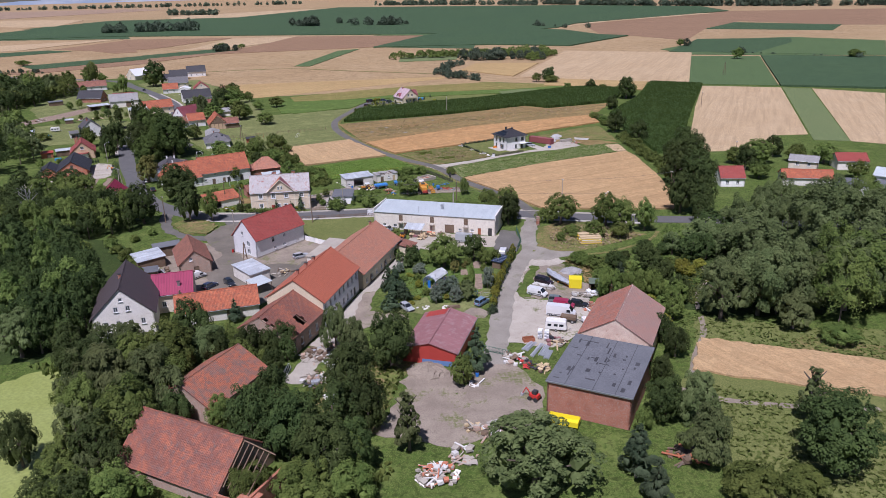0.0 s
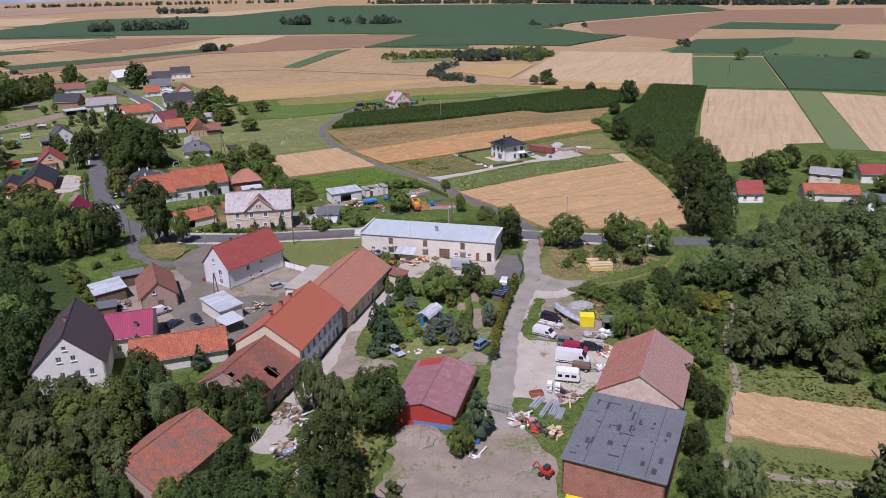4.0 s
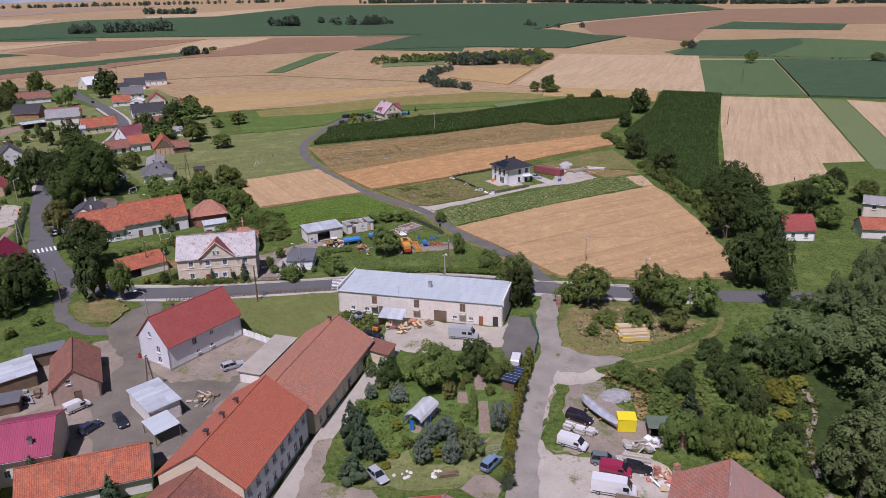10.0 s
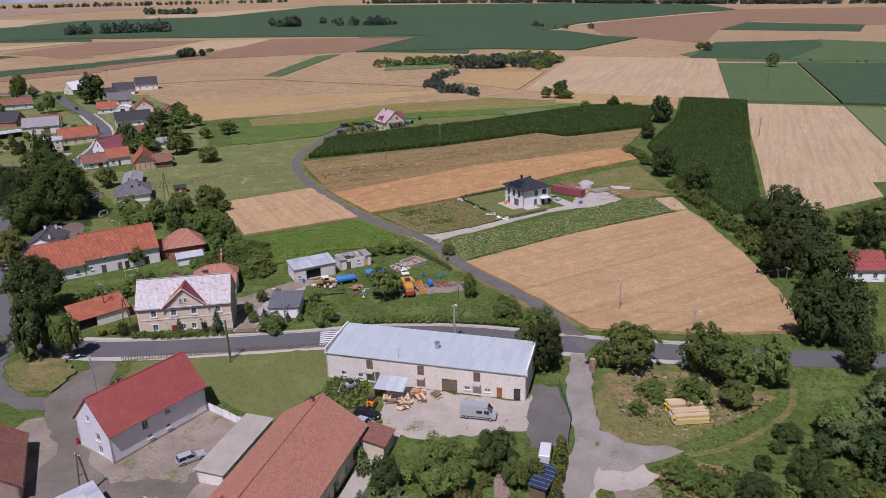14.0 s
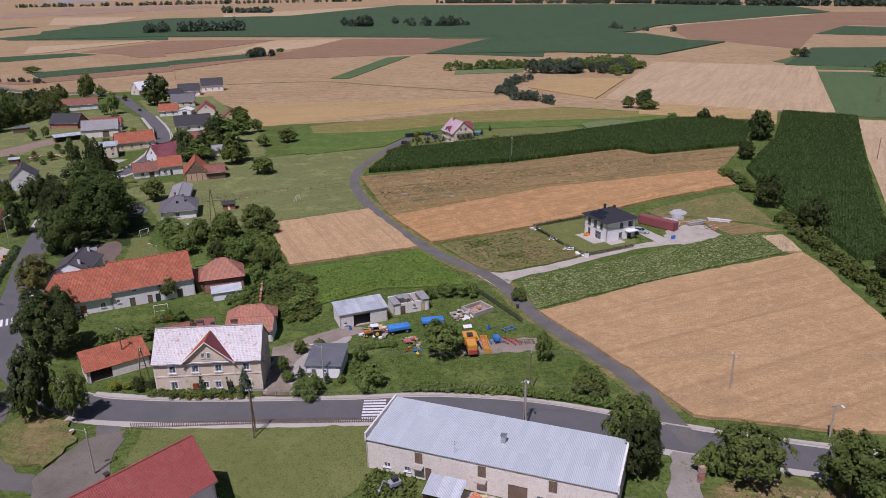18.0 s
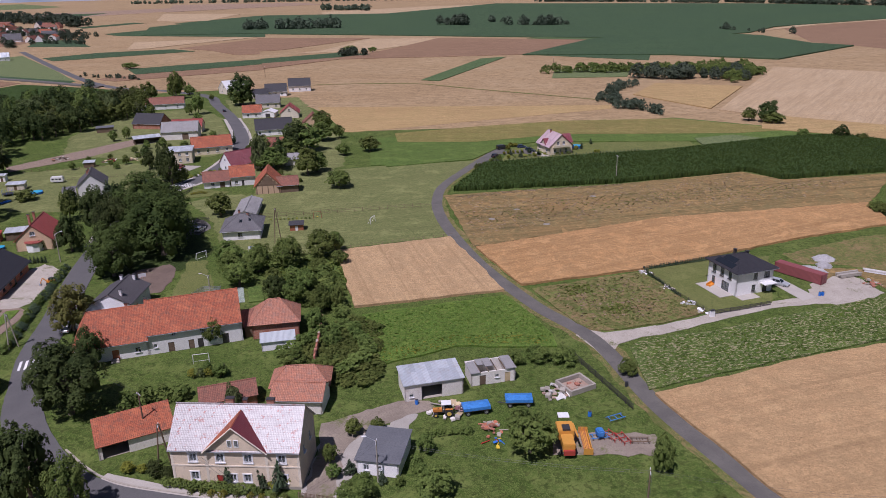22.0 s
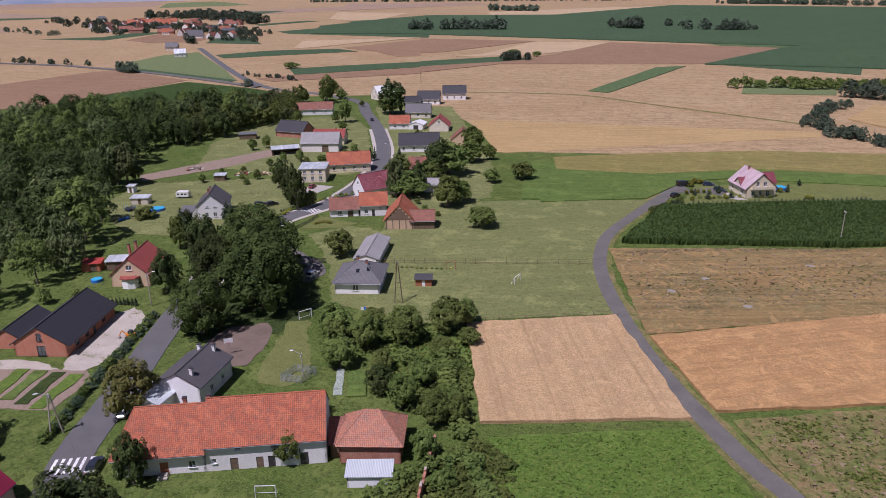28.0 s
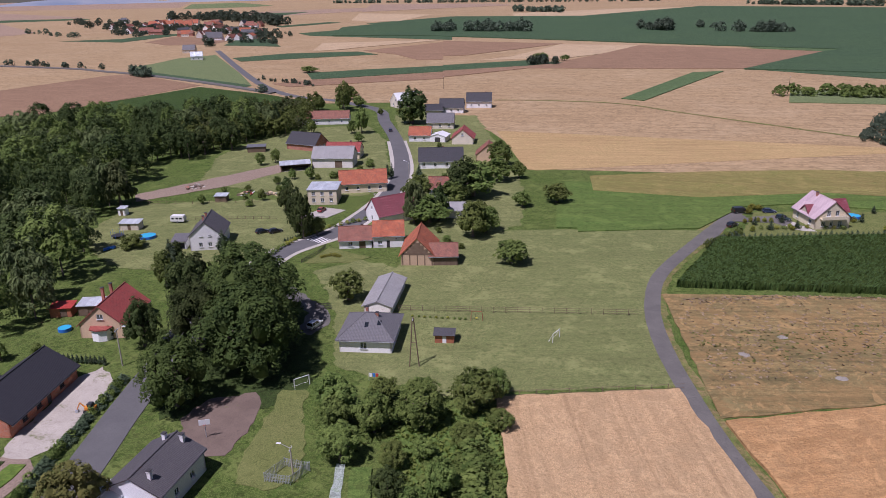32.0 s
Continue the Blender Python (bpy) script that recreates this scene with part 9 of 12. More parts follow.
for nm, lab, x, y, a, mt in (("sprayer", "blue tank sprayer on a frame", -1.3, 256.3, 20, TARP), ("plough", "red multi-share plough parked on bare ground", 0.6, 256.9, -50, M["sheet_red"]), ("plough", "red reversible plough beside the harrow", 2.4, 256.5, -60, M["sheet_red"]), ("harrow", "rusty folded harrow frame", 5.0, 256.4, 10, M["timber"]), ("harrow", "blue cultivator frame on the grass", 1.3, 262.2, 35, TARP)):
    o = thing(nm, pose(x, y, 0, 0, 0, a), lab, "implement")
    if nm == "sprayer":
        part("tank", rounded(boxes((-0.6, 0.6, -0.8, 0.8, 0.6, 1.7)), 0.2, 3), mt, o)
    part("frame", rods(((-1.6, -0.6, 0.5), (1.6, -0.6, 0.5), 0.07), ((-1.6, 0.6, 0.5), (1.6, 0.6, 0.5), 0.07), ((-1.2, -0.6, 0.5), (-1.2, 0.6, 0.5), 0.06), ((0, -0.6, 0.5), (0, 0.6, 0.5), 0.06), ((1.2, -0.6, 0.5), (1.2, 0.6, 0.5), 0.06)), mt, o)
    for k in range(4):
        part("tine", rods(((-1.4 + k * 0.9, -0.5, 0.5), (-1.2 + k * 0.9, -0.6, 0.02), 0.06), ((-1.4 + k * 0.9, 0.5, 0.5), (-1.2 + k * 0.9, 0.4, 0.02), 0.06)), M["timber"] if nm != "plough" else mt, o)

# ---- yard things, poles, fences, hedges ----
M["grey_rock"] = surface("grey gravel heap", (0.36, 0.35, 0.34), (0.46, 0.45, 0.44), 1.5, 0.95, bump=0.9, depth=0.15, fine=5, stain=(0.24, 0.22, 0.20))
M["tarp_grey"] = paint("grey-blue tarpaulin", (0.36, 0.375, 0.41), 0.5, dirt=0.5)
M["tarp_white"] = paint("white plastic sheet", (0.80, 0.81, 0.82), 0.45, dirt=0.35)
M["tarp_black"] = paint("black plastic sheet", (0.03, 0.03, 0.035), 0.4)
M["tarp_blue"] = paint("blue plastic", (0.03, 0.17, 0.55), 0.45)
M["yellow"] = paint("yellow paint", (0.80, 0.66, 0.01), 0.45, dirt=0.08)
M["orange"] = paint("orange paint", (0.68, 0.25, 0.02), 0.45)
M["red"] = paint("red paint", (0.50, 0.04, 0.03), 0.45)
M["green_paint"] = paint("green paint", (0.06, 0.15, 0.10), 0.5)
M["steel"] = paint("galvanised steel", (0.52, 0.54, 0.57), 0.45, 0.5)
M["block"] = surface("white building blocks", (0.70, 0.68, 0.64), (0.60, 0.58, 0.54), 2.0, 0.9, fine=6, stain=(0.42, 0.38, 0.33))
M["pool_water"] = paint("blue pool liner", (0.05, 0.42, 0.62), 0.15, dirt=0.1)
M["yellow_board"] = surface("yellow formwork boards", (0.85, 0.60, 0.02), (0.78, 0.58, 0.08), 1.0, 0.7, fine=5)


def heap(label, x, y, r, height, material, seed=0, name="heap"):
    """A loose pile with an uneven foot and lumps."""
    rnd = random.Random(seed + int(x * 7 + y))
    bm = bmesh.new()
    rings = [[bm.verts.new((math.cos(k * math.tau / 22) * r * (1 - j / 6) ** 0.9 * rnd.uniform(0.86, 1.12), math.sin(k * math.tau / 22) * r * 0.8 * (1 - j / 6) ** 0.9 * rnd.uniform(0.86, 1.12), max(-0.05, height * (j / 6) ** 0.8 * rnd.uniform(0.8, 1.15) if j else -0.05))) for k in range(22)] for j in range(6)]
    tip = bm.verts.new((0, 0, height))
    for a, b in zip(rings, rings[1:]):
        for k in range(22):
            bm.faces.new((a[k], a[(k + 1) % 22], b[(k + 1) % 22], b[k]))
    for k in range(22):
        bm.faces.new((rings[-1][k], rings[-1][(k + 1) % 22], tip))
    ob = part(name, bm, M[material])
    ob.matrix_basis = pose(x, y, 0, 0, 0, rnd.uniform(0, 360))
    return tagged(ob, label, "heap", kind="stuff" if name == "heap" else "")


PIECE = {}


def clutter(label, x, y, spread, tones, count, seed, size=0.5, name="scrap_pile", category="scrap"):
    """A pile of boards, blocks and bent sheets lying over one another; each piece is a part."""
    rnd = random.Random(seed)
    ob = thing(name, pose(x, y, 0), label, category)
    for k in range(count):
        tone = rnd.choice(tones)
        sort = rnd.randrange(3)
        key = (tone, sort)
        if key not in PIECE:
            bm = boxes(((-0.5, 0.5, -0.5, 0.5, 0, 0.55), (-1.6, 1.6, -0.16, 0.16, 0, 0.16), (-0.8, 0.8, -0.55, 0.55, 0, 0.12))[sort])
            if sort == 2:
                box(bm, -0.8, -0.6, -0.55, 0.55, -0.2, 0)
                box(bm, 0.6, 0.8, -0.55, 0.55, -0.2, 0)
            rounded(bm, 0.02, 1)
            me = bpy.data.meshes.new("piece")
            bm.to_mesh(me), bm.free()
            me.materials.append(M[tone])
            PIECE[key] = me
        a, d = rnd.uniform(0, math.tau), spread * math.sqrt(rnd.random())
        p = new(("block", "board", "pallet")[sort], PIECE[key])
        p.parent = ob
        s = size * rnd.uniform(0.6, 1.4)
        p.matrix_basis = pose(math.cos(a) * d, math.sin(a) * d, 0.16 * s + max(0, (spread - d) * 0.3 * rnd.random()), rnd.uniform(-12, 12), rnd.uniform(-12, 12), rnd.uniform(0, 180)) @ Matrix.Scale(s, 4)
        tagged(p)
    return ob


def stack(label, x, y, ang, L, W, rows, tones, name="timber_stack", gap=0.06, seed=1, h=0.22, category="stack"):
    """Long boards or beams laid in layers on bearers, their ends uneven."""
    rnd = random.Random(seed)
    ob = thing(name, pose(x, y, 0, 0, 0, ang), label, category)
    part("bearer", boxes((-L * 0.35, -L * 0.35 + 0.15, -W / 2, W / 2, -0.02, 0.15), (L * 0.3, L * 0.3 + 0.15, -W / 2, W / 2, -0.02, 0.15)), M["timber"], ob)
    n = max(2, int(W / 0.42))
    for r in range(rows):
        tone = tones[r % len(tones)]
        for k in range(n):
            if r == rows - 1 and rnd.random() < 0.35:
                continue
            y0 = -W / 2 + k * W / n
            e0, e1 = rnd.uniform(-0.3, 0.25), rnd.uniform(-0.3, 0.3)
            part("board", boxes((-L / 2 + e0, L / 2 + e1, y0, y0 + W / n - gap, 0.15 + r * (h + 0.03), 0.15 + r * (h + 0.03) + h)), M[tone], ob)
    return ob


def barrel(x, y, tone, label, r=0.32, h=0.92):
    bm = bmesh.new()
    for z0, z1, r0, r1 in ((0, h * 0.33, r * 0.94, r), (h * 0.33, h * 0.36, r * 1.04, r * 1.04), (h * 0.36, h * 0.66, r, r), (h * 0.66, h * 0.69, r * 1.04, r * 1.04), (h * 0.69, h, r, r * 0.93)):
        rod(bm, (0, 0, z0), (0, 0, z1), r0, r1, 14)
    ob = thing("barrel", pose(x, y, 0), label, "barrel", "barrels")
    part("drum", bm, M[tone], ob)
    part("lid", rod(bmesh.new(), (0, 0, h), (0, 0, h + 0.03), r * 0.86, r * 0.86, 14), M["plastic_dark"], ob)


# the vehicle yard
con = thing("container", pose(32.2, 164.5, 0, 0, 0, -8), "bright yellow steel site container on the grass", "container")
part("body", rounded(boxes((-1.5, 1.5, -1.3, 1.3, 0.1, 2.4)), 0.05), M["yellow"], con)
part("skid", boxes((-1.4, -1.2, -1.25, 1.25, -0.02, 0.1), (1.2, 1.4, -1.25, 1.25, -0.02, 0.1)), M["steel"], con)
part("roof", boxes((-1.55, 1.55, -1.35, 1.35, 2.4, 2.47)), M["yellow"], con)
for k in range(7):
    part("rib", boxes((-1.35 + k * 0.42, -1.27 + k * 0.42, -1.34, -1.3, 0.2, 2.35)), M["yellow"], con)
bt = thing("boat_trailer", pose(28.6, 168, 0, 0, 0, -64), "long boat under a grey tarpaulin on an orange trailer", "trailer")
bm = bmesh.new()
prev = None
for k in range(15):
    u = k / 14
    w = 1.05 * math.sin(math.pi * min(1, 0.06 + 0.86 * u)) ** 0.5
    z0, top = 0.75 + 0.25 * u, 2.1 - 0.5 * u + 0.12 * math.sin(k * 2.1)
    ring = [bm.verts.new((-4.6 + 9.2 * u, yy * w, zz)) for yy, zz in ((0, z0 - 0.3), (0.75, z0), (1.0, z0 + 0.45), (0.55, top - 0.15), (0, top), (-0.55, top - 0.12), (-1.0, z0 + 0.45), (-0.75, z0))]
    if prev:
        for i in range(8):
            bm.faces.new((prev[i], prev[(i + 1) % 8], ring[(i + 1) % 8], ring[i]))
    else:
        bm.faces.new(ring[::-1])
    prev = ring
bm.faces.new(prev)
part("tarpaulin", bm, M["tarp_grey"], bt, "creased grey-blue tarpaulin")
part("chassis", boxes((-3.4, 5.2, -0.08, 0.08, 0.42, 0.56), (-2.6, -2.4, -1.0, 1.0, 0.4, 0.6), (1.0, 1.2, -1.0, 1.0, 0.4, 0.6)), M["orange"], bt, "orange painted steel chassis")
for sy in (-1, 1):
    part("wheel", rods(((-2.5, sy * 0.95, 0.32), (-2.5, sy * 1.15, 0.32), 0.33), sides=14), M["rubber"], bt)
heap("pale grey crushed stone heap", 33, 174.5, 3.0, 1.3, "grey_rock")
heap("sandy gravel heap against the red hall", -3.5, 124.8, 4.4, 1.7, "dirt")
for x, y, r, hh in ((50.5, 337.4, 4.2, 1.4), (54.5, 342, 2.5, 1.1), (55.7, 347, 3.2, 1.3)):
    heap("grey crushed stone heap beside the villa yard", x, y, r, hh, "grey_rock")
shed_ = thing("shed", pose(37.8, 162.5, 0, 0, 0, -9), "ruined lean-to with a green felt roof", "shed")
part("roof", rounded(boxes((-2.7, 2.7, -1.9, 1.9, 2.15, 2.27)), 0.02, 1), surface("green felt", (0.12, 0.16, 0.11), (0.16, 0.20, 0.14), 1, 0.9, stain=(0.08, 0.09, 0.07)), shed_)
part("wall", boxes((-2.5, 2.5, 1.55, 1.75, -0.03, 2.15), (-2.5, -2.35, -1.6, 1.55, -0.03, 2.15)), M["timber"], shed_)
for k in (-2.4, 0, 2.3):
    part("post", boxes((k, k + 0.14, -1.7, -1.56, -0.03, 2.15)), M["timber"], shed_)
for x, y, hh in ((39.8, 158.6, 4.2), (36, 150.5, 3.0), (33.6, 151.8, 1.6), (44.8, 157.5, 3.2), (43.2, 148.5, 2.6), (29.3, 213, 2.6)):
    pil = thing("pillar", pose(x, y, 0, 0, 0, 20), "crumbling red brick pillar with patchy plaster", "pillar", "old brick pillars")
    rnd = random.Random(int(x * 10))
    z = -0.03
    while z < hh:
        e = rnd.uniform(-0.06, 0.06)
        part("brick_course", boxes((-0.42 + e, 0.42 + e * 0.5, -0.36 - e * 0.5, 0.36 + e, z, z + 0.28)), M["stone" if rnd.random() < 0.6 else "brick"], pil)
        z += 0.285
clutter("orange and white broken bricks and pallets", 33.7, 151.0, 2.6, ["brick_new", "block", "timber_light", "tarp_white"], 34, 1, 0.7, "rubble_pile", "rubble")
clutter("white tarpaulins and boards beside the lean-to", 35.6, 159.9, 1.2, ["tarp_white", "block"], 7, 2, 0.8)
stack("low platform of grey planks beside the cars", 31.8, 156.2, -18, 4.2, 1.6, 2, ["concrete"], seed=3)
clutter("pale stone slabs at the end of the yard", 32.5, 158.8, 2.6, ["block", "concrete"], 12, 4, 0.8, "slab_pile", "slabs")
for x, y in ((22.6, 164.8), (24.4, 163.6), (26.0, 163.0)):
    stack("grey pallets of paving stacked on gravel", x, y, -34, 1.5, 1.4, 4, ["concrete", "block"], "pallet_stack", 0.03, int(x))
for x, y in ((30.7, 145.0), (32.1, 144.9)):
    bx = thing("crate", pose(x, y, 0, 0, 0, 12), "white plastic crate with a dark base", "crate", "crates in the yard")
    part("tank", rounded(boxes((-0.5, 0.5, -0.5, 0.5, 0.16, 1.1)), 0.06), M["tarp_white"], bx)
    part("pallet", boxes((-0.55, 0.55, -0.55, 0.55, -0.01, 0.15)), M["plastic_dark"], bx)
    part("cap", boxes((-0.12, 0.12, -0.12, 0.12, 1.1, 1.17)), M["red"], bx)
for x, y in ((20.0, 137.5), (21.3, 136.7)):
    stack("tall stack of white foam boards standing upright", x, y, 75, 1.0, 0.9, 9, ["tarp_white"], "foam_stack", 0.02, int(x))
crate = thing("crate", pose(17.5, 136.6, 0, 0, 0, 12), "open brown timber crate on the gravel", "crate")
for k, r in enumerate(((-1.2, 1.2, -0.7, -0.62), (-1.2, 1.2, 0.62, 0.7), (-1.2, -1.12, -0.62, 0.62), (1.12, 1.2, -0.62, 0.62))):
    part("side", boxes((*r, -0.01, 0.75)), M["timber_red"], crate)
part("bottom", boxes((-1.12, 1.12, -0.62, 0.62, 0.0, 0.08)), M["timber"], crate)
clutter("scrap heap with black plastic and bent sheets", 23.1, 135.6, 2.3, ["tarp_black", "timber", "concrete", "sheet_rust", "timber_light"], 34, 5, 0.7)
for (x0, y0), (x1, y1), n in (((16.1, 132.3), (18.4, 135.8), 5), ((17.2, 129.6), (20.1, 135.0), 3), ((19.1, 129.9), (21.1, 134.3), 4), ((20.0, 128.6), (21.4, 132.0), 4)):
    d = Vector((x1 - x0, y1 - y0))
    bd = thing("steel_bundle", pose((x0 + x1) / 2, (y0 + y1) / 2, 0, 0, 0, math.degrees(math.atan2(d.y, d.x))), "bundle of galvanised steel profiles on grass", "steel profiles", "steel bundles")
    for k in range(n):
        part("profile", boxes((-d.length / 2 + 0.1 * (k % 3), d.length / 2 - 0.08 * (k % 2), -0.15 * n + k * 0.3, -0.15 * n + k * 0.3 + 0.24, -0.01, 0.2 + 0.08 * (k % 2))), M["steel"], bd)
gate = thing("gate", pose(10.3, 131.4, 0, 0, 0, -27), "green steel lattice gate lying across the track", "gate")
part("rail", rods(((-2.8, 0, 0.15), (2.8, 0, 0.15), 0.05), ((-2.8, 0, 1.25), (2.8, 0, 1.25), 0.05)), M["green_paint"], gate)
for k in range(8):
    part("brace", rods(((-2.8 + k * 0.7, 0, 0.15), (-2.1 + k * 0.7, 0, 1.25), 0.03), ((-2.1 + k * 0.7, 0, 0.15), (-2.1 + k * 0.7, 0, 1.25), 0.03)), M["green_paint"], gate)
part("post", rods(((-2.8, 0, -0.05), (-2.8, 0, 1.5), 0.08), ((2.8, 0, -0.05), (2.8, 0, 1.5), 0.08)), M["green_paint"], gate)
for x, y, tones, n, sd in ((12.9, 129.8, ["concrete", "block", "timber"], 12, 6), (15.2, 128.0, ["red", "tarp_blue", "plastic_dark", "tarp_white"], 10, 7), (16.5, 126.3, ["plastic_dark", "red", "timber"], 9, 8), (18.8, 124.5, ["timber_light", "timber", "tarp_black"], 16, 9),
                           (4.3, 105.4, ["timber", "timber_light", "concrete"], 14, 10), (5.0, 120.0, ["timber", "block"], 9, 11), (-23.8, 123.4, ["block", "steel", "timber_light"], 20, 14), (-24.7, 120.6, ["steel", "timber", "plastic_dark"], 14, 15),
                           (-23.9, 129.9, ["timber", "block"], 10, 16), (-21.8, 126.8, ["concrete", "block"], 12, 17), (-20.2, 118.3, ["timber_light", "red", "tarp_white"], 14, 18), (-20.7, 115.3, ["block", "steel"], 12, 19), (-27.7, 133.9, ["timber", "steel"], 8, 20), (-21.0, 121.5, ["tarp_white", "block", "steel"], 16, 21)):
    clutter("pile of boards, blocks and odd scrap on the ground", x, y, 1.5, tones, n, sd, 0.65)
clutter("pale broken bricks and rubble under the willow", -1.5, 92.5, 3.4, ["block", "concrete", "brick_new", "plaster_old"], 60, 12, 0.6, "rubble_pile", "rubble")
clutter("grey split firewood and branches in a heap", 37.5, 96.5, 2.6, ["timber", "bark", "timber_red"], 34, 13, 0.8, "brushwood_pile", "brushwood")
clutter("brushwood heap on the weedy bank", 42.0, 176.0, 2.2, ["timber", "bark"], 24, 33, 0.8, "brushwood_pile", "brushwood")
wf = thing("window_frames", pose(-30.4, 125.4, 0, 0, 0, 70), "old white window frames leaning on the barn", "window frames")
for k in range(4):
    part("frame", boxes((-1.6 + k * 0.8, -1.52 + k * 0.8, -0.05, 0.03, 0, 1.3), (-0.98 + k * 0.8, -0.9 + k * 0.8, -0.05, 0.03, 0, 1.3), (-1.52 + k * 0.8, -0.98 + k * 0.8, -0.05, 0.03, 0, 0.08), (-1.52 + k * 0.8, -0.98 + k * 0.8, -0.05, 0.03, 1.22, 1.3)), M["white_trim"], wf, "", pose(0, 0.2 * k, 0, -14))
for x, y, tone, lab in ((15.8, 113.8, "red", "small red digger with a bent arm"), (-11.9, 203.3, "orange", "rusty orange machine beside the white building"), (-16.2, 209.5, "steel", "wheeled farm machine on the grass"), (-137.2, 299, "orange", "small orange machine on gravel")):
    dg = thing("machine", pose(x, y, 0, 0, 0, x * 9), lab, "machine")
    part("body", rounded(boxes((-1.0, 0.8, -0.6, 0.6, 0.45, 1.25)), 0.08), M[tone], dg)
    part("cab", rounded(boxes((-0.6, 0.3, -0.5, 0.5, 1.25, 1.9)), 0.06), M["plastic_dark"], dg)
    part("arm", rods(((0.7, 0, 0.9), (1.7, 0, 1.9), 0.12), ((1.7, 0, 1.9), (2.4, 0, 0.5), 0.1)), M[tone], dg)
    part("bucket", boxes((2.2, 2.7, -0.3, 0.3, 0.05, 0.5)), M["steel"], dg)
    for wx, wy in ((-0.7, 0.65), (0.55, 0.65), (-0.7, -0.85), (0.55, -0.85)):
        part("wheel", rods(((wx, wy, 0.4), (wx, wy + 0.2, 0.4), 0.4), sides=12), M["rubber"], dg)
# kitchen garden
pt = thing("polytunnel", pose(-2.0, 168.8, 0.45, 0, 0, 60), "small garden polytunnel covered in torn white sheeting", "polytunnel")
bm = bmesh.new()
rnd = random.Random(4)
prev = None
for k in range(10):
    ring = [bm.verts.new((-3.2 + k * 0.71, yy + rnd.uniform(-0.04, 0.04), zz + rnd.uniform(-0.08, 0.04))) for yy, zz in ((-1.8, 1.5), (-1.55, 1.95), (-0.8, 2.4), (0, 2.65), (0.8, 2.4), (1.55, 1.95), (1.8, 0.3))]
    if prev:
        for i in range(6):
            bm.faces.new((prev[i], prev[i + 1], ring[i + 1], ring[i]))
    prev = ring
bmesh.ops.solidify(bm, geom=bm.faces[:], thickness=0.03)
part("sheet", bm, M["tarp_white"], pt)
for k in range(5):
    x = -3.15 + k * 1.56
    part("hoop", rods(((x, -1.75, -0.5), (x, -1.75, 1.5), 0.04), ((x, 1.75, -0.5), (x, 1.75, 1.5), 0.04), ((x, -1.75, 1.5), (x, 0, 2.55), 0.03), ((x, 1.75, 1.5), (x, 0, 2.55), 0.03)), M["tarp_blue"], pt, "blue painted pipe")
part("door", boxes((-3.3, -3.24, -0.4, 0.4, -0.46, 1.5)), M["tarp_blue"], pt)
sb = thing("shed", pose(15.2, 180.2, 0, 0, 0, 60), "small garden shed with a dark blue panel roof", "shed")
part("wall", boxes((-2.6, 2.6, -1.2, 1.2, -0.03, 1.8)), M["timber"], sb)
part("roof", boxes((-2.9, 2.9, -1.5, 1.5, 1.85, 1.95)), paint("blue-black panel", (0.035, 0.05, 0.09), 0.25), sb)
for k in range(6):
    part("seam", boxes((-2.5 + k, -2.46 + k, -1.5, 1.5, 1.95, 1.975)), M["steel"], sb)
for x, y, tone in ((13.6, 171.1, "tarp_blue"), (7.8, 161.5, "tarp_blue"), (7.0, 160.8, "tarp_blue"), (-59.7, 194.7, "red"), (-33, 261, "tarp_blue"), (6.0, 122.4, "tarp_blue"), (3.4, 273.5, "plastic_dark"), (48.4, 322, "tarp_blue"), (49.1, 322.3, "tarp_blue"), (-3.0, 262.5, "tarp_blue")):
    barrel(x, y, tone, ("blue" if tone == "tarp_blue" else "red" if tone == "red" else "black") + " plastic drum standing on the ground")
rnd = random.Random(9)
for k in range(16):
    a = rnd.uniform(0, 6.28)
    stone_ = heap("pale field stone at the garden edge", -4.2 + math.cos(a) * 2.2 * rnd.random() + (k % 2) * 4, 154.2 + math.sin(a) * 0.8, rnd.uniform(0.25, 0.55), 0.35, "block", k, "stone")
stack("weathered boards lying on the garden grass", 2.0, 153.6, 10, 3, 0.9, 2, ["timber"], seed=5)
# white building yard
for x, y, sd in ((-9.2, 205.6, 1), (-6.0, 205.0, 2), (-3.2, 204.8, 3), (-0.4, 206.0, 4)):
    stack("pile of old timber and bricks in the yard", x, y, 75 + 12 * sd, 2.0, 1.5, 3, ["timber_light", "timber", "timber_light", "sheet_rust"], "timber_stack", 0.05, sd)
clutter("rusty iron scrap before the white building", -6.8, 203.4, 2.0, ["sheet_rust", "timber", "timber_light", "steel"], 24, 22, 0.7)
clutter("firewood and brick scrap under the canopy", -3.6, 206.6, 1.8, ["timber", "brick_new", "timber_light"], 20, 23, 0.6)
for y0, L in ((196.0, 5.8), (199.2, 5.6)):
    stack("stack of yellow formwork boards and pale timber", 42.1, y0, 3, L, 2.4, 8, ["yellow_board", "timber_light", "timber_light", "yellow_board", "tarp_white"], "timber_stack", 0.04, int(y0), 0.2)


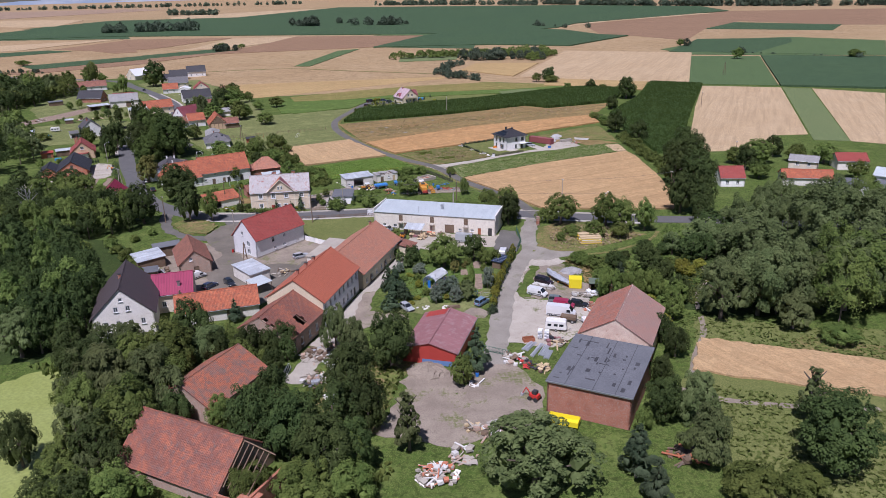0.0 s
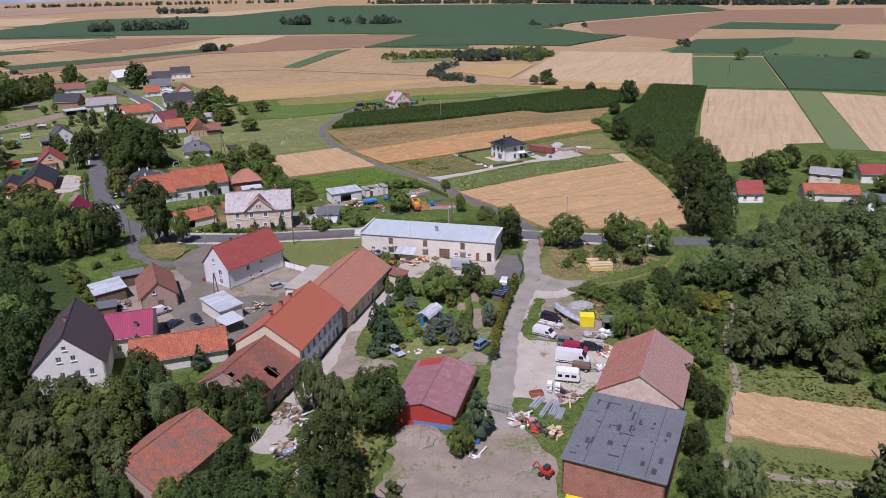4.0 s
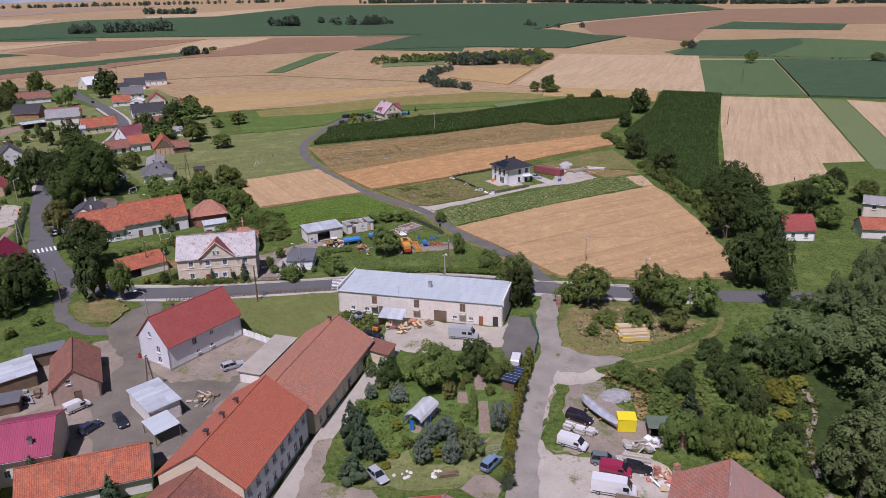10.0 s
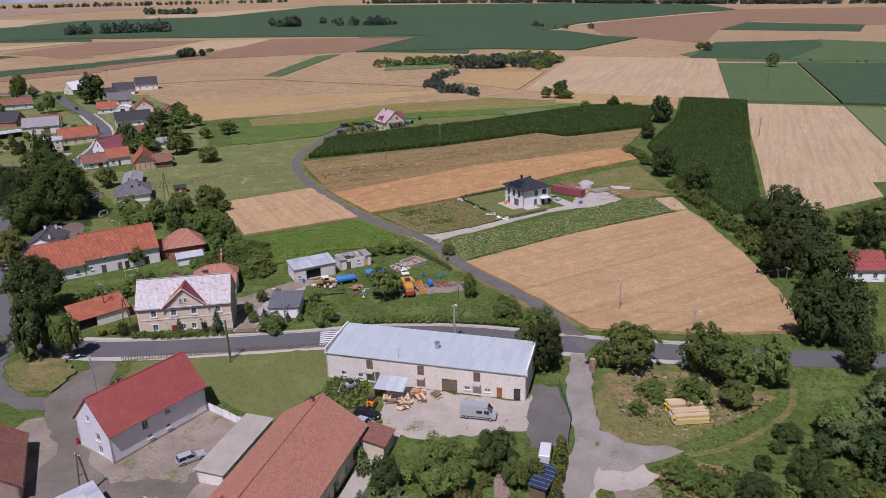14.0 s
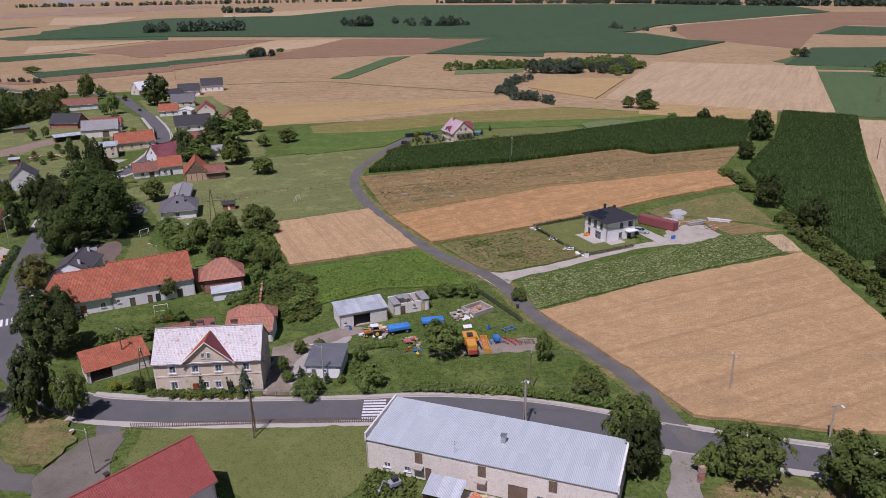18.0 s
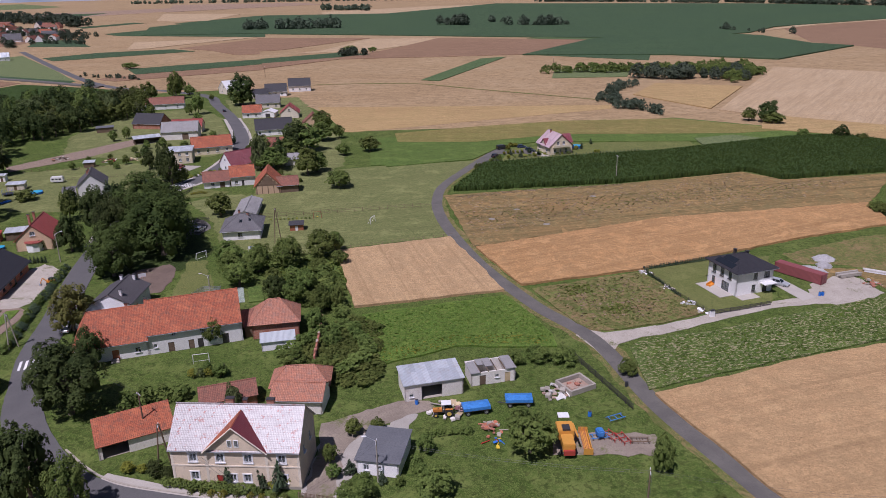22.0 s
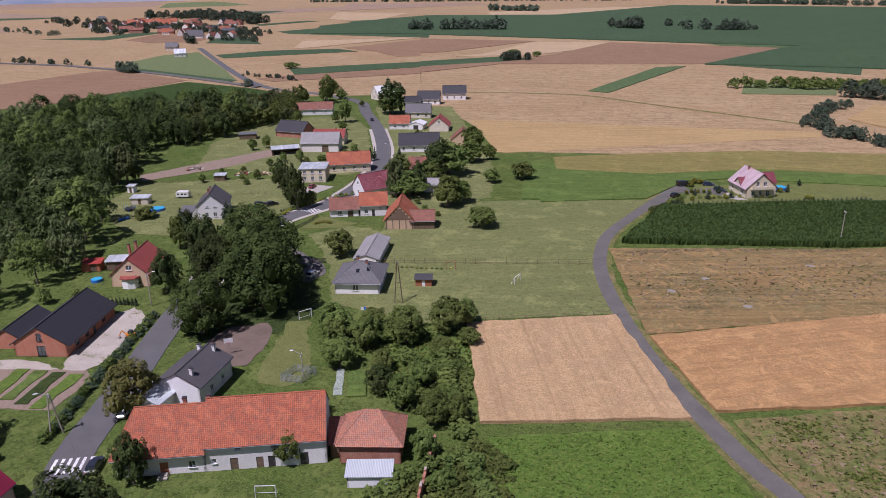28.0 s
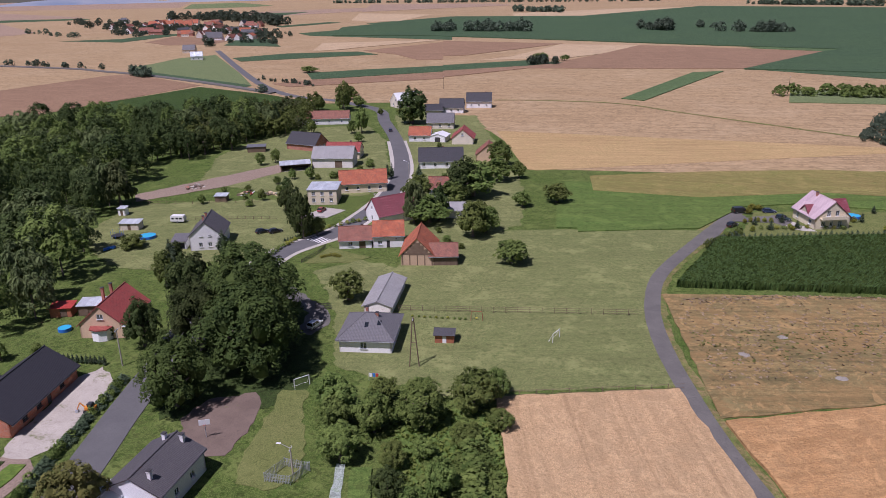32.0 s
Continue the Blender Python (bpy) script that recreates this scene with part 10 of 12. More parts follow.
# ---- poles and wires ----
def pole(x, y, height, ang=0, legs=1, lamp=False, tone="timber", arms=1):
    kind = "street_lamp" if lamp else "power_pole"
    ob = thing(kind, pose(x, y, 0, 0, 0, ang), ("street lamp on a " if lamp else "power line on a ") + ("two-legged " if legs == 2 else "slim ") + ("weathered timber" if tone == "timber" else "grey concrete") + " pole", "lamp" if lamp else "pole", "poles along the road")
    if legs == 2:
        for s in (-1, 1):
            part("leg", rods(((s * 0.95, 0, -0.1), (s * 0.1, 0, height), 0.13)), M[tone], ob)
        part("brace", rods(((-0.5, 0, height * 0.5), (0.5, 0, height * 0.5), 0.06)), M[tone], ob)
    else:
        part("mast", rod(bmesh.new(), (0, 0, -0.1), (0, 0, height), 0.15, 0.1, 8), M[tone], ob)
    for k in range(arms):
        bar = part("crossarm", boxes((-0.06, 0.06, -0.7, 0.7, height - 0.35 - 0.5 * k, height - 0.25 - 0.5 * k)), M["steel"], ob)
        for s in (-0.6, -0.2, 0.2, 0.6):
            part("insulator", rods(((0, s, height - 0.25 - 0.5 * k), (0, s, height - 0.08 - 0.5 * k), 0.05)), M["white_trim"], bar)
    if lamp:
        part("bracket", rods(((0, 0, height - 0.1), (-1.5, 0, height + 0.7), 0.04)), M["steel"], ob)
        part("lamp_head", rounded(boxes((-2.1, -1.4, -0.15, 0.15, height + 0.62, height + 0.78)), 0.04), M["white_trim"], ob)
    return ob


for p in ((-41.4, 221.6, 8.9, 100, 2), (41, 239.3, 7.6, 20, 1, False, "concrete"), (78, 239.8, 9.3, 20, 1), (3.9, 420.6, 9.3, 30, 1, False, "concrete"), (5.0, 238, 8.3, 0, 1), (-92.4, 337, 10.5, 25, 2), (-67.8, 237.3, 7.5, 30, 2), (-52.6, 181.5, 7.5, 60, 2), (-75.0, 243.5, 8.5, 60, 1),
          (118, 286, 9, 10, 1), (150, 420, 9, 10, 1), (215, 560, 10, 0, 2), (-40, 760, 10, 0, 1), (-262, 700, 9, 0, 1)):
    pole(*p)
for p in ((3.7, 227.4, 8.2, 100, 2, True, "concrete"), (52.6, 225, 6.5, 100, 1, True, "concrete"), (-63.2, 210.3, 8, 40, 1, True, "concrete"), (-33.7, 239.3, 7.3, 10, 1, True, "concrete"), (-121, 267.4, 7.8, 60, 2, True, "concrete"), (-145.8, 313.6, 8, 200, 1, True, "concrete"), (-160, 460, 8, 20, 1, True, "concrete"), (-149.5, 418, 8, 20, 1, True, "concrete"), (-93.5, 299.5, 5, 20, 1, True, "concrete")):
    pole(*p)


def wire(label, a, b, sag=0.8, tracks=2):
    """Each wire is one bent tube."""
    a, b = Vector(a), Vector(b)
    side = Vector((-(b - a).y, (b - a).x, 0)).normalized()
    for s in range(tracks):
        o = side * (s - (tracks - 1) / 2) * 0.5
        verts, faces = [], []
        for k in range(13):
            p = a.lerp(b, k / 12) + o - Vector((0, 0, sag * 4 * (k / 12) * (1 - k / 12)))
            verts += [p + side * 0.014, p + Vector((0, 0, 0.014)), p - side * 0.014, p - Vector((0, 0, 0.014))]
            if k:
                faces += [(4 * k - 4 + i, 4 * k - 4 + (i + 1) % 4, 4 * k + (i + 1) % 4, 4 * k + i) for i in range(4)]
        tagged(raw("power_line", verts, faces, M["plastic_dark"]), label, "cable", "overhead wires")


for a, b in (((-41.4, 221.6, 8.6), (3.7, 227.4, 8.0)), ((3.7, 227.4, 8.0), (52.6, 225, 6.4)), ((-41.4, 221.6, 8.6), (-67.8, 237.3, 7.3)), ((3.7, 227.4, 8.0), (5, 238, 8.1)), ((5, 238, 8.1), (41, 239.3, 7.4)), ((41, 239.3, 7.4), (78, 239.8, 9.0)), ((-33.7, 239.3, 7.2), (5, 238, 8.0)), ((-41.4, 221.6, 8.6), (-33.7, 239.3, 7.2)), ((-121, 267.4, 7.6), (-75, 243.5, 8.3))):
    wire("thin black overhead wires between the poles", a, b)


# ---- fences and hedges ----
def fence(label, points, height, gap, tone, rails=2, slat=0.0, name="fence"):
    """Posts, rails and, where slat is a width, uprights; every post and panel is a part."""
    ob = thing(name, pose(points[0][0], points[0][1], 0), label, "fence")
    o = Vector(points[0])
    pm = sm = None
    for a, b in zip(points, points[1:]):
        a, b = Vector(a) - o, Vector(b) - o
        n = max(1, round((b - a).length / gap))
        ang = math.degrees(math.atan2((b - a).y, (b - a).x))
        step = (b - a).length / n
        rm = bpy.data.meshes.new("rail")
        rb = boxes((0, step, -0.015, 0.015, 0, 0.05))
        rb.to_mesh(rm), rb.free()
        rm.materials.append(M[tone])
        if pm is None:
            for nm_, dims in (("post", (-0.05, 0.05, -0.05, 0.05, -0.05, height * 1.05)), ("slat", (0, max(slat, 0.05) * 0.4, -0.012, 0.012, 0.08, height))):
                pb = boxes(dims)
                me = bpy.data.meshes.new(nm_)
                pb.to_mesh(me), pb.free()
                me.materials.append(M[tone])
                if nm_ == "post":
                    pm = me
                else:
                    sm = me
        for k in range(n):
            p = a.lerp(b, k / n)
            spot = pose(p.x, p.y, 0, 0, 0, ang)
            bits = [("post", pm, spot)] + [("rail", rm, spot @ pose(0, 0, height * (0.25 + 0.65 * j / max(1, rails - 1)))) for j in range(rails)]
            if slat:
                bits += [("slat", sm, spot @ pose(slat * (j + 1), 0, 0)) for j in range(int(step / slat) - 1)]
            for nm_, me, m in bits:
                q = new(nm_, me)
                q.parent = ob
                q.matrix_basis = m
                tagged(q)
    return ob


fence("low rusty steel fence along the village road", [(-63.3, 222.5), (-40, 225), (-20.5, 226.4)], 1.0, 2.4, "timber", 2, 0.3)
fence("white concrete panel wall behind the house", [(-40.9, 203.9), (-37.2, 201.1), (-31.2, 196.8)], 1.6, 2.0, "plaster_white", 2, 0.0)
for k in range(6):
    a = Vector((-40.9, 203.9)).lerp(Vector((-31.2, 196.8)), k / 6)
    sl = thing("wall_panel", pose(a.x, a.y, 0, 0, 0, -36.2), "white concrete fence slab with a scalloped top", "wall", "white fence slabs")
    bm = boxes((0.06, 1.94, -0.04, 0.04, -0.03, 1.35))
    box(bm, 0.3, 1.7, -0.04, 0.04, 1.35, 1.5)
    part("slab", bm, M["plaster_white"], sl)
fence("green wire mesh fence round the tarmac pad", [(22.2, 208), (22.4, 197), (20.5, 190)], 1.6, 2.4, "green_paint", 3, 0.45)
fence("wire mesh fence on steel posts across the meadow", [(-107.8, 358.4), (-80, 369.2), (-57, 378)], 1.5, 2.6, "timber", 3)
fence("wire fence on thin posts beside the grain", [(-75.2, 332.3), (-43.4, 349.8)], 1.2, 3.0, "timber", 2)
fence("dark panel fence round the villa lawn", [(22.6, 307.2), (29, 310.6), (36.4, 314.8)], 1.1, 2.5, "dark_trim", 3, 0.14)
fence("dark mesh fence round the villa lawn", [(22.6, 307.2), (16.9, 316), (9.3, 332), (26.5, 341.8)], 1.1, 2.5, "dark_trim", 3)
fence("dark green mesh fence beside the lane", [(-7.5, 284.5), (4.4, 265.5)], 1.3, 2.5, "dark_trim", 3, 0.2)
fence("low fence before the beige tenement drive", [(-44, 233.6), (-38.4, 233.6)], 1.1, 2.4, "timber", 2, 0.2)
fence("sliding steel gate of the bungalow", [(-126, 351.5), (-122.5, 353)], 1.5, 1.8, "dark_trim", 3, 0.15)
fence("white fence along the village street", [(-147, 345), (-152, 368)], 1.1, 2.5, "dark_trim", 2, 0.2)
gp = thing("gate_post", pose(22.6, 306.4, 0, 0, 0, 30), "white rendered gate post with a cap", "gate post")
part("post", boxes((-0.5, 0.5, -0.3, 0.3, -0.03, 1.5)), M["plaster_white"], gp)
part("cap", boxes((-0.56, 0.56, -0.36, 0.36, 1.5, 1.58)), M["slate_dark"], gp)


def hedge(label, points, h_, r, step, mix, seed):
    rnd = random.Random(seed)
    spots = []
    for a, b in zip(points, points[1:]):
        a, b = Vector(a), Vector(b)
        n = max(1, int((b - a).length / step))
        for k in range(n):
            p = a.lerp(b, (k + 0.5) / n)
            spots.append((p.x + rnd.uniform(-0.2, 0.2) * r, p.y + rnd.uniform(-0.2, 0.2) * r, h_ * rnd.uniform(0.85, 1.15), r * rnd.uniform(0.85, 1.2)))
    return planted(stand(mix, 420, 0.15, seed), spots, seed, "hedge", label, "hedge", False)


hedge("clipped dark green hedge before the tenement", [(-65, 233.0), (-58, 232.9), (-50, 233.4)], 1.5, 1.0, 0.9, ("shrub",), 41)
hedge("yellow-green shrubs along the kerb", [(-61, 231.9), (-56, 232), (-52, 232.2), (-45, 232.8)], 1.1, 0.75, 1.5, ("yellow", "yellow", "shrub"), 42)
hedge("long clipped green hedge along the road", [(-18.6, 236.9), (-0.5, 236.9), (12, 235), (22, 232)], 1.7, 1.1, 0.9, ("shrub",), 43)
hedge("low garden hedge between the lawns", [(-29.6, 251.8), (-22, 254.3)], 1.2, 0.8, 0.8, ("shrub",), 44)
hedge("thin thuja hedge behind the villa lawn", [(9.3, 332), (26.5, 341.8)], 1.3, 0.4, 0.7, ("conifer",), 45)
hedge("thin thuja hedge beside the villa lawn", [(16.9, 316), (9.6, 331)], 1.1, 0.35, 0.7, ("conifer",), 46)
hedge("yellow-green thuja row along the gravel lane", [(19.6, 190), (17.2, 180), (14.0, 168), (12.3, 160), (10.8, 150)], 2.6, 1.0, 1.3, ("yellow", "conifer", "yellow", "shrub"), 47)
hedge("thuja row along the cream house garden", [(-46.3, 439), (-40, 441.5), (-21.8, 451), (-4.2, 459.4), (16, 469)], 2.2, 0.6, 1.5, ("conifer",), 48)
hedge("tall dark hedge beside the village street", [(-120.9, 264.6), (-130.9, 286), (-141, 310)], 1.8, 1.1, 1.1, ("shrub", "conifer"), 49)
hedge("flowering shrubs before the cream house", [(-38, 452), (-26, 458), (-14, 462)], 1.2, 0.9, 2.2, ("yellow", "shrub", "broad"), 50)
hedge("wild shrubs behind the ruined shed", [(38, 166), (41, 172), (40, 180), (36, 184)], 2.4, 1.9, 2.2, ("shrub", "broad", "shrub"), 53)
hedge("wild shrubs along the brick barn wall", [(46, 134), (47.5, 142), (47, 150), (46, 157)], 2.6, 1.8, 2.0, ("broad", "shrub", "broad", "yellow"), 54)
hedge("nettles and bushes behind the farmhouse", [(-74, 322), (-69, 312), (-62, 300), (-57, 292)], 2.6, 2.4, 2.4, ("shrub", "broad"), 55)
hedge("bushes and weeds behind the brick ruin", [(-50, 268), (-46, 276), (-54, 288), (-60, 282), (-64, 272)], 2.4, 2.0, 2.2, ("shrub", "broad"), 56)
hedge("garden shrubs below the white building", [(-17, 196), (-14, 190), (-11, 183), (-8, 178), (-4, 184), (2, 188), (8, 189)], 2.4, 1.6, 3.2, ("broad", "willow", "shrub"), 57)
hedge("front garden shrubs along the street", [(-158, 372), (-160, 388), (-158, 402), (-147, 420), (-152, 446)], 1.3, 0.9, 2.0, ("yellow", "shrub"), 58)
for k in range(11):
    tree("conifer", -158.9 + 0.95 * k, 309.6 + 0.28 * k, 2.2, 0.55)
for k, (x, y) in enumerate(((-55.4, 234.2), (-47.4, 234.6), (-50, 234.8), (-58.2, 234.4))):
    tree("conifer", x, y, (5.2, 6.0, 3.0, 2.4)[k], (1.0, 1.1, 0.8, 0.7)[k])

# ---- garden things by the houses ----
ph = thing("playhouse", pose(-91.8, 349.6, 0, 0, 0, 20), "red timber playhouse with a dark gabled roof", "playhouse")
part("wall", boxes((-2, 2, -1.5, 1.5, -0.03, 1.9)), M["timber_red"], ph)
for s in (-1, 1):
    part("roof", boxes((-2.3, 2.3, -0.05, 2.1, 0, 0.1)), M["slate_dark"], ph, "", pose(0, 0, 2.75, -25, 0, 0) if s > 0 else pose(0, 0, 2.75, 0, 0, 180) @ pose(0, 0, 0, -25, 0, 0))
part("door", boxes((-0.4, 0.4, -1.54, -1.5, 0, 1.6)), M["white_trim"], ph)
sw = thing("swing", pose(-89.6, 361.2, 0, 0, 0, 20), "timber garden swing frame with a seat", "swing")
part("frame", rods(((-1.3, -0.6, -0.05), (-1.2, 0, 2.1), 0.05), ((-1.3, 0.6, -0.05), (-1.2, 0, 2.1), 0.05), ((1.3, -0.6, -0.05), (1.2, 0, 2.1), 0.05), ((1.3, 0.6, -0.05), (1.2, 0, 2.1), 0.05), ((-1.2, 0, 2.1), (1.2, 0, 2.1), 0.05)), M["timber_red"], sw)
part("seat", boxes((-0.3, 0.3, -0.12, 0.12, 0.45, 0.5)), M["yellow"], sw)
part("rope", rods(((-0.28, 0, 0.5), (-0.28, 0, 2.1), 0.015), ((0.28, 0, 0.5), (0.28, 0, 2.1), 0.015)), M["plastic_dark"], sw)


def goal(x, y, ang, w=3.0, hh=2.0):
    g_ = thing("goal", pose(x, y, 0, 0, 0, ang), "white tubular football goal on grass", "goal", "football goals")
    part("post", rods(((-w / 2, 0, -0.05), (-w / 2, 0, hh), 0.06)), M["white_trim"], g_)
    part("post", rods(((w / 2, 0, -0.05), (w / 2, 0, hh), 0.06)), M["white_trim"], g_)
    part("crossbar", rods(((-w / 2, 0, hh), (w / 2, 0, hh), 0.06)), M["white_trim"], g_)
    part("back_frame", rods(((-w / 2, 0, hh), (-w / 2, 1, 0), 0.03), ((w / 2, 0, hh), (w / 2, 1, 0), 0.03), ((-w / 2, 1, 0.02), (w / 2, 1, 0.02), 0.03)), M["white_trim"], g_)


goal(-70.6, 359, 80)
goal(-108, 321.7, 60)
goal(-78.6, 268.2, 25)
bb = thing("basketball_stand", pose(-112.6, 301.4, 0, 0, 0, 40), "basketball backboard on a steel post", "basketball stand")
part("post", rods(((0, 0.4, -0.05), (0, 0.4, 3.0), 0.07)), M["steel"], bb)
part("board", boxes((-0.9, 0.9, 0, 0.05, 2.6, 3.6)), M["white_trim"], bb)
part("hoop", rods(((-0.2, -0.4, 2.8), (0.2, -0.4, 2.8), 0.02), ((-0.2, 0, 2.8), (-0.2, -0.4, 2.8), 0.02), ((0.2, 0, 2.8), (0.2, -0.4, 2.8), 0.02)), M["red"], bb)
cage = fence("small wire cage on the lawn", [(-96.5, 296.5), (-92.5, 297.5), (-91.8, 301.5), (-96, 300.8), (-96.5, 296.5)], 1.6, 2.0, "steel", 3, 0.25)
dr = thing("drying_rack", pose(-96.8, 329.1, 0, 0, 0, 20), "steel drying rack with clothes in the garden", "drying rack")
part("frame", rods(((-1, 0, -0.05), (-1, 0, 1.6), 0.03), ((1, 0, -0.05), (1, 0, 1.6), 0.03), ((-1, 0, 1.6), (1, 0, 1.6), 0.02)), M["steel"], dr)
for k, tone in enumerate(("tarp_white", "tarp_blue", "red")):
    part("cloth", boxes((-0.9 + k * 0.62, -0.4 + k * 0.62, -0.01, 0.01, 0.8, 1.58)), M[tone], dr)
clutter("bright clothes and toys lying on the grass", -17.9, 251.9, 1.5, ["tarp_white", "red", "tarp_blue", "yellow_board"], 9, 24, 0.45, "laundry", "clothes")
clutter("red bricks spread in rows on the grass", -19.0, 255.5, 2.2, ["brick", "brick_new", "concrete"], 26, 25, 0.55, "brick_pile", "bricks")
for x, y, r, hh in ((-170.5, 319.8, 1.4, 0.7), (-202.9, 373.8, 2.4, 0.8), (-12.2, 474.5, 2.2, 1.0)):
    pl = thing("pool", pose(x, y, 0), "round blue paddling pool on the lawn", "pool", "garden pools")
    part("rim", rod(bmesh.new(), (0, 0, -0.04), (0, 0, hh), r, r, 20), M["tarp_blue"], pl)
    part("water", rod(bmesh.new(), (0, 0, hh), (0, 0, hh + 0.02), r * 0.92, r * 0.92, 20), M["pool_water"], pl)
tr_ = thing("trampoline", pose(-211.5, 370.2, 0), "round garden trampoline with a dark net", "trampoline")
part("mat", rod(bmesh.new(), (0, 0, 0.75), (0, 0, 0.82), 1.9, 1.9, 18), M["plastic_dark"], tr_)
for k in range(6):
    a = k * math.tau / 6
    part("leg", rods(((1.85 * math.cos(a), 1.85 * math.sin(a), -0.05), (1.85 * math.cos(a), 1.85 * math.sin(a), 2.4), 0.04)), M["tarp_blue"], tr_)
clutter("blue plastic sheet weighed down on the lawn", -205.2, 361.6, 1.4, ["tarp_blue"], 6, 26, 0.8, "tarpaulin", "tarpaulin")
flat_shed("small grey garden shed with a pale roof", (-214.5, 378.2), 25, 6, 3.5, 2.2, 2.5, "plaster_grey", "sheet_zinc", doors=[("f", 3, 1.0, 1.9)])
flat_shed("white garden cabin at the meadow edge", (-229, 388), 20, 2.4, 2.4, 2.4, 2.6, "plaster_white", "sheet_zinc", doors=[("f", 1.2, 0.9, 1.9)])
flat_shed("red boarded shed with a red roof", (-178, 325.5), 30, 4.8, 3.2, 2.2, 2.5, "timber_red", "sheet_red", doors=[("f", 3, 1.6, 2)])
flat_shed("open shed with a pale zinc roof", (-172.5, 329.5), 30, 6, 4, 2.4, 2.7, "timber", "sheet_zinc", doors=[("f", 3, 1.6, 2)])
stack("grey paving stones stacked beside the villa", 58.4, 335.7, 27, 6.0, 2.0, 3, ["concrete", "paver"], "paver_stack", 0.03, 61, 0.25)
stack("pale plastic pipes and boards on the gravel", 66.0, 338.4, -20, 6.5, 1.2, 2, ["tarp_white", "block"], "pipe_stack", 0.05, 62, 0.3)
clutter("broken red bricks on the gravel yard", 62.0, 331.5, 2.6, ["brick", "paver", "concrete"], 26, 27, 0.5, "brick_pile", "bricks")
clutter("white rubbish bags in the rough grass", 86.0, 330.5, 2.0, ["tarp_white", "plastic_dark"], 12, 28, 0.7, "rubbish_pile", "rubbish")
sofa = thing("sofa", pose(24.6, 324.2, 0, 0, 0, 55), "orange garden sofa on the paved terrace", "sofa")
part("seat", rounded(boxes((-1.2, 1.2, -0.5, 0.5, 0.02, 0.42)), 0.06), M["orange"], sofa)
part("backrest", rounded(boxes((-1.2, 1.2, 0.35, 0.55, 0.42, 0.85)), 0.05), M["orange"], sofa)
for s in (-1, 1):
    part("armrest", rounded(boxes((s * 1.1 - 0.1, s * 1.1 + 0.1, -0.5, 0.35, 0.42, 0.62)), 0.04), M["orange"], sofa)
# weeds and rough edges

house("low brick store with a weathered tiled roof", (-66.4, 256.0), 30, 9.6, 5.0, 2.2, 3.7, "brick", "tile_brown", name="store", category="store", doors=[("f", 4, 1.6, 1.9)], gutter=False)
hedge("flower bed of shrubs and tall grasses on the lawn", [(-78, 262), (-75.4, 263.5), (-72, 265.5)], 1.7, 1.1, 1.2, ("yellow", "shrub", "willow"), 59)
hedge("lilac bushes behind the brick shed", [(-84, 250.5), (-80, 253.5), (-74, 256)], 3.2, 2.0, 2.2, ("broad", "shrub", "willow"), 60)
field("ripening", (-100.4, 494.9), (-62.1, 517.3), (-20.7, 536.9), (35, 549), (90, 525), (60, 513), (-19.6, 502), (-57.8, 480), (-93.7, 475.1), z=0.36)

for ob_, L_, z_, y_, tone in ((hb, 18.0, 9.62, 0.0, "plaster_old"), (rb, 20.0, 8.12, 0.0, "tile_old")):
    n_ = int(L_ / 0.4)
    for k in range(n_):
        rd = random.Random(k)
        bm = bmesh.new()
        rod(bm, (0, 0, 0), (0.38, 0, 0), 0.15, 0.13, 6)
        part("ridge_tile", bm, M[tone], ob_, "", Matrix.Translation((-L_ / 2 + k * 0.4, y_ + rd.uniform(-0.04, 0.04), z_ + rd.uniform(-0.03, 0.04))))

dead = thing("dead_tree", pose(-131, 222, 0), "bare grey dead tree with broken limbs", "tree")
rnd = random.Random(12)
part("trunk", rod(rod(bmesh.new(), (0, 0, -0.1), (0.3, 0.2, 6), 0.35, 0.22, 8), (0.3, 0.2, 6), (0.1, 0.6, 13), 0.22, 0.05, 7), M["eternit"], dead)
for k in range(16):
    a, z0 = k * 2.4, 4 + k * 0.5
    r_ = rnd.uniform(2.2, 4.2) * (1.2 - k / 24)
    tip = Vector((0.2 + math.cos(a) * r_, 0.3 + math.sin(a) * r_, z0 + rnd.uniform(1.0, 3.0)))
    limb = rod(bmesh.new(), (0.2, 0.3, z0), tip, 0.11, 0.04, 5)
    for j in range(3):
        rod(limb, Vector((0.2, 0.3, z0)).lerp(tip, 0.5 + 0.2 * j), tip + Vector((rnd.uniform(-1, 1), rnd.uniform(-1, 1), rnd.uniform(0.2, 1.4))), 0.04, 0.015, 4)
    part("limb", limb, M["eternit"], dead)

# front garden of the cream house
for x, y in ((-41.9, 458.0), (-40.4, 459.7), (-38.3, 460.6), (-36.5, 461.3), (-34.6, 461.7), (-29.4, 457.9), (-28.6, 456.2)):
    tree("yellow", x, y - 1.2, 1.5, 0.85)
for x, y, hh in ((-39.0, 456.0, 3), (-34.4, 452.7, 3.6), (-31.7, 461.2, 3.4), (-27.4, 456.7, 3.2), (-6.2, 482.2, 3), (-9.9, 471.3, 3.4)):
    tree("conifer", x, y, hh, 1.0)
for x, y, r_ in ((-41.6, 467.6, 1.5), (-41.0, 473.3, 1.6), (-38.9, 472.9, 1.4), (-39.1, 449.2, 1.0), (-12.3, 470.3, 1.2), (-3.8, 464.5, 1.1), (-2.4, 463.8, 1.0)):
    tree("yellow", x, y, 1.8, r_)
hedge("dark thuja hedge beside the lane's end", [(-41.9, 446), (-44.9, 440), (-47.4, 435.4), (-49.8, 428)], 2.3, 1.0, 1.2, ("conifer", "shrub"), 81)
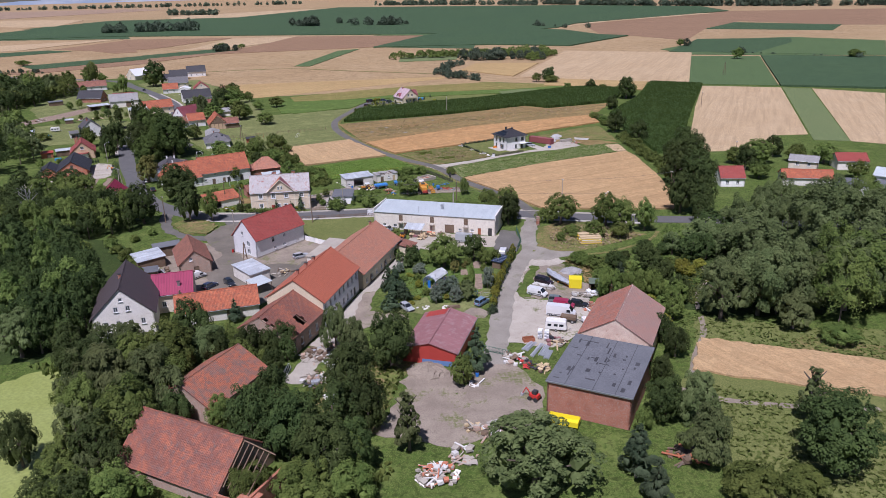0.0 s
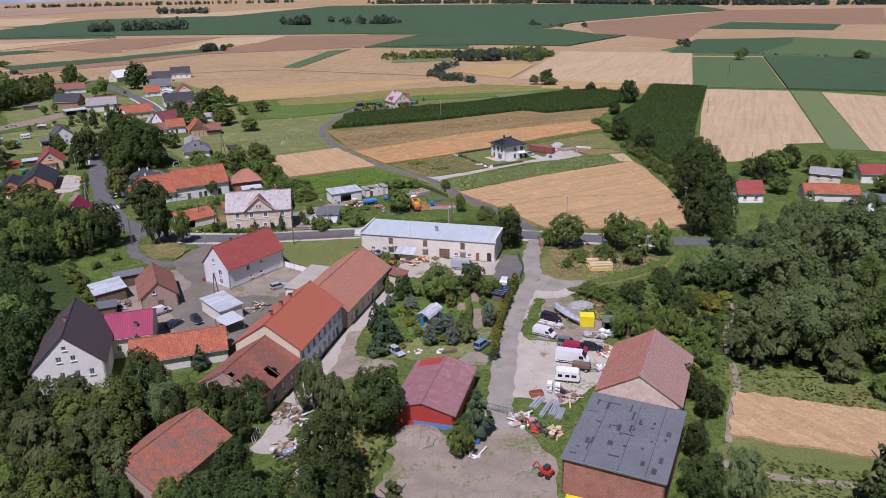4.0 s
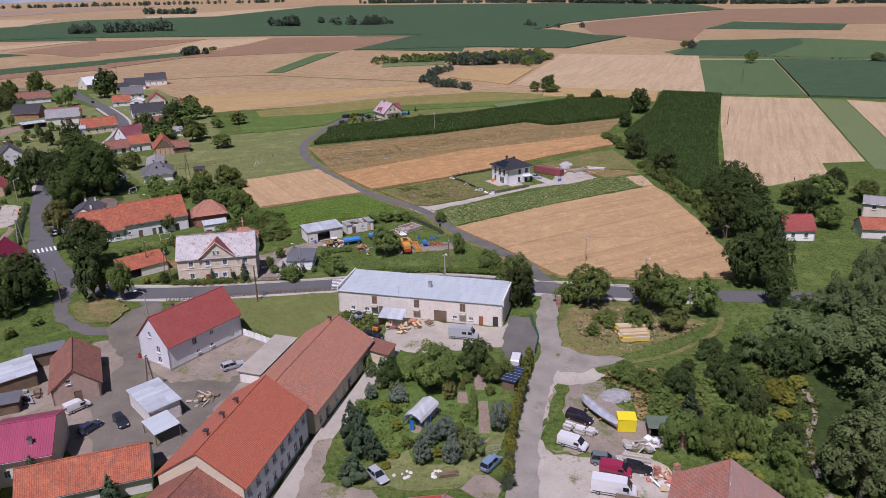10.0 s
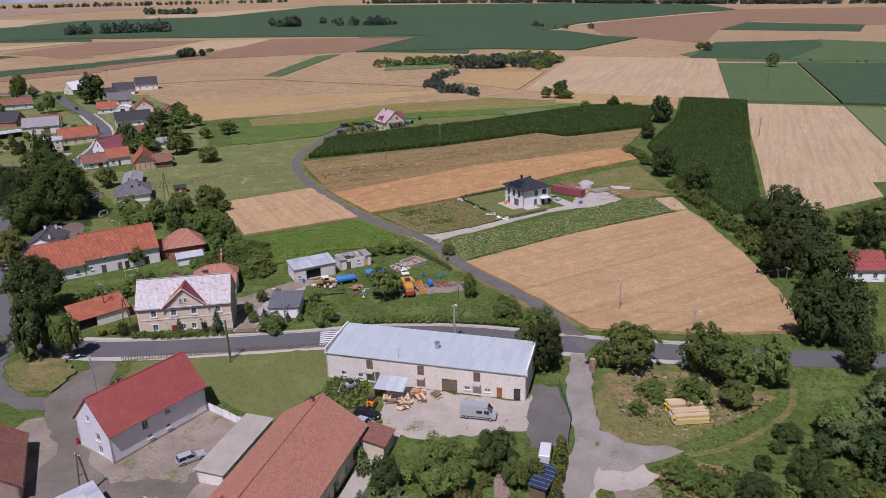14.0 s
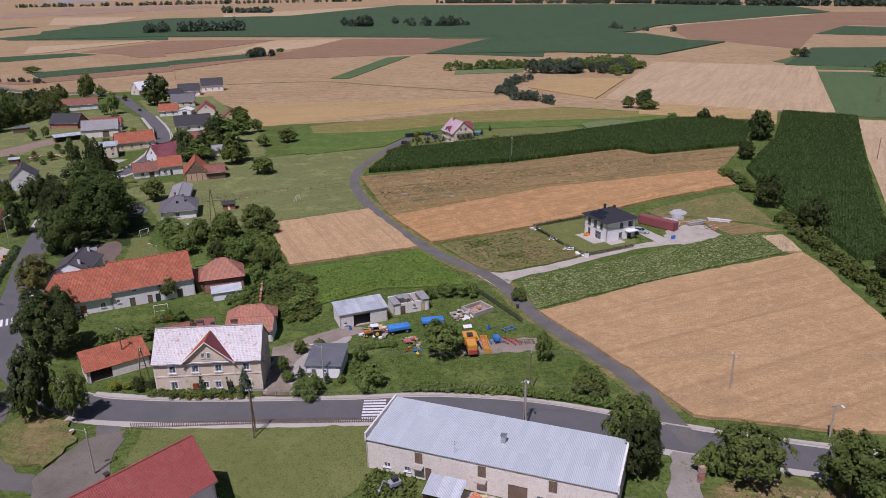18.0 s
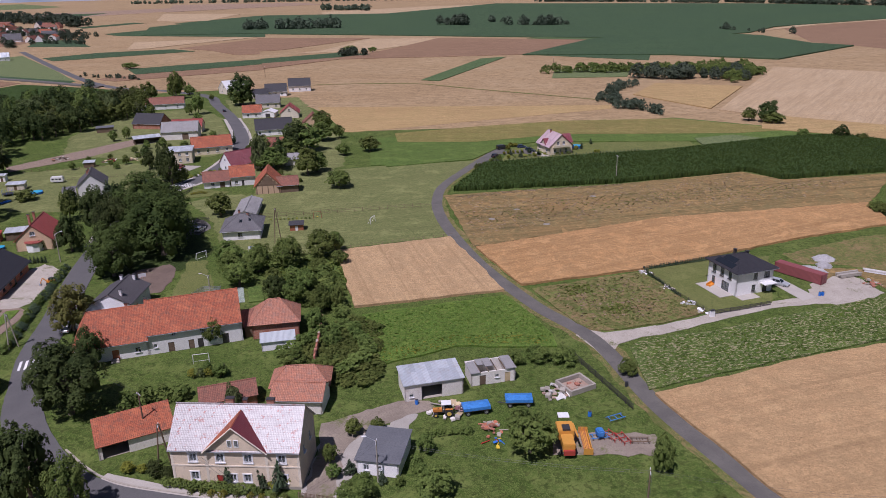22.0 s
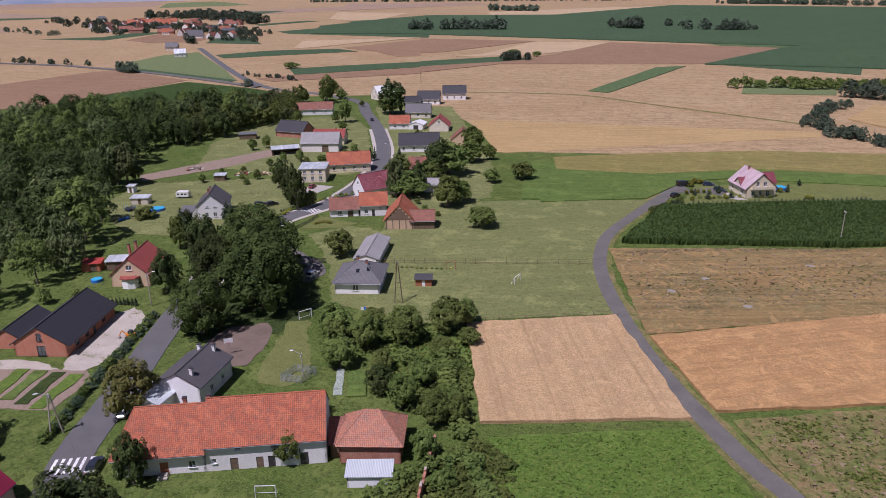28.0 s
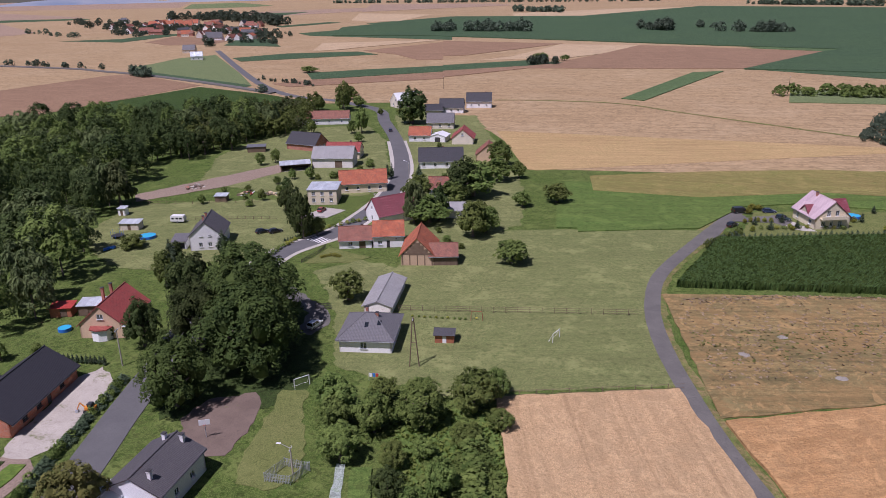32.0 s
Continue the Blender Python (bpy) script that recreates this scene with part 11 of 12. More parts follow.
# upper street
tree("dark", -158.5, 391.4, 13, 3.6)
hedge("young thuja row along the street", [(-162.5, 387), (-160.6, 394.8), (-160.5, 404.3)], 1.2, 0.4, 0.9, ("conifer",), 82)
hedge("yellow flowering shrubs in a front garden", [(-144.5, 379.6), (-142.7, 382.9), (-139.5, 382.6)], 0.9, 0.8, 1.2, ("yellow",), 83)
fence("low steel fence along the front gardens", [(-147.0, 374.7), (-146.8, 381.6), (-148.2, 388.2)], 1.1, 2.2, "dark_trim", 2, 0.3)
fence("mesh fence of the yellow house yard", [(-170.3, 406.9), (-163.8, 410.0)], 1.0, 2.2, "dark_trim", 2, 0.3)
yard("paver", "pale paved yard of the yellow house", (-173, 408.5), (-164, 411.5), (-163, 421), (-171, 421), z=0.05, rough=0.1)
yard("lawn", "front lawn with a path beside the street", (-146.5, 375), (-135, 380), (-132, 386), (-147, 388), z=0.04)

ribbon("road", [(-53.4, 431), (-50.1, 438.2), (-48.6, 447.8), (-46, 464.2), (-44.4, 468.3)], 3.6, M["old_asphalt"], 0.075, "end of the narrow asphalt lane")
# gardens of the upper village
fence("timber garden fence between the plots", [(-205, 392), (-190, 399), (-178, 404)], 1.1, 2.6, "timber", 2)
fence("wire fence along the bare plot", [(-236, 398), (-214, 408), (-196, 418)], 1.1, 3.0, "timber", 2)
rnd = random.Random(31)
for x, y, r_ in ((-196, 412, 1.6), (-203, 418, 1.3), (-189, 420, 1.8), (-210, 428, 1.4), (-218, 424, 1.2), (-199, 432, 1.6), (-186, 434, 1.5), (-206, 440, 1.9), (-196, 452, 1.5), (-215, 470, 1.6), (-232, 500, 2.0), (-240, 512, 1.7), (-188, 470, 1.4), (-150, 470, 1.6), (-152, 482, 1.3), (-165, 505, 1.8), (-178, 522, 1.5), (-128, 408, 1.4), (-124, 412, 1.2), (-118, 405, 1.5), (-112, 402, 1.2)):
    tree("shrub" if rnd.random() < 0.5 else "broad", x, y, r_ * 1.5, r_)
clutter("garden tools, crates and boards by the beds", -208, 424, 3.0, ["timber", "timber_light", "tarp_white", "red"], 18, 41, 0.7)
clutter("stacked firewood and planks behind the sheds", -200, 427, 2.5, ["timber", "timber_light", "concrete"], 22, 42, 0.8)
clutter("rubble and earth heap on the plot", -232, 424, 3.5, ["timber", "brick", "concrete"], 22, 43, 0.7, "rubble_pile", "rubble")
flat_shed("small green garden shed beside the beds", (-210, 414), 25, 4, 3, 2.0, 2.3, "timber", "sheet_zinc", doors=[("f", 2, 0.9, 1.8)])


# the junction and the woodland floor
car("white car parked beside the village street", -115.4, 276.6, 118, WHITE)
car("dark car parked beside the village street", -107.6, 263.4, 118, (0.03, 0.035, 0.05))
pole(-88.9, 223.6, 9, 40)
# dark sheets: shade under the trees is put into the ground colour
yard("undergrowth", "woodland floor with tree shade painted dark", (-150, 200), (-108, 212), (-92, 200), (-84, 178), (-77, 160), (-74, 140), (-84, 131), (-104, 134), (-132, 156), z=0.02, rough=1.2, name="ground_cover")
yard("undergrowth", "ground under the roadside trees, shade painted dark", (-180, 236), (-128, 258), (-108, 240), (-96, 222), (-112, 204), (-150, 198), z=0.012, rough=1.2, name="ground_cover")
yard("undergrowth", "ground beside the pond, shade painted dark", (-74, 134), (-66, 136), (-50, 128), (-44, 108), (-48, 84), (-58, 82), (-58, 100), (-70, 118), z=0.03, rough=1.0, name="ground_cover")
yard("undergrowth", "ground under the big grey-green trees, shade painted dark", (54, 152), (60, 146), (76, 146), (100, 148), (124, 146), (154, 152), (154, 214), (98, 212), (74, 196), (56, 176), z=0.02, rough=1.2, name="ground_cover")
yard("undergrowth", "ground under the village oaks, deep shade painted dark", (-142, 340), (-126, 350), (-112, 334), (-106, 318), (-112, 310), (-124, 302), (-134, 312), z=0.012, rough=1.0, name="ground_cover")
for x, y, h_, r in ((-97, 201, 3, 2.6), (-103, 197, 3.5, 2.8), (-92, 206, 2.2, 1.8), (-99, 206, 2, 1.8), (-108, 201, 4, 3.2), (-93, 196, 2.6, 2.2), (-89, 212, 2.2, 1.7), (-88, 190, 3.4, 2.6), (-84, 184, 3, 2.2)):
    tree("shrub", x, y, h_, r)
scatter("rank weeds on the ground beside the ruined barns", [[(-30, 104), (-24, 128), (-14, 134), (-8, 124), (-12, 106)], [(-48, 86), (-30, 84), (-12, 84), (-8, 96), (-22, 98)]], 1.6, 0.34, 0.6, "leaf", 63, "weeds")
scatter("long grass and weeds under the edge of the wood", [[(48, 136), (54, 150), (76, 140), (100, 138), (128, 138), (120, 128), (96, 122), (60, 134)]], 1.3, 0.36, 0.22, "leaf_grass", 64, "weeds", True, 0.04)

# trodden farmyard earth and rubble by the old barns
yard("dirt", "trodden earth and weeds of the farmyard", (-78, 168), (-66, 164), (-44, 158), (-33, 166), (-31, 184), (-29, 198), (-42, 206), (-60, 206), (-74, 200), (-84, 190), z=0.004, rough=1.2)
for x, y, n, seed in ((-26.6, 131.4, 26, 61), (-24.0, 134.4, 22, 62), (-25.2, 122.6, 20, 63), (7.4, 104.2, 24, 64), (2.6, 97.6, 22, 65), (-2.2, 92.2, 22, 66), (13.5, 128.5, 16, 67)):
    clutter("white concrete blocks, slabs and planks dumped in a pile", x, y, 2.4, ["block", "concrete", "concrete", "timber", "stone"], n, seed, 0.8, "rubble_pile", "rubble")
clutter("rusty machine parts and timber beside the zinc shed", -76.0, 180.0, 3.0, ["sheet_rust", "timber", "steel", "plastic_dark"], 26, 68, 0.8)
clutter("old planks and stones along the farmyard wall", -42.0, 178.0, 2.6, ["timber", "concrete", "timber_light"], 18, 69, 0.6)

# lush beds of the kitchen garden and the weedy margins
scatter("yellow flowering weeds along the potato rows", [[(-48.2, 279), (-43.8, 273), (-30.3, 283.6), (-12, 287), (-12.5, 291), (-30, 288.5), (-44, 280)]], 1.1, 0.26, 0.16, "leaf_yellow", 91, "weeds", True, 0.33)
for x, y, h_, r in ((56, 190, 2.6, 2.4), (60, 186, 3.0, 2.6), (49, 183, 2.0, 1.7), (53, 187, 1.8, 1.6), (63, 192, 2.6, 2.2), (66, 188, 3.2, 2.8)):
    tree("dark", x, y, h_, r)
for x, y, h_, r, kind in ((-30.4, 239.2, 1.6, 0.9, "shrub"), (-33.0, 239.0, 2.4, 0.8, "conifer"), (-35.6, 239.3, 1.5, 1.0, "shrub"), (-38.4, 240.2, 3.0, 1.0, "conifer"), (-40.6, 239.0, 2.2, 1.4, "broad"), (-42.4, 242.4, 3.2, 1.6, "broad"), (-28.6, 242.8, 2.6, 1.5, "shrub"), (-28.2, 247.6, 3.2, 1.8, "broad"), (-37.6, 252.0, 2.4, 1.6, "shrub"), (-41.2, 250.2, 2.8, 1.7, "broad")):
    tree(kind, x, y, h_, r)
clutter("broken concrete, pallets and scrap before the machine shed", -27.4, 259.8, 3.2, ["concrete", "timber_light", "sheet_rust", "plaster_old"], 26, 92, 0.7)
clutter("stones and broken blocks beside the foundation", -9.6, 269.0, 2.6, ["stone", "concrete", "block"], 24, 93, 0.7, "rubble_pile", "rubble")
clutter("rubble lying inside the foundation walls", -5.7, 271.8, 1.7, ["stone", "concrete", "brick"], 22, 94, 0.6, "rubble_pile", "rubble")
for x, y, seed in ((9.6, 330.0, 95), (14.2, 320.6, 96), (18.4, 312.6, 97), (21.2, 308.6, 98)):
    clutter("white building waste and foil along the villa fence", x, y, 1.5, ["tarp_white", "plaster_white", "concrete"], 9, seed, 0.55)

# kitchen garden: fruit trees, junipers, beds, soil and lawn
for kind, x, y, h_, r in (("conifer", -11.6, 160.6, 9.0, 3.0), ("conifer", -9.4, 158.2, 5.6, 2.0), ("conifer", -12.4, 153.6, 5.0, 2.6), ("conifer", -13.6, 165.0, 7.5, 2.4), ("dark", -8.2, 180.6, 5.6, 2.6),
                          ("blue", -11.2, 176.6, 3.0, 1.5), ("blue", -6.2, 175.2, 3.2, 2.4), ("broad", 0.2, 180.0, 8.2, 5.4), ("olive", 2.9, 175.6, 3.6, 1.7), ("blue", 10.8, 165.2, 6.0, 2.1),
                          ("broad", 11.2, 180.4, 4.4, 2.4), ("broad", 14.0, 181.8, 3.4, 1.8), ("blue", -0.4, 162.2, 4.0, 2.1), ("blue", 2.2, 163.2, 4.2, 2.3), ("blue", -1.8, 157.0, 4.8, 1.9), ("blue", 2.8, 157.2, 4.2, 2.2),
                          ("willow", 5.6, 158.6, 4.6, 2.3), ("broad", -12.6, 171.4, 2.6, 1.6), ("shrub", -6.6, 171.2, 1.7, 1.3), ("yellow", -6.2, 166.4, 2.0, 1.2), ("shrub", -10.0, 171.2, 1.3, 1.2),
                          ("yellow", -8.9, 173.4, 1.1, 1.0), ("yellow", 0.6, 158.6, 1.5, 0.9), ("shrub", -4.2, 161.4, 1.5, 1.2), ("yellow", -6.4, 158.8, 1.0, 1.1), ("yellow", -7.6, 156.2, 0.9, 1.0),
                          ("shrub", 6.6, 181.2, 2.0, 1.3), ("shrub", 10.4, 176.4, 2.2, 1.1), ("shrub", 5.8, 170.0, 1.6, 1.3), ("shrub", 4.4, 165.6, 1.4, 1.1), ("shrub", 12.2, 171.4, 1.6, 1.0), ("yellow", 12.6, 168.0, 2.6, 1.0)):
    tree(kind, x, y, h_, r)
hedge("climbing beans on tall garden poles", [(6.8, 166.4), (7.3, 174.8)], 2.4, 0.6, 0.9, ("shrub", "broad"), 51)
hedge("rows of currant bushes in the garden", [(4.8, 177.8), (7.0, 183.0)], 1.3, 0.8, 1.5, ("shrub", "olive"), 52)
yard("mown", "garden lawn under the junipers", (-10.8, 151.8), (-6.6, 151.6), (-5.3, 150.6), (3.2, 150.6), (7.2, 153.4), (8.4, 156.4), (10.6, 159.6), (12.0, 164.6), (10.3, 164.6), (8.3, 160.2), (5.3, 157.4), (0.7, 156.4), (-3.2, 156.4), (-4.2, 160.5), (-7.0, 158.5), (-9.6, 155.6), z=0.04, rough=0.25, name="lawn")
yard("bean", "low green vegetable ground of the kitchen garden", (-11.5, 158.5), (-11.5, 170), (-9.5, 177.5), (3, 182.5), (7.5, 184), (10.5, 183.5), (12.6, 177.5), (11.4, 166), (8, 162), (-2, 158), z=0.025, rough=0.5, name="ground_cover")
for poly in ([(7.5, 164.4), (9.4, 164.2), (9.9, 174.2), (8.2, 174.2)], [(4.4, 173.8), (6.3, 173.6), (6.2, 177.4), (4.5, 177.5)], [(7.6, 178.2), (10.1, 178.0), (10.2, 183.5), (8.3, 183.3)], [(-3.8, 165.4), (-2.6, 165.0), (1.4, 172.6), (0.4, 173.2)]):
    yard("plough", "dug garden soil between the beds", *poly, z=0.05, rough=0.15, name="bed")
yard("dirt", "earth drive into the garden", (3.8, 150.5), (6.2, 153.6), (8.2, 153.4), (10.2, 151.0), (9.0, 148.0), (6.0, 148.4), z=0.05, rough=0.3)
scatter("light green lettuces and herbs in the bed", [[(0.0, 168.8), (1.2, 173.6), (4.4, 174.2), (3.9, 169.2)], [(-10.4, 161), (-8.6, 172), (-4, 173.6), (-3.6, 166.5), (-5.2, 160.6)]], 2.6, 0.2, 0.3, "leaf_lettuce", 61, "garden_plants")
scatter("dark leafy cabbages and beets in the beds", [[(4.2, 165), (4.6, 173.4), (6.8, 173.4), (6.4, 165)], [(-3.0, 159), (-3.4, 164.4), (3.8, 168.6), (4.0, 160.4)], [(-10.6, 173.4), (-8, 178), (-3.6, 174.8), (-4.6, 172.6)]], 2.0, 0.26, 0.4, "leaf", 62, "garden_plants")
hedge("orange lilies and yellow flowers in the border", [(-9.3, 173.6), (-7.6, 173.0)], 0.8, 0.6, 0.7, ("yellow",), 53)
gate = thing("metal_gate", pose(9.7, 159.4, 0.03, 0, 0, 14), "grey wire garden gate beside the parked car", "gate")
part("gate_frame", rods(((-1.1, 0, 0), (-1.1, 0, 1.2), 0.04), ((1.1, 0, 0), (1.1, 0, 1.2), 0.04), ((-1.1, 0, 1.15), (1.1, 0, 1.15), 0.03), ((-1.1, 0, 0.1), (1.1, 0, 0.1), 0.03)), M["steel"], gate)
for k in range(8):
    part("bar", rods(((-0.85 + 0.24 * k, 0, 0.1), (-0.85 + 0.24 * k, 0, 1.15), 0.015)), M["steel"], gate)
yard("meadow", "weedy grass verge between the lane and the yard", (20.6, 158.6), (22.0, 166.0), (23.6, 173.4), (25.2, 178.6), (23.4, 179.4), (21.2, 173.6), (19.0, 166.0), (18.0, 159.4), z=0.07, rough=0.5, name="verge")
yard("track", "pale gravel mouth of the field track", (24.5, 183.5), (28.5, 183.0), (34.0, 185.6), (38.5, 187.6), (36.0, 189.4), (30.0, 190.4), (26.5, 194.0), (25.0, 189.0), z=0.06, rough=0.6)
yard("dirt", "pale earth yard between the tenement and the garage", (-43.6, 234.0), (-39.2, 234.2), (-40.2, 240.0), (-41.2, 246.0), (-39.8, 250.6), (-33.8, 257.4), (-29.0, 259.8), (-31.0, 262.4), (-36.4, 261.4), (-43.6, 255.5), (-47.6, 252.3), (-45.4, 246.0), (-44.4, 240.0), z=0.05, rough=0.4)
for x, y, h_, r, kind in ((-72.4, 234.6, 1.9, 1.2, "yellow"), (-70.2, 235.0, 1.4, 1.0, "yellow"), (-67.6, 234.6, 2.6, 1.5, "dark"), (-65.0, 234.2, 2.4, 1.4, "dark"), (-62.4, 234.4, 1.6, 1.0, "yellow"), (-59.6, 234.6, 3.0, 1.0, "conifer"), (-56.8, 234.6, 1.5, 1.1, "yellow"), (-54.6, 234.8, 1.4, 1.0, "yellow"), (-50.6, 235.2, 5.6, 1.0, "conifer"), (-48.4, 235.2, 1.6, 1.1, "yellow"), (-46.4, 236.2, 2.6, 1.1, "yellow")):
    tree(kind, x, y, h_, r)
for x, y in ((-1.6, 0.4), (4.6, 0.3)):
    chimney(gh, x, y, 10.3, 12.2, "brick", 1.1, 0.6)
# crops and weeds standing in the plots
scatter("leafy potato plants in rows", [[(-53.0, 294.0), (-23.5, 309.4), (-17.9, 302.2), (-11.8, 292.3), (-10.4, 287.4), (-30.3, 284), (-43.8, 273.2), (-47.6, 281.9)]], 3.2, 0.24, 0.14, "leaf_potato", 101, "potato_plants", True, 0.31)
scatter("patchy potato plants between pale dry gaps", [[(6, 290), (9, 293), (21.5, 298), (58.6, 321), (75.4, 327), (80.2, 314.4), (41.7, 294), (8.2, 273.8)]], 2.0, 0.24, 0.14, "leaf_potato", 102, "potato_plants", True, 0.31)
scatter("rank green weeds on the rough plot", [[(-16.4, 315.2), (8.6, 329.6), (20.8, 308.6), (11.6, 301.8), (-2.6, 296.2)]], 0.9, 0.3, 0.13, "leaf_grass", 103, "weeds", True, 0.16)
scatter("bright green nettle patch on the rough plot", [[(-10.1, 317.5), (-4.3, 320.1), (-3.2, 315.3), (-8.4, 312.3)], [(-1.9, 306.7), (3.6, 309.8), (6.2, 307.2), (2.2, 303.5)]], 3.5, 0.3, 0.2, "leaf_lettuce", 104, "weeds", True, 0.2)
scatter("dead brown docks on the rough plot", [[(-12, 313), (6, 326), (14, 316), (8, 304), (-4, 298)]], 0.5, 0.3, 0.14, "leaf_straw", 105, "weeds", True, 0.16)
scatter("windrow of dry stalks along the maize", [[(-50.5, 390.6), (-47.5, 389.0), (-29.9, 399.6), (5.9, 413.6), (5.4, 415.0), (-31, 401.6)]], 2.2, 0.3, 0.14, "leaf_straw", 107, "stalks", True, 0.13)
scatter("tufts of dry weeds on the fallow strip", [[(-52, 388), (-38, 352), (16, 386), (70, 408), (96, 440), (62, 426), (50, 434), (6, 411), (-30, 397)]], 0.4, 0.34, 0.12, "leaf_straw", 108, "weeds", True, 0.13)
scatter("green tufts on the fallow strip", [[(-46, 374), (-40, 360), (10, 390), (60, 412), (80, 428), (10, 404)]], 0.4, 0.3, 0.12, "leaf_grass", 109, "weeds", True, 0.13)
for x, y in ((-4.1, 397.7), (-28.1, 378.9), (-17.5, 365.2), (-34.7, 367.8)):
    heap("low heap of grey dry stalks on the fallow", x, y, 1.5, 0.4, "track", 5)
MAIZE_EDGE = [(-53.0, 397.2), (4.5, 416.2), (52.6, 440.0), (63, 429.2), (106.4, 447.4)]
scatter("outer row of maize plants", [[a_, b_, (b_[0] + 0.35, b_[1] + 1.1), (a_[0] + 0.35, a_[1] + 1.1)] for a_, b_ in zip(MAIZE_EDGE, MAIZE_EDGE[1:])], 5.0, 0.3, 1.7, "leaf_maize", 110, "maize_plants")
# grass and growth round the bungalow and the oaks
yard("mown", "dry mown lawn round the bungalow", (-140.4, 371.4), (-133.1, 383.3), (-119.1, 382.3), (-108.1, 366.3), (-96.6, 345.2), (-73.4, 337.6), (-82.4, 329), (-96, 330), (-106.8, 331), (-113, 340), (-119.4, 349.8), (-130, 362), z=0.012, rough=0.8, name="lawn")
yard("lawn", "bright lawn beside the earth play yard", (-110.7, 319.2), (-106.8, 321), (-98, 308.4), (-91.9, 298.5), (-95.4, 294.6), (-100.3, 294.2), (-104.7, 302.6), z=0.02, rough=0.6, name="lawn")
yard("bean", "rank nettles and garden growth behind the farmhouse", (-85, 316), (-80, 325), (-70, 330), (-62, 309), (-66, 303), (-76, 300), z=0.03, rough=0.8, name="ground_cover")
scatter("lush green nettles and brambles behind the farmhouse", [[(-85, 316), (-80, 325), (-70, 330), (-62, 309), (-66, 303), (-76, 300)]], 2.2, 0.34, 0.5, "leaf_lettuce", 121, "weeds", True)
scatter("leafy undergrowth between the fruit trees", [[(-98, 312), (-94, 324), (-78, 334), (-74, 330), (-84, 318), (-88, 306)]], 1.4, 0.34, 0.5, "leaf", 122, "weeds", True)
hedge("row of red and yellow flowers along the garden fence", [(-104.0, 356.7), (-91.2, 360.4)], 0.6, 0.4, 1.3, ("yellow", "shrub"), 123)
for x, y, h_, r in ((-80.6, 307.6, 4.0, 2.8), (-77.4, 311.8, 3.4, 2.4), (-72.6, 317.4, 3.8, 2.8), (-69.2, 323.6, 3.6, 2.6), (-84.8, 325.6, 5.0, 3.4), (-91.6, 323.4, 4.6, 3.2), (-73.4, 332.4, 5.4, 3.4)):
    tree("broad", x, y, h_, r)
# growth over the ruins, the tipper, and weeds by the white building
for kind, x, y, h_, r in (("willow", -54.0, 120.4, 9, 4.6), ("dark", -52.2, 127.0, 8, 4.2), ("light", -46.8, 128.6, 8.5, 4.2), ("dark", -44.0, 134.6, 5.0, 2.8), ("dark", -40.6, 129.4, 6.0, 3.2), ("shrub", -36.2, 129.0, 4.0, 2.6),
                          ("dark", -45.8, 106.6, 7.0, 3.4), ("broad", -38.2, 106.0, 6.5, 3.2), ("shrub", -34.0, 109.6, 4.5, 2.8), ("dark", -33.2, 124.6, 5.5, 2.6), ("dark", 20.4, 214.6, 9.5, 4.2), ("dark", 21.6, 219.0, 8.0, 3.4)):
    tree(kind, x, y, h_, r)
tip = thing("tipper_trailer", pose(19.8, 105.6, 0, 0, 0, -22), "yellow steel tipper body lying beside the barn", "trailer")
part("body", boxes((-2.6, 2.6, -1.1, 1.1, 0.55, 0.65), (-2.6, 2.6, -1.1, -1.02, 0.65, 1.5), (-2.6, 2.6, 1.02, 1.1, 0.65, 1.5), (-2.6, -2.52, -1.02, 1.02, 0.65, 1.5), (2.52, 2.6, -1.02, 1.02, 0.65, 1.5)), M["yellow"], tip)
part("chassis", boxes((-2.4, 2.4, -0.5, -0.35, 0.35, 0.54), (-2.4, 2.4, 0.35, 0.5, 0.35, 0.54)), M["plastic_dark"], tip)
for k in range(5):
    part("rib", boxes((-2.2 + k * 1.1, -2.1 + k * 1.1, -1.16, -1.1, 0.6, 1.48)), M["yellow"], tip)
for x in (-1.4, -0.4):
    for y in (-0.95, 0.75):
        part("wheel", rods(((x, y, 0.36), (x, y + 0.2, 0.36), 0.36), sides=14), M["plastic_dark"], tip)
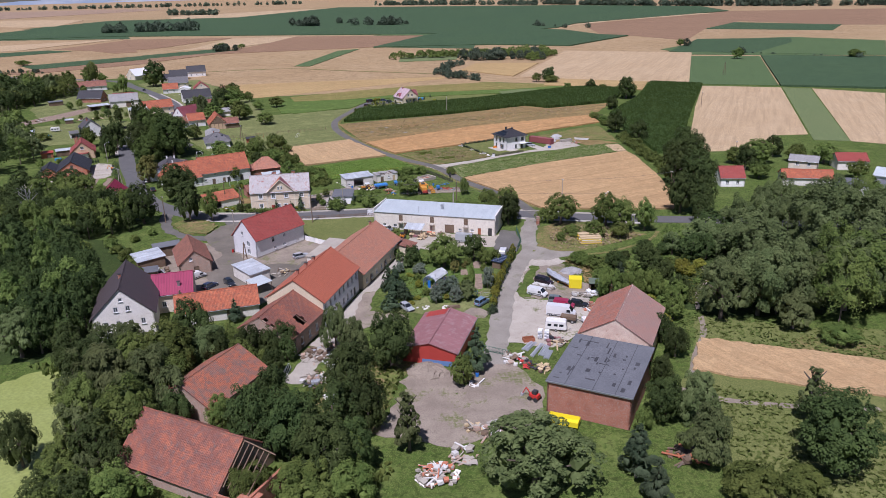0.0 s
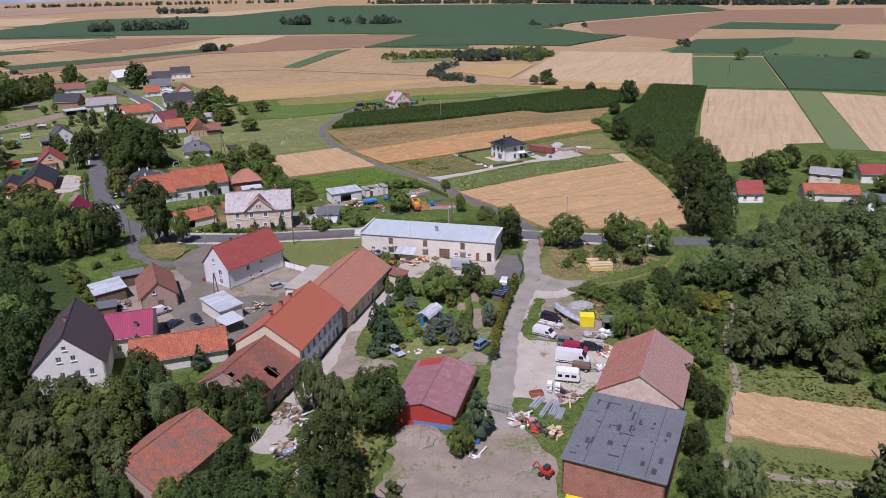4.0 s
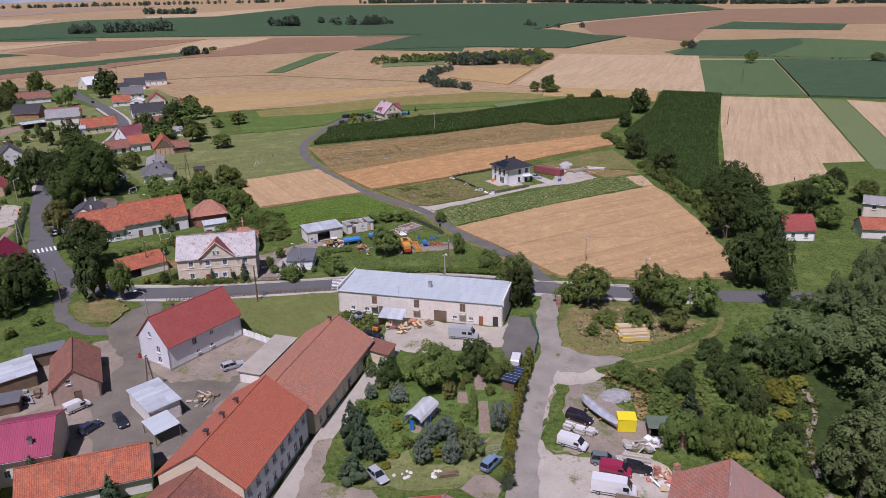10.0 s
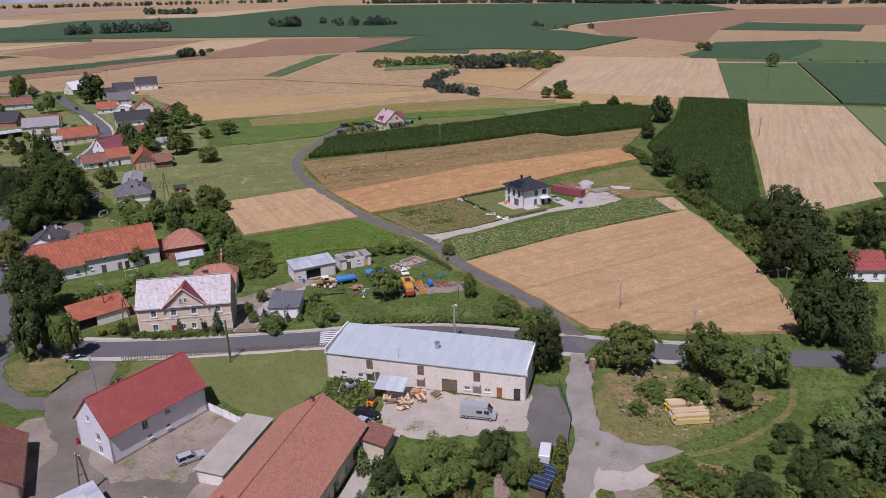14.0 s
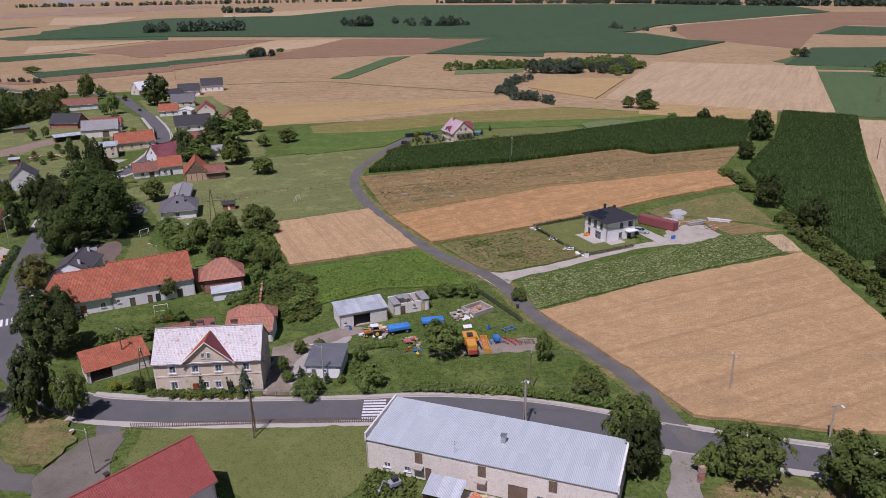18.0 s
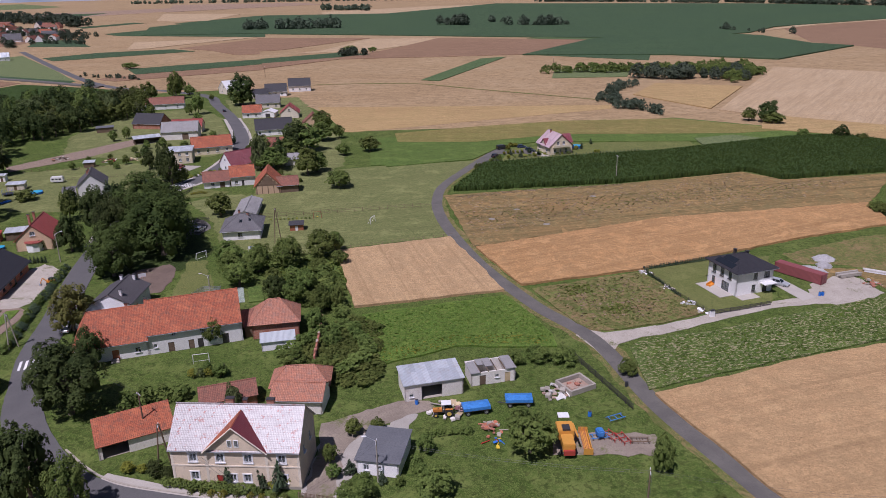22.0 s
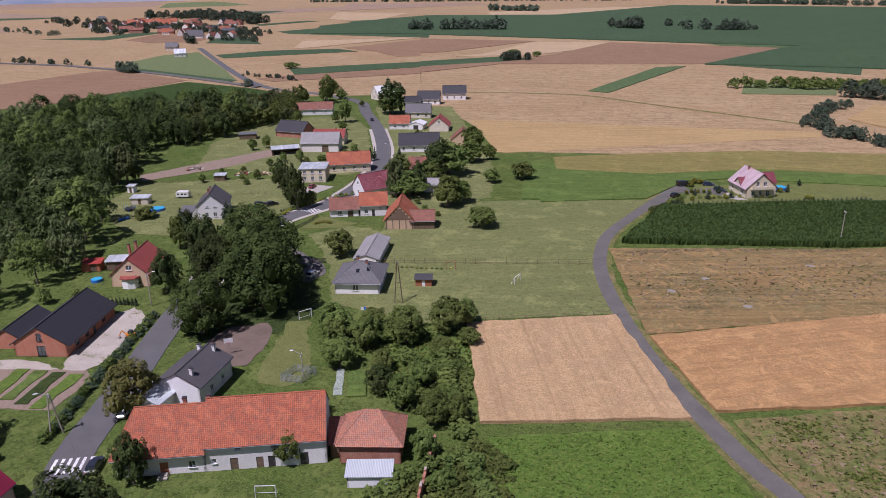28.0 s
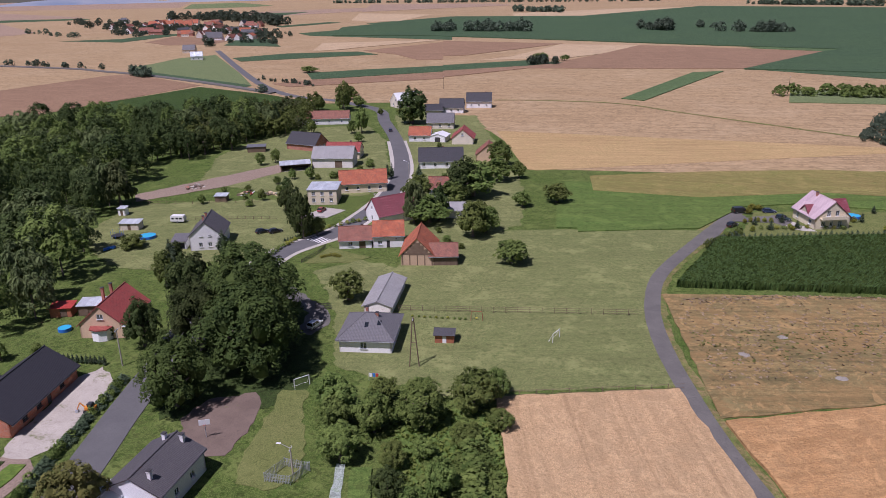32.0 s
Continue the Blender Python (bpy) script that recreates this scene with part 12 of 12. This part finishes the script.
scatter("rank weeds beside the white building", [[(-21.1, 213.6), (-13.4, 211.8), (-11.1, 202.2), (-15.7, 200.2), (-21.0, 206.9)]], 3.0, 0.3, 0.6, "leaf_grass", 131, "weeds", True)
scatter("grass growing in the cracks of the concrete", [[(-10, 196), (-3, 193.6), (7, 194.6), (16, 196), (16.4, 204), (14.6, 203)]], 0.5, 0.14, 0.12, "leaf_grass", 132, "weeds", True, 0.03)
yard("lawn", "sunlit grass bank round the strip of grain", (42, 98), (43.5, 116), (46.4, 122.4), (52.6, 136.4), (56.4, 147), (76, 139.4), (100, 137), (132, 136), (132, 82), (44, 82), z=0.006, rough=0.8, name="ground_cover")
for kind, x, y, h_, r in (("dark", -38.6, 129.6, 8.0, 3.2), ("dark", -35.4, 130.2, 6.6, 2.6), ("broad", -42.6, 131.6, 7.0, 3.0), ("dark", -31.8, 130.6, 5.0, 2.2)):
    tree(kind, x, y, h_, r)
# open weedy strip with a path between the shrubs and the wood
for x, y, h_, r in ((61.7, 169.8, 2.6, 2.0), (66.2, 175.4, 2.4, 2.0), (59.2, 165.6, 1.8, 1.5), (63.6, 173.0, 1.6, 1.4)):
    tree("yellow", x, y, h_, r)
for x, y, h_, r in ((57.6, 161.0, 1.6, 1.4), (60.2, 176.4, 1.8, 1.6), (62.4, 165.2, 1.3, 1.2), (64.2, 180.0, 2.0, 1.8)):
    tree("shrub", x, y, h_, r)
ribbon("track", [(66.5, 178.0), (67.2, 173.6), (65.4, 166.7), (60.7, 159.9), (57.5, 150)], 0.9, M["dirt"], 0.07, "narrow trodden path under the trees", "path")
scatter("rank grass and nettles beside the wood", [[(54.7, 155), (57.6, 170), (60, 183), (69, 183), (68.8, 171), (61.4, 160), (58.5, 152)]], 2.4, 0.34, 0.3, "leaf_grass", 141, "weeds", True, 0.05)
scatter("tall dry weeds round the timber stacks", [[(31, 192), (32, 209), (40, 213), (52, 209), (58, 201), (50, 195), (40, 191)]], 0.9, 0.3, 0.3, "leaf_straw", 142, "weeds", True, 0.05)
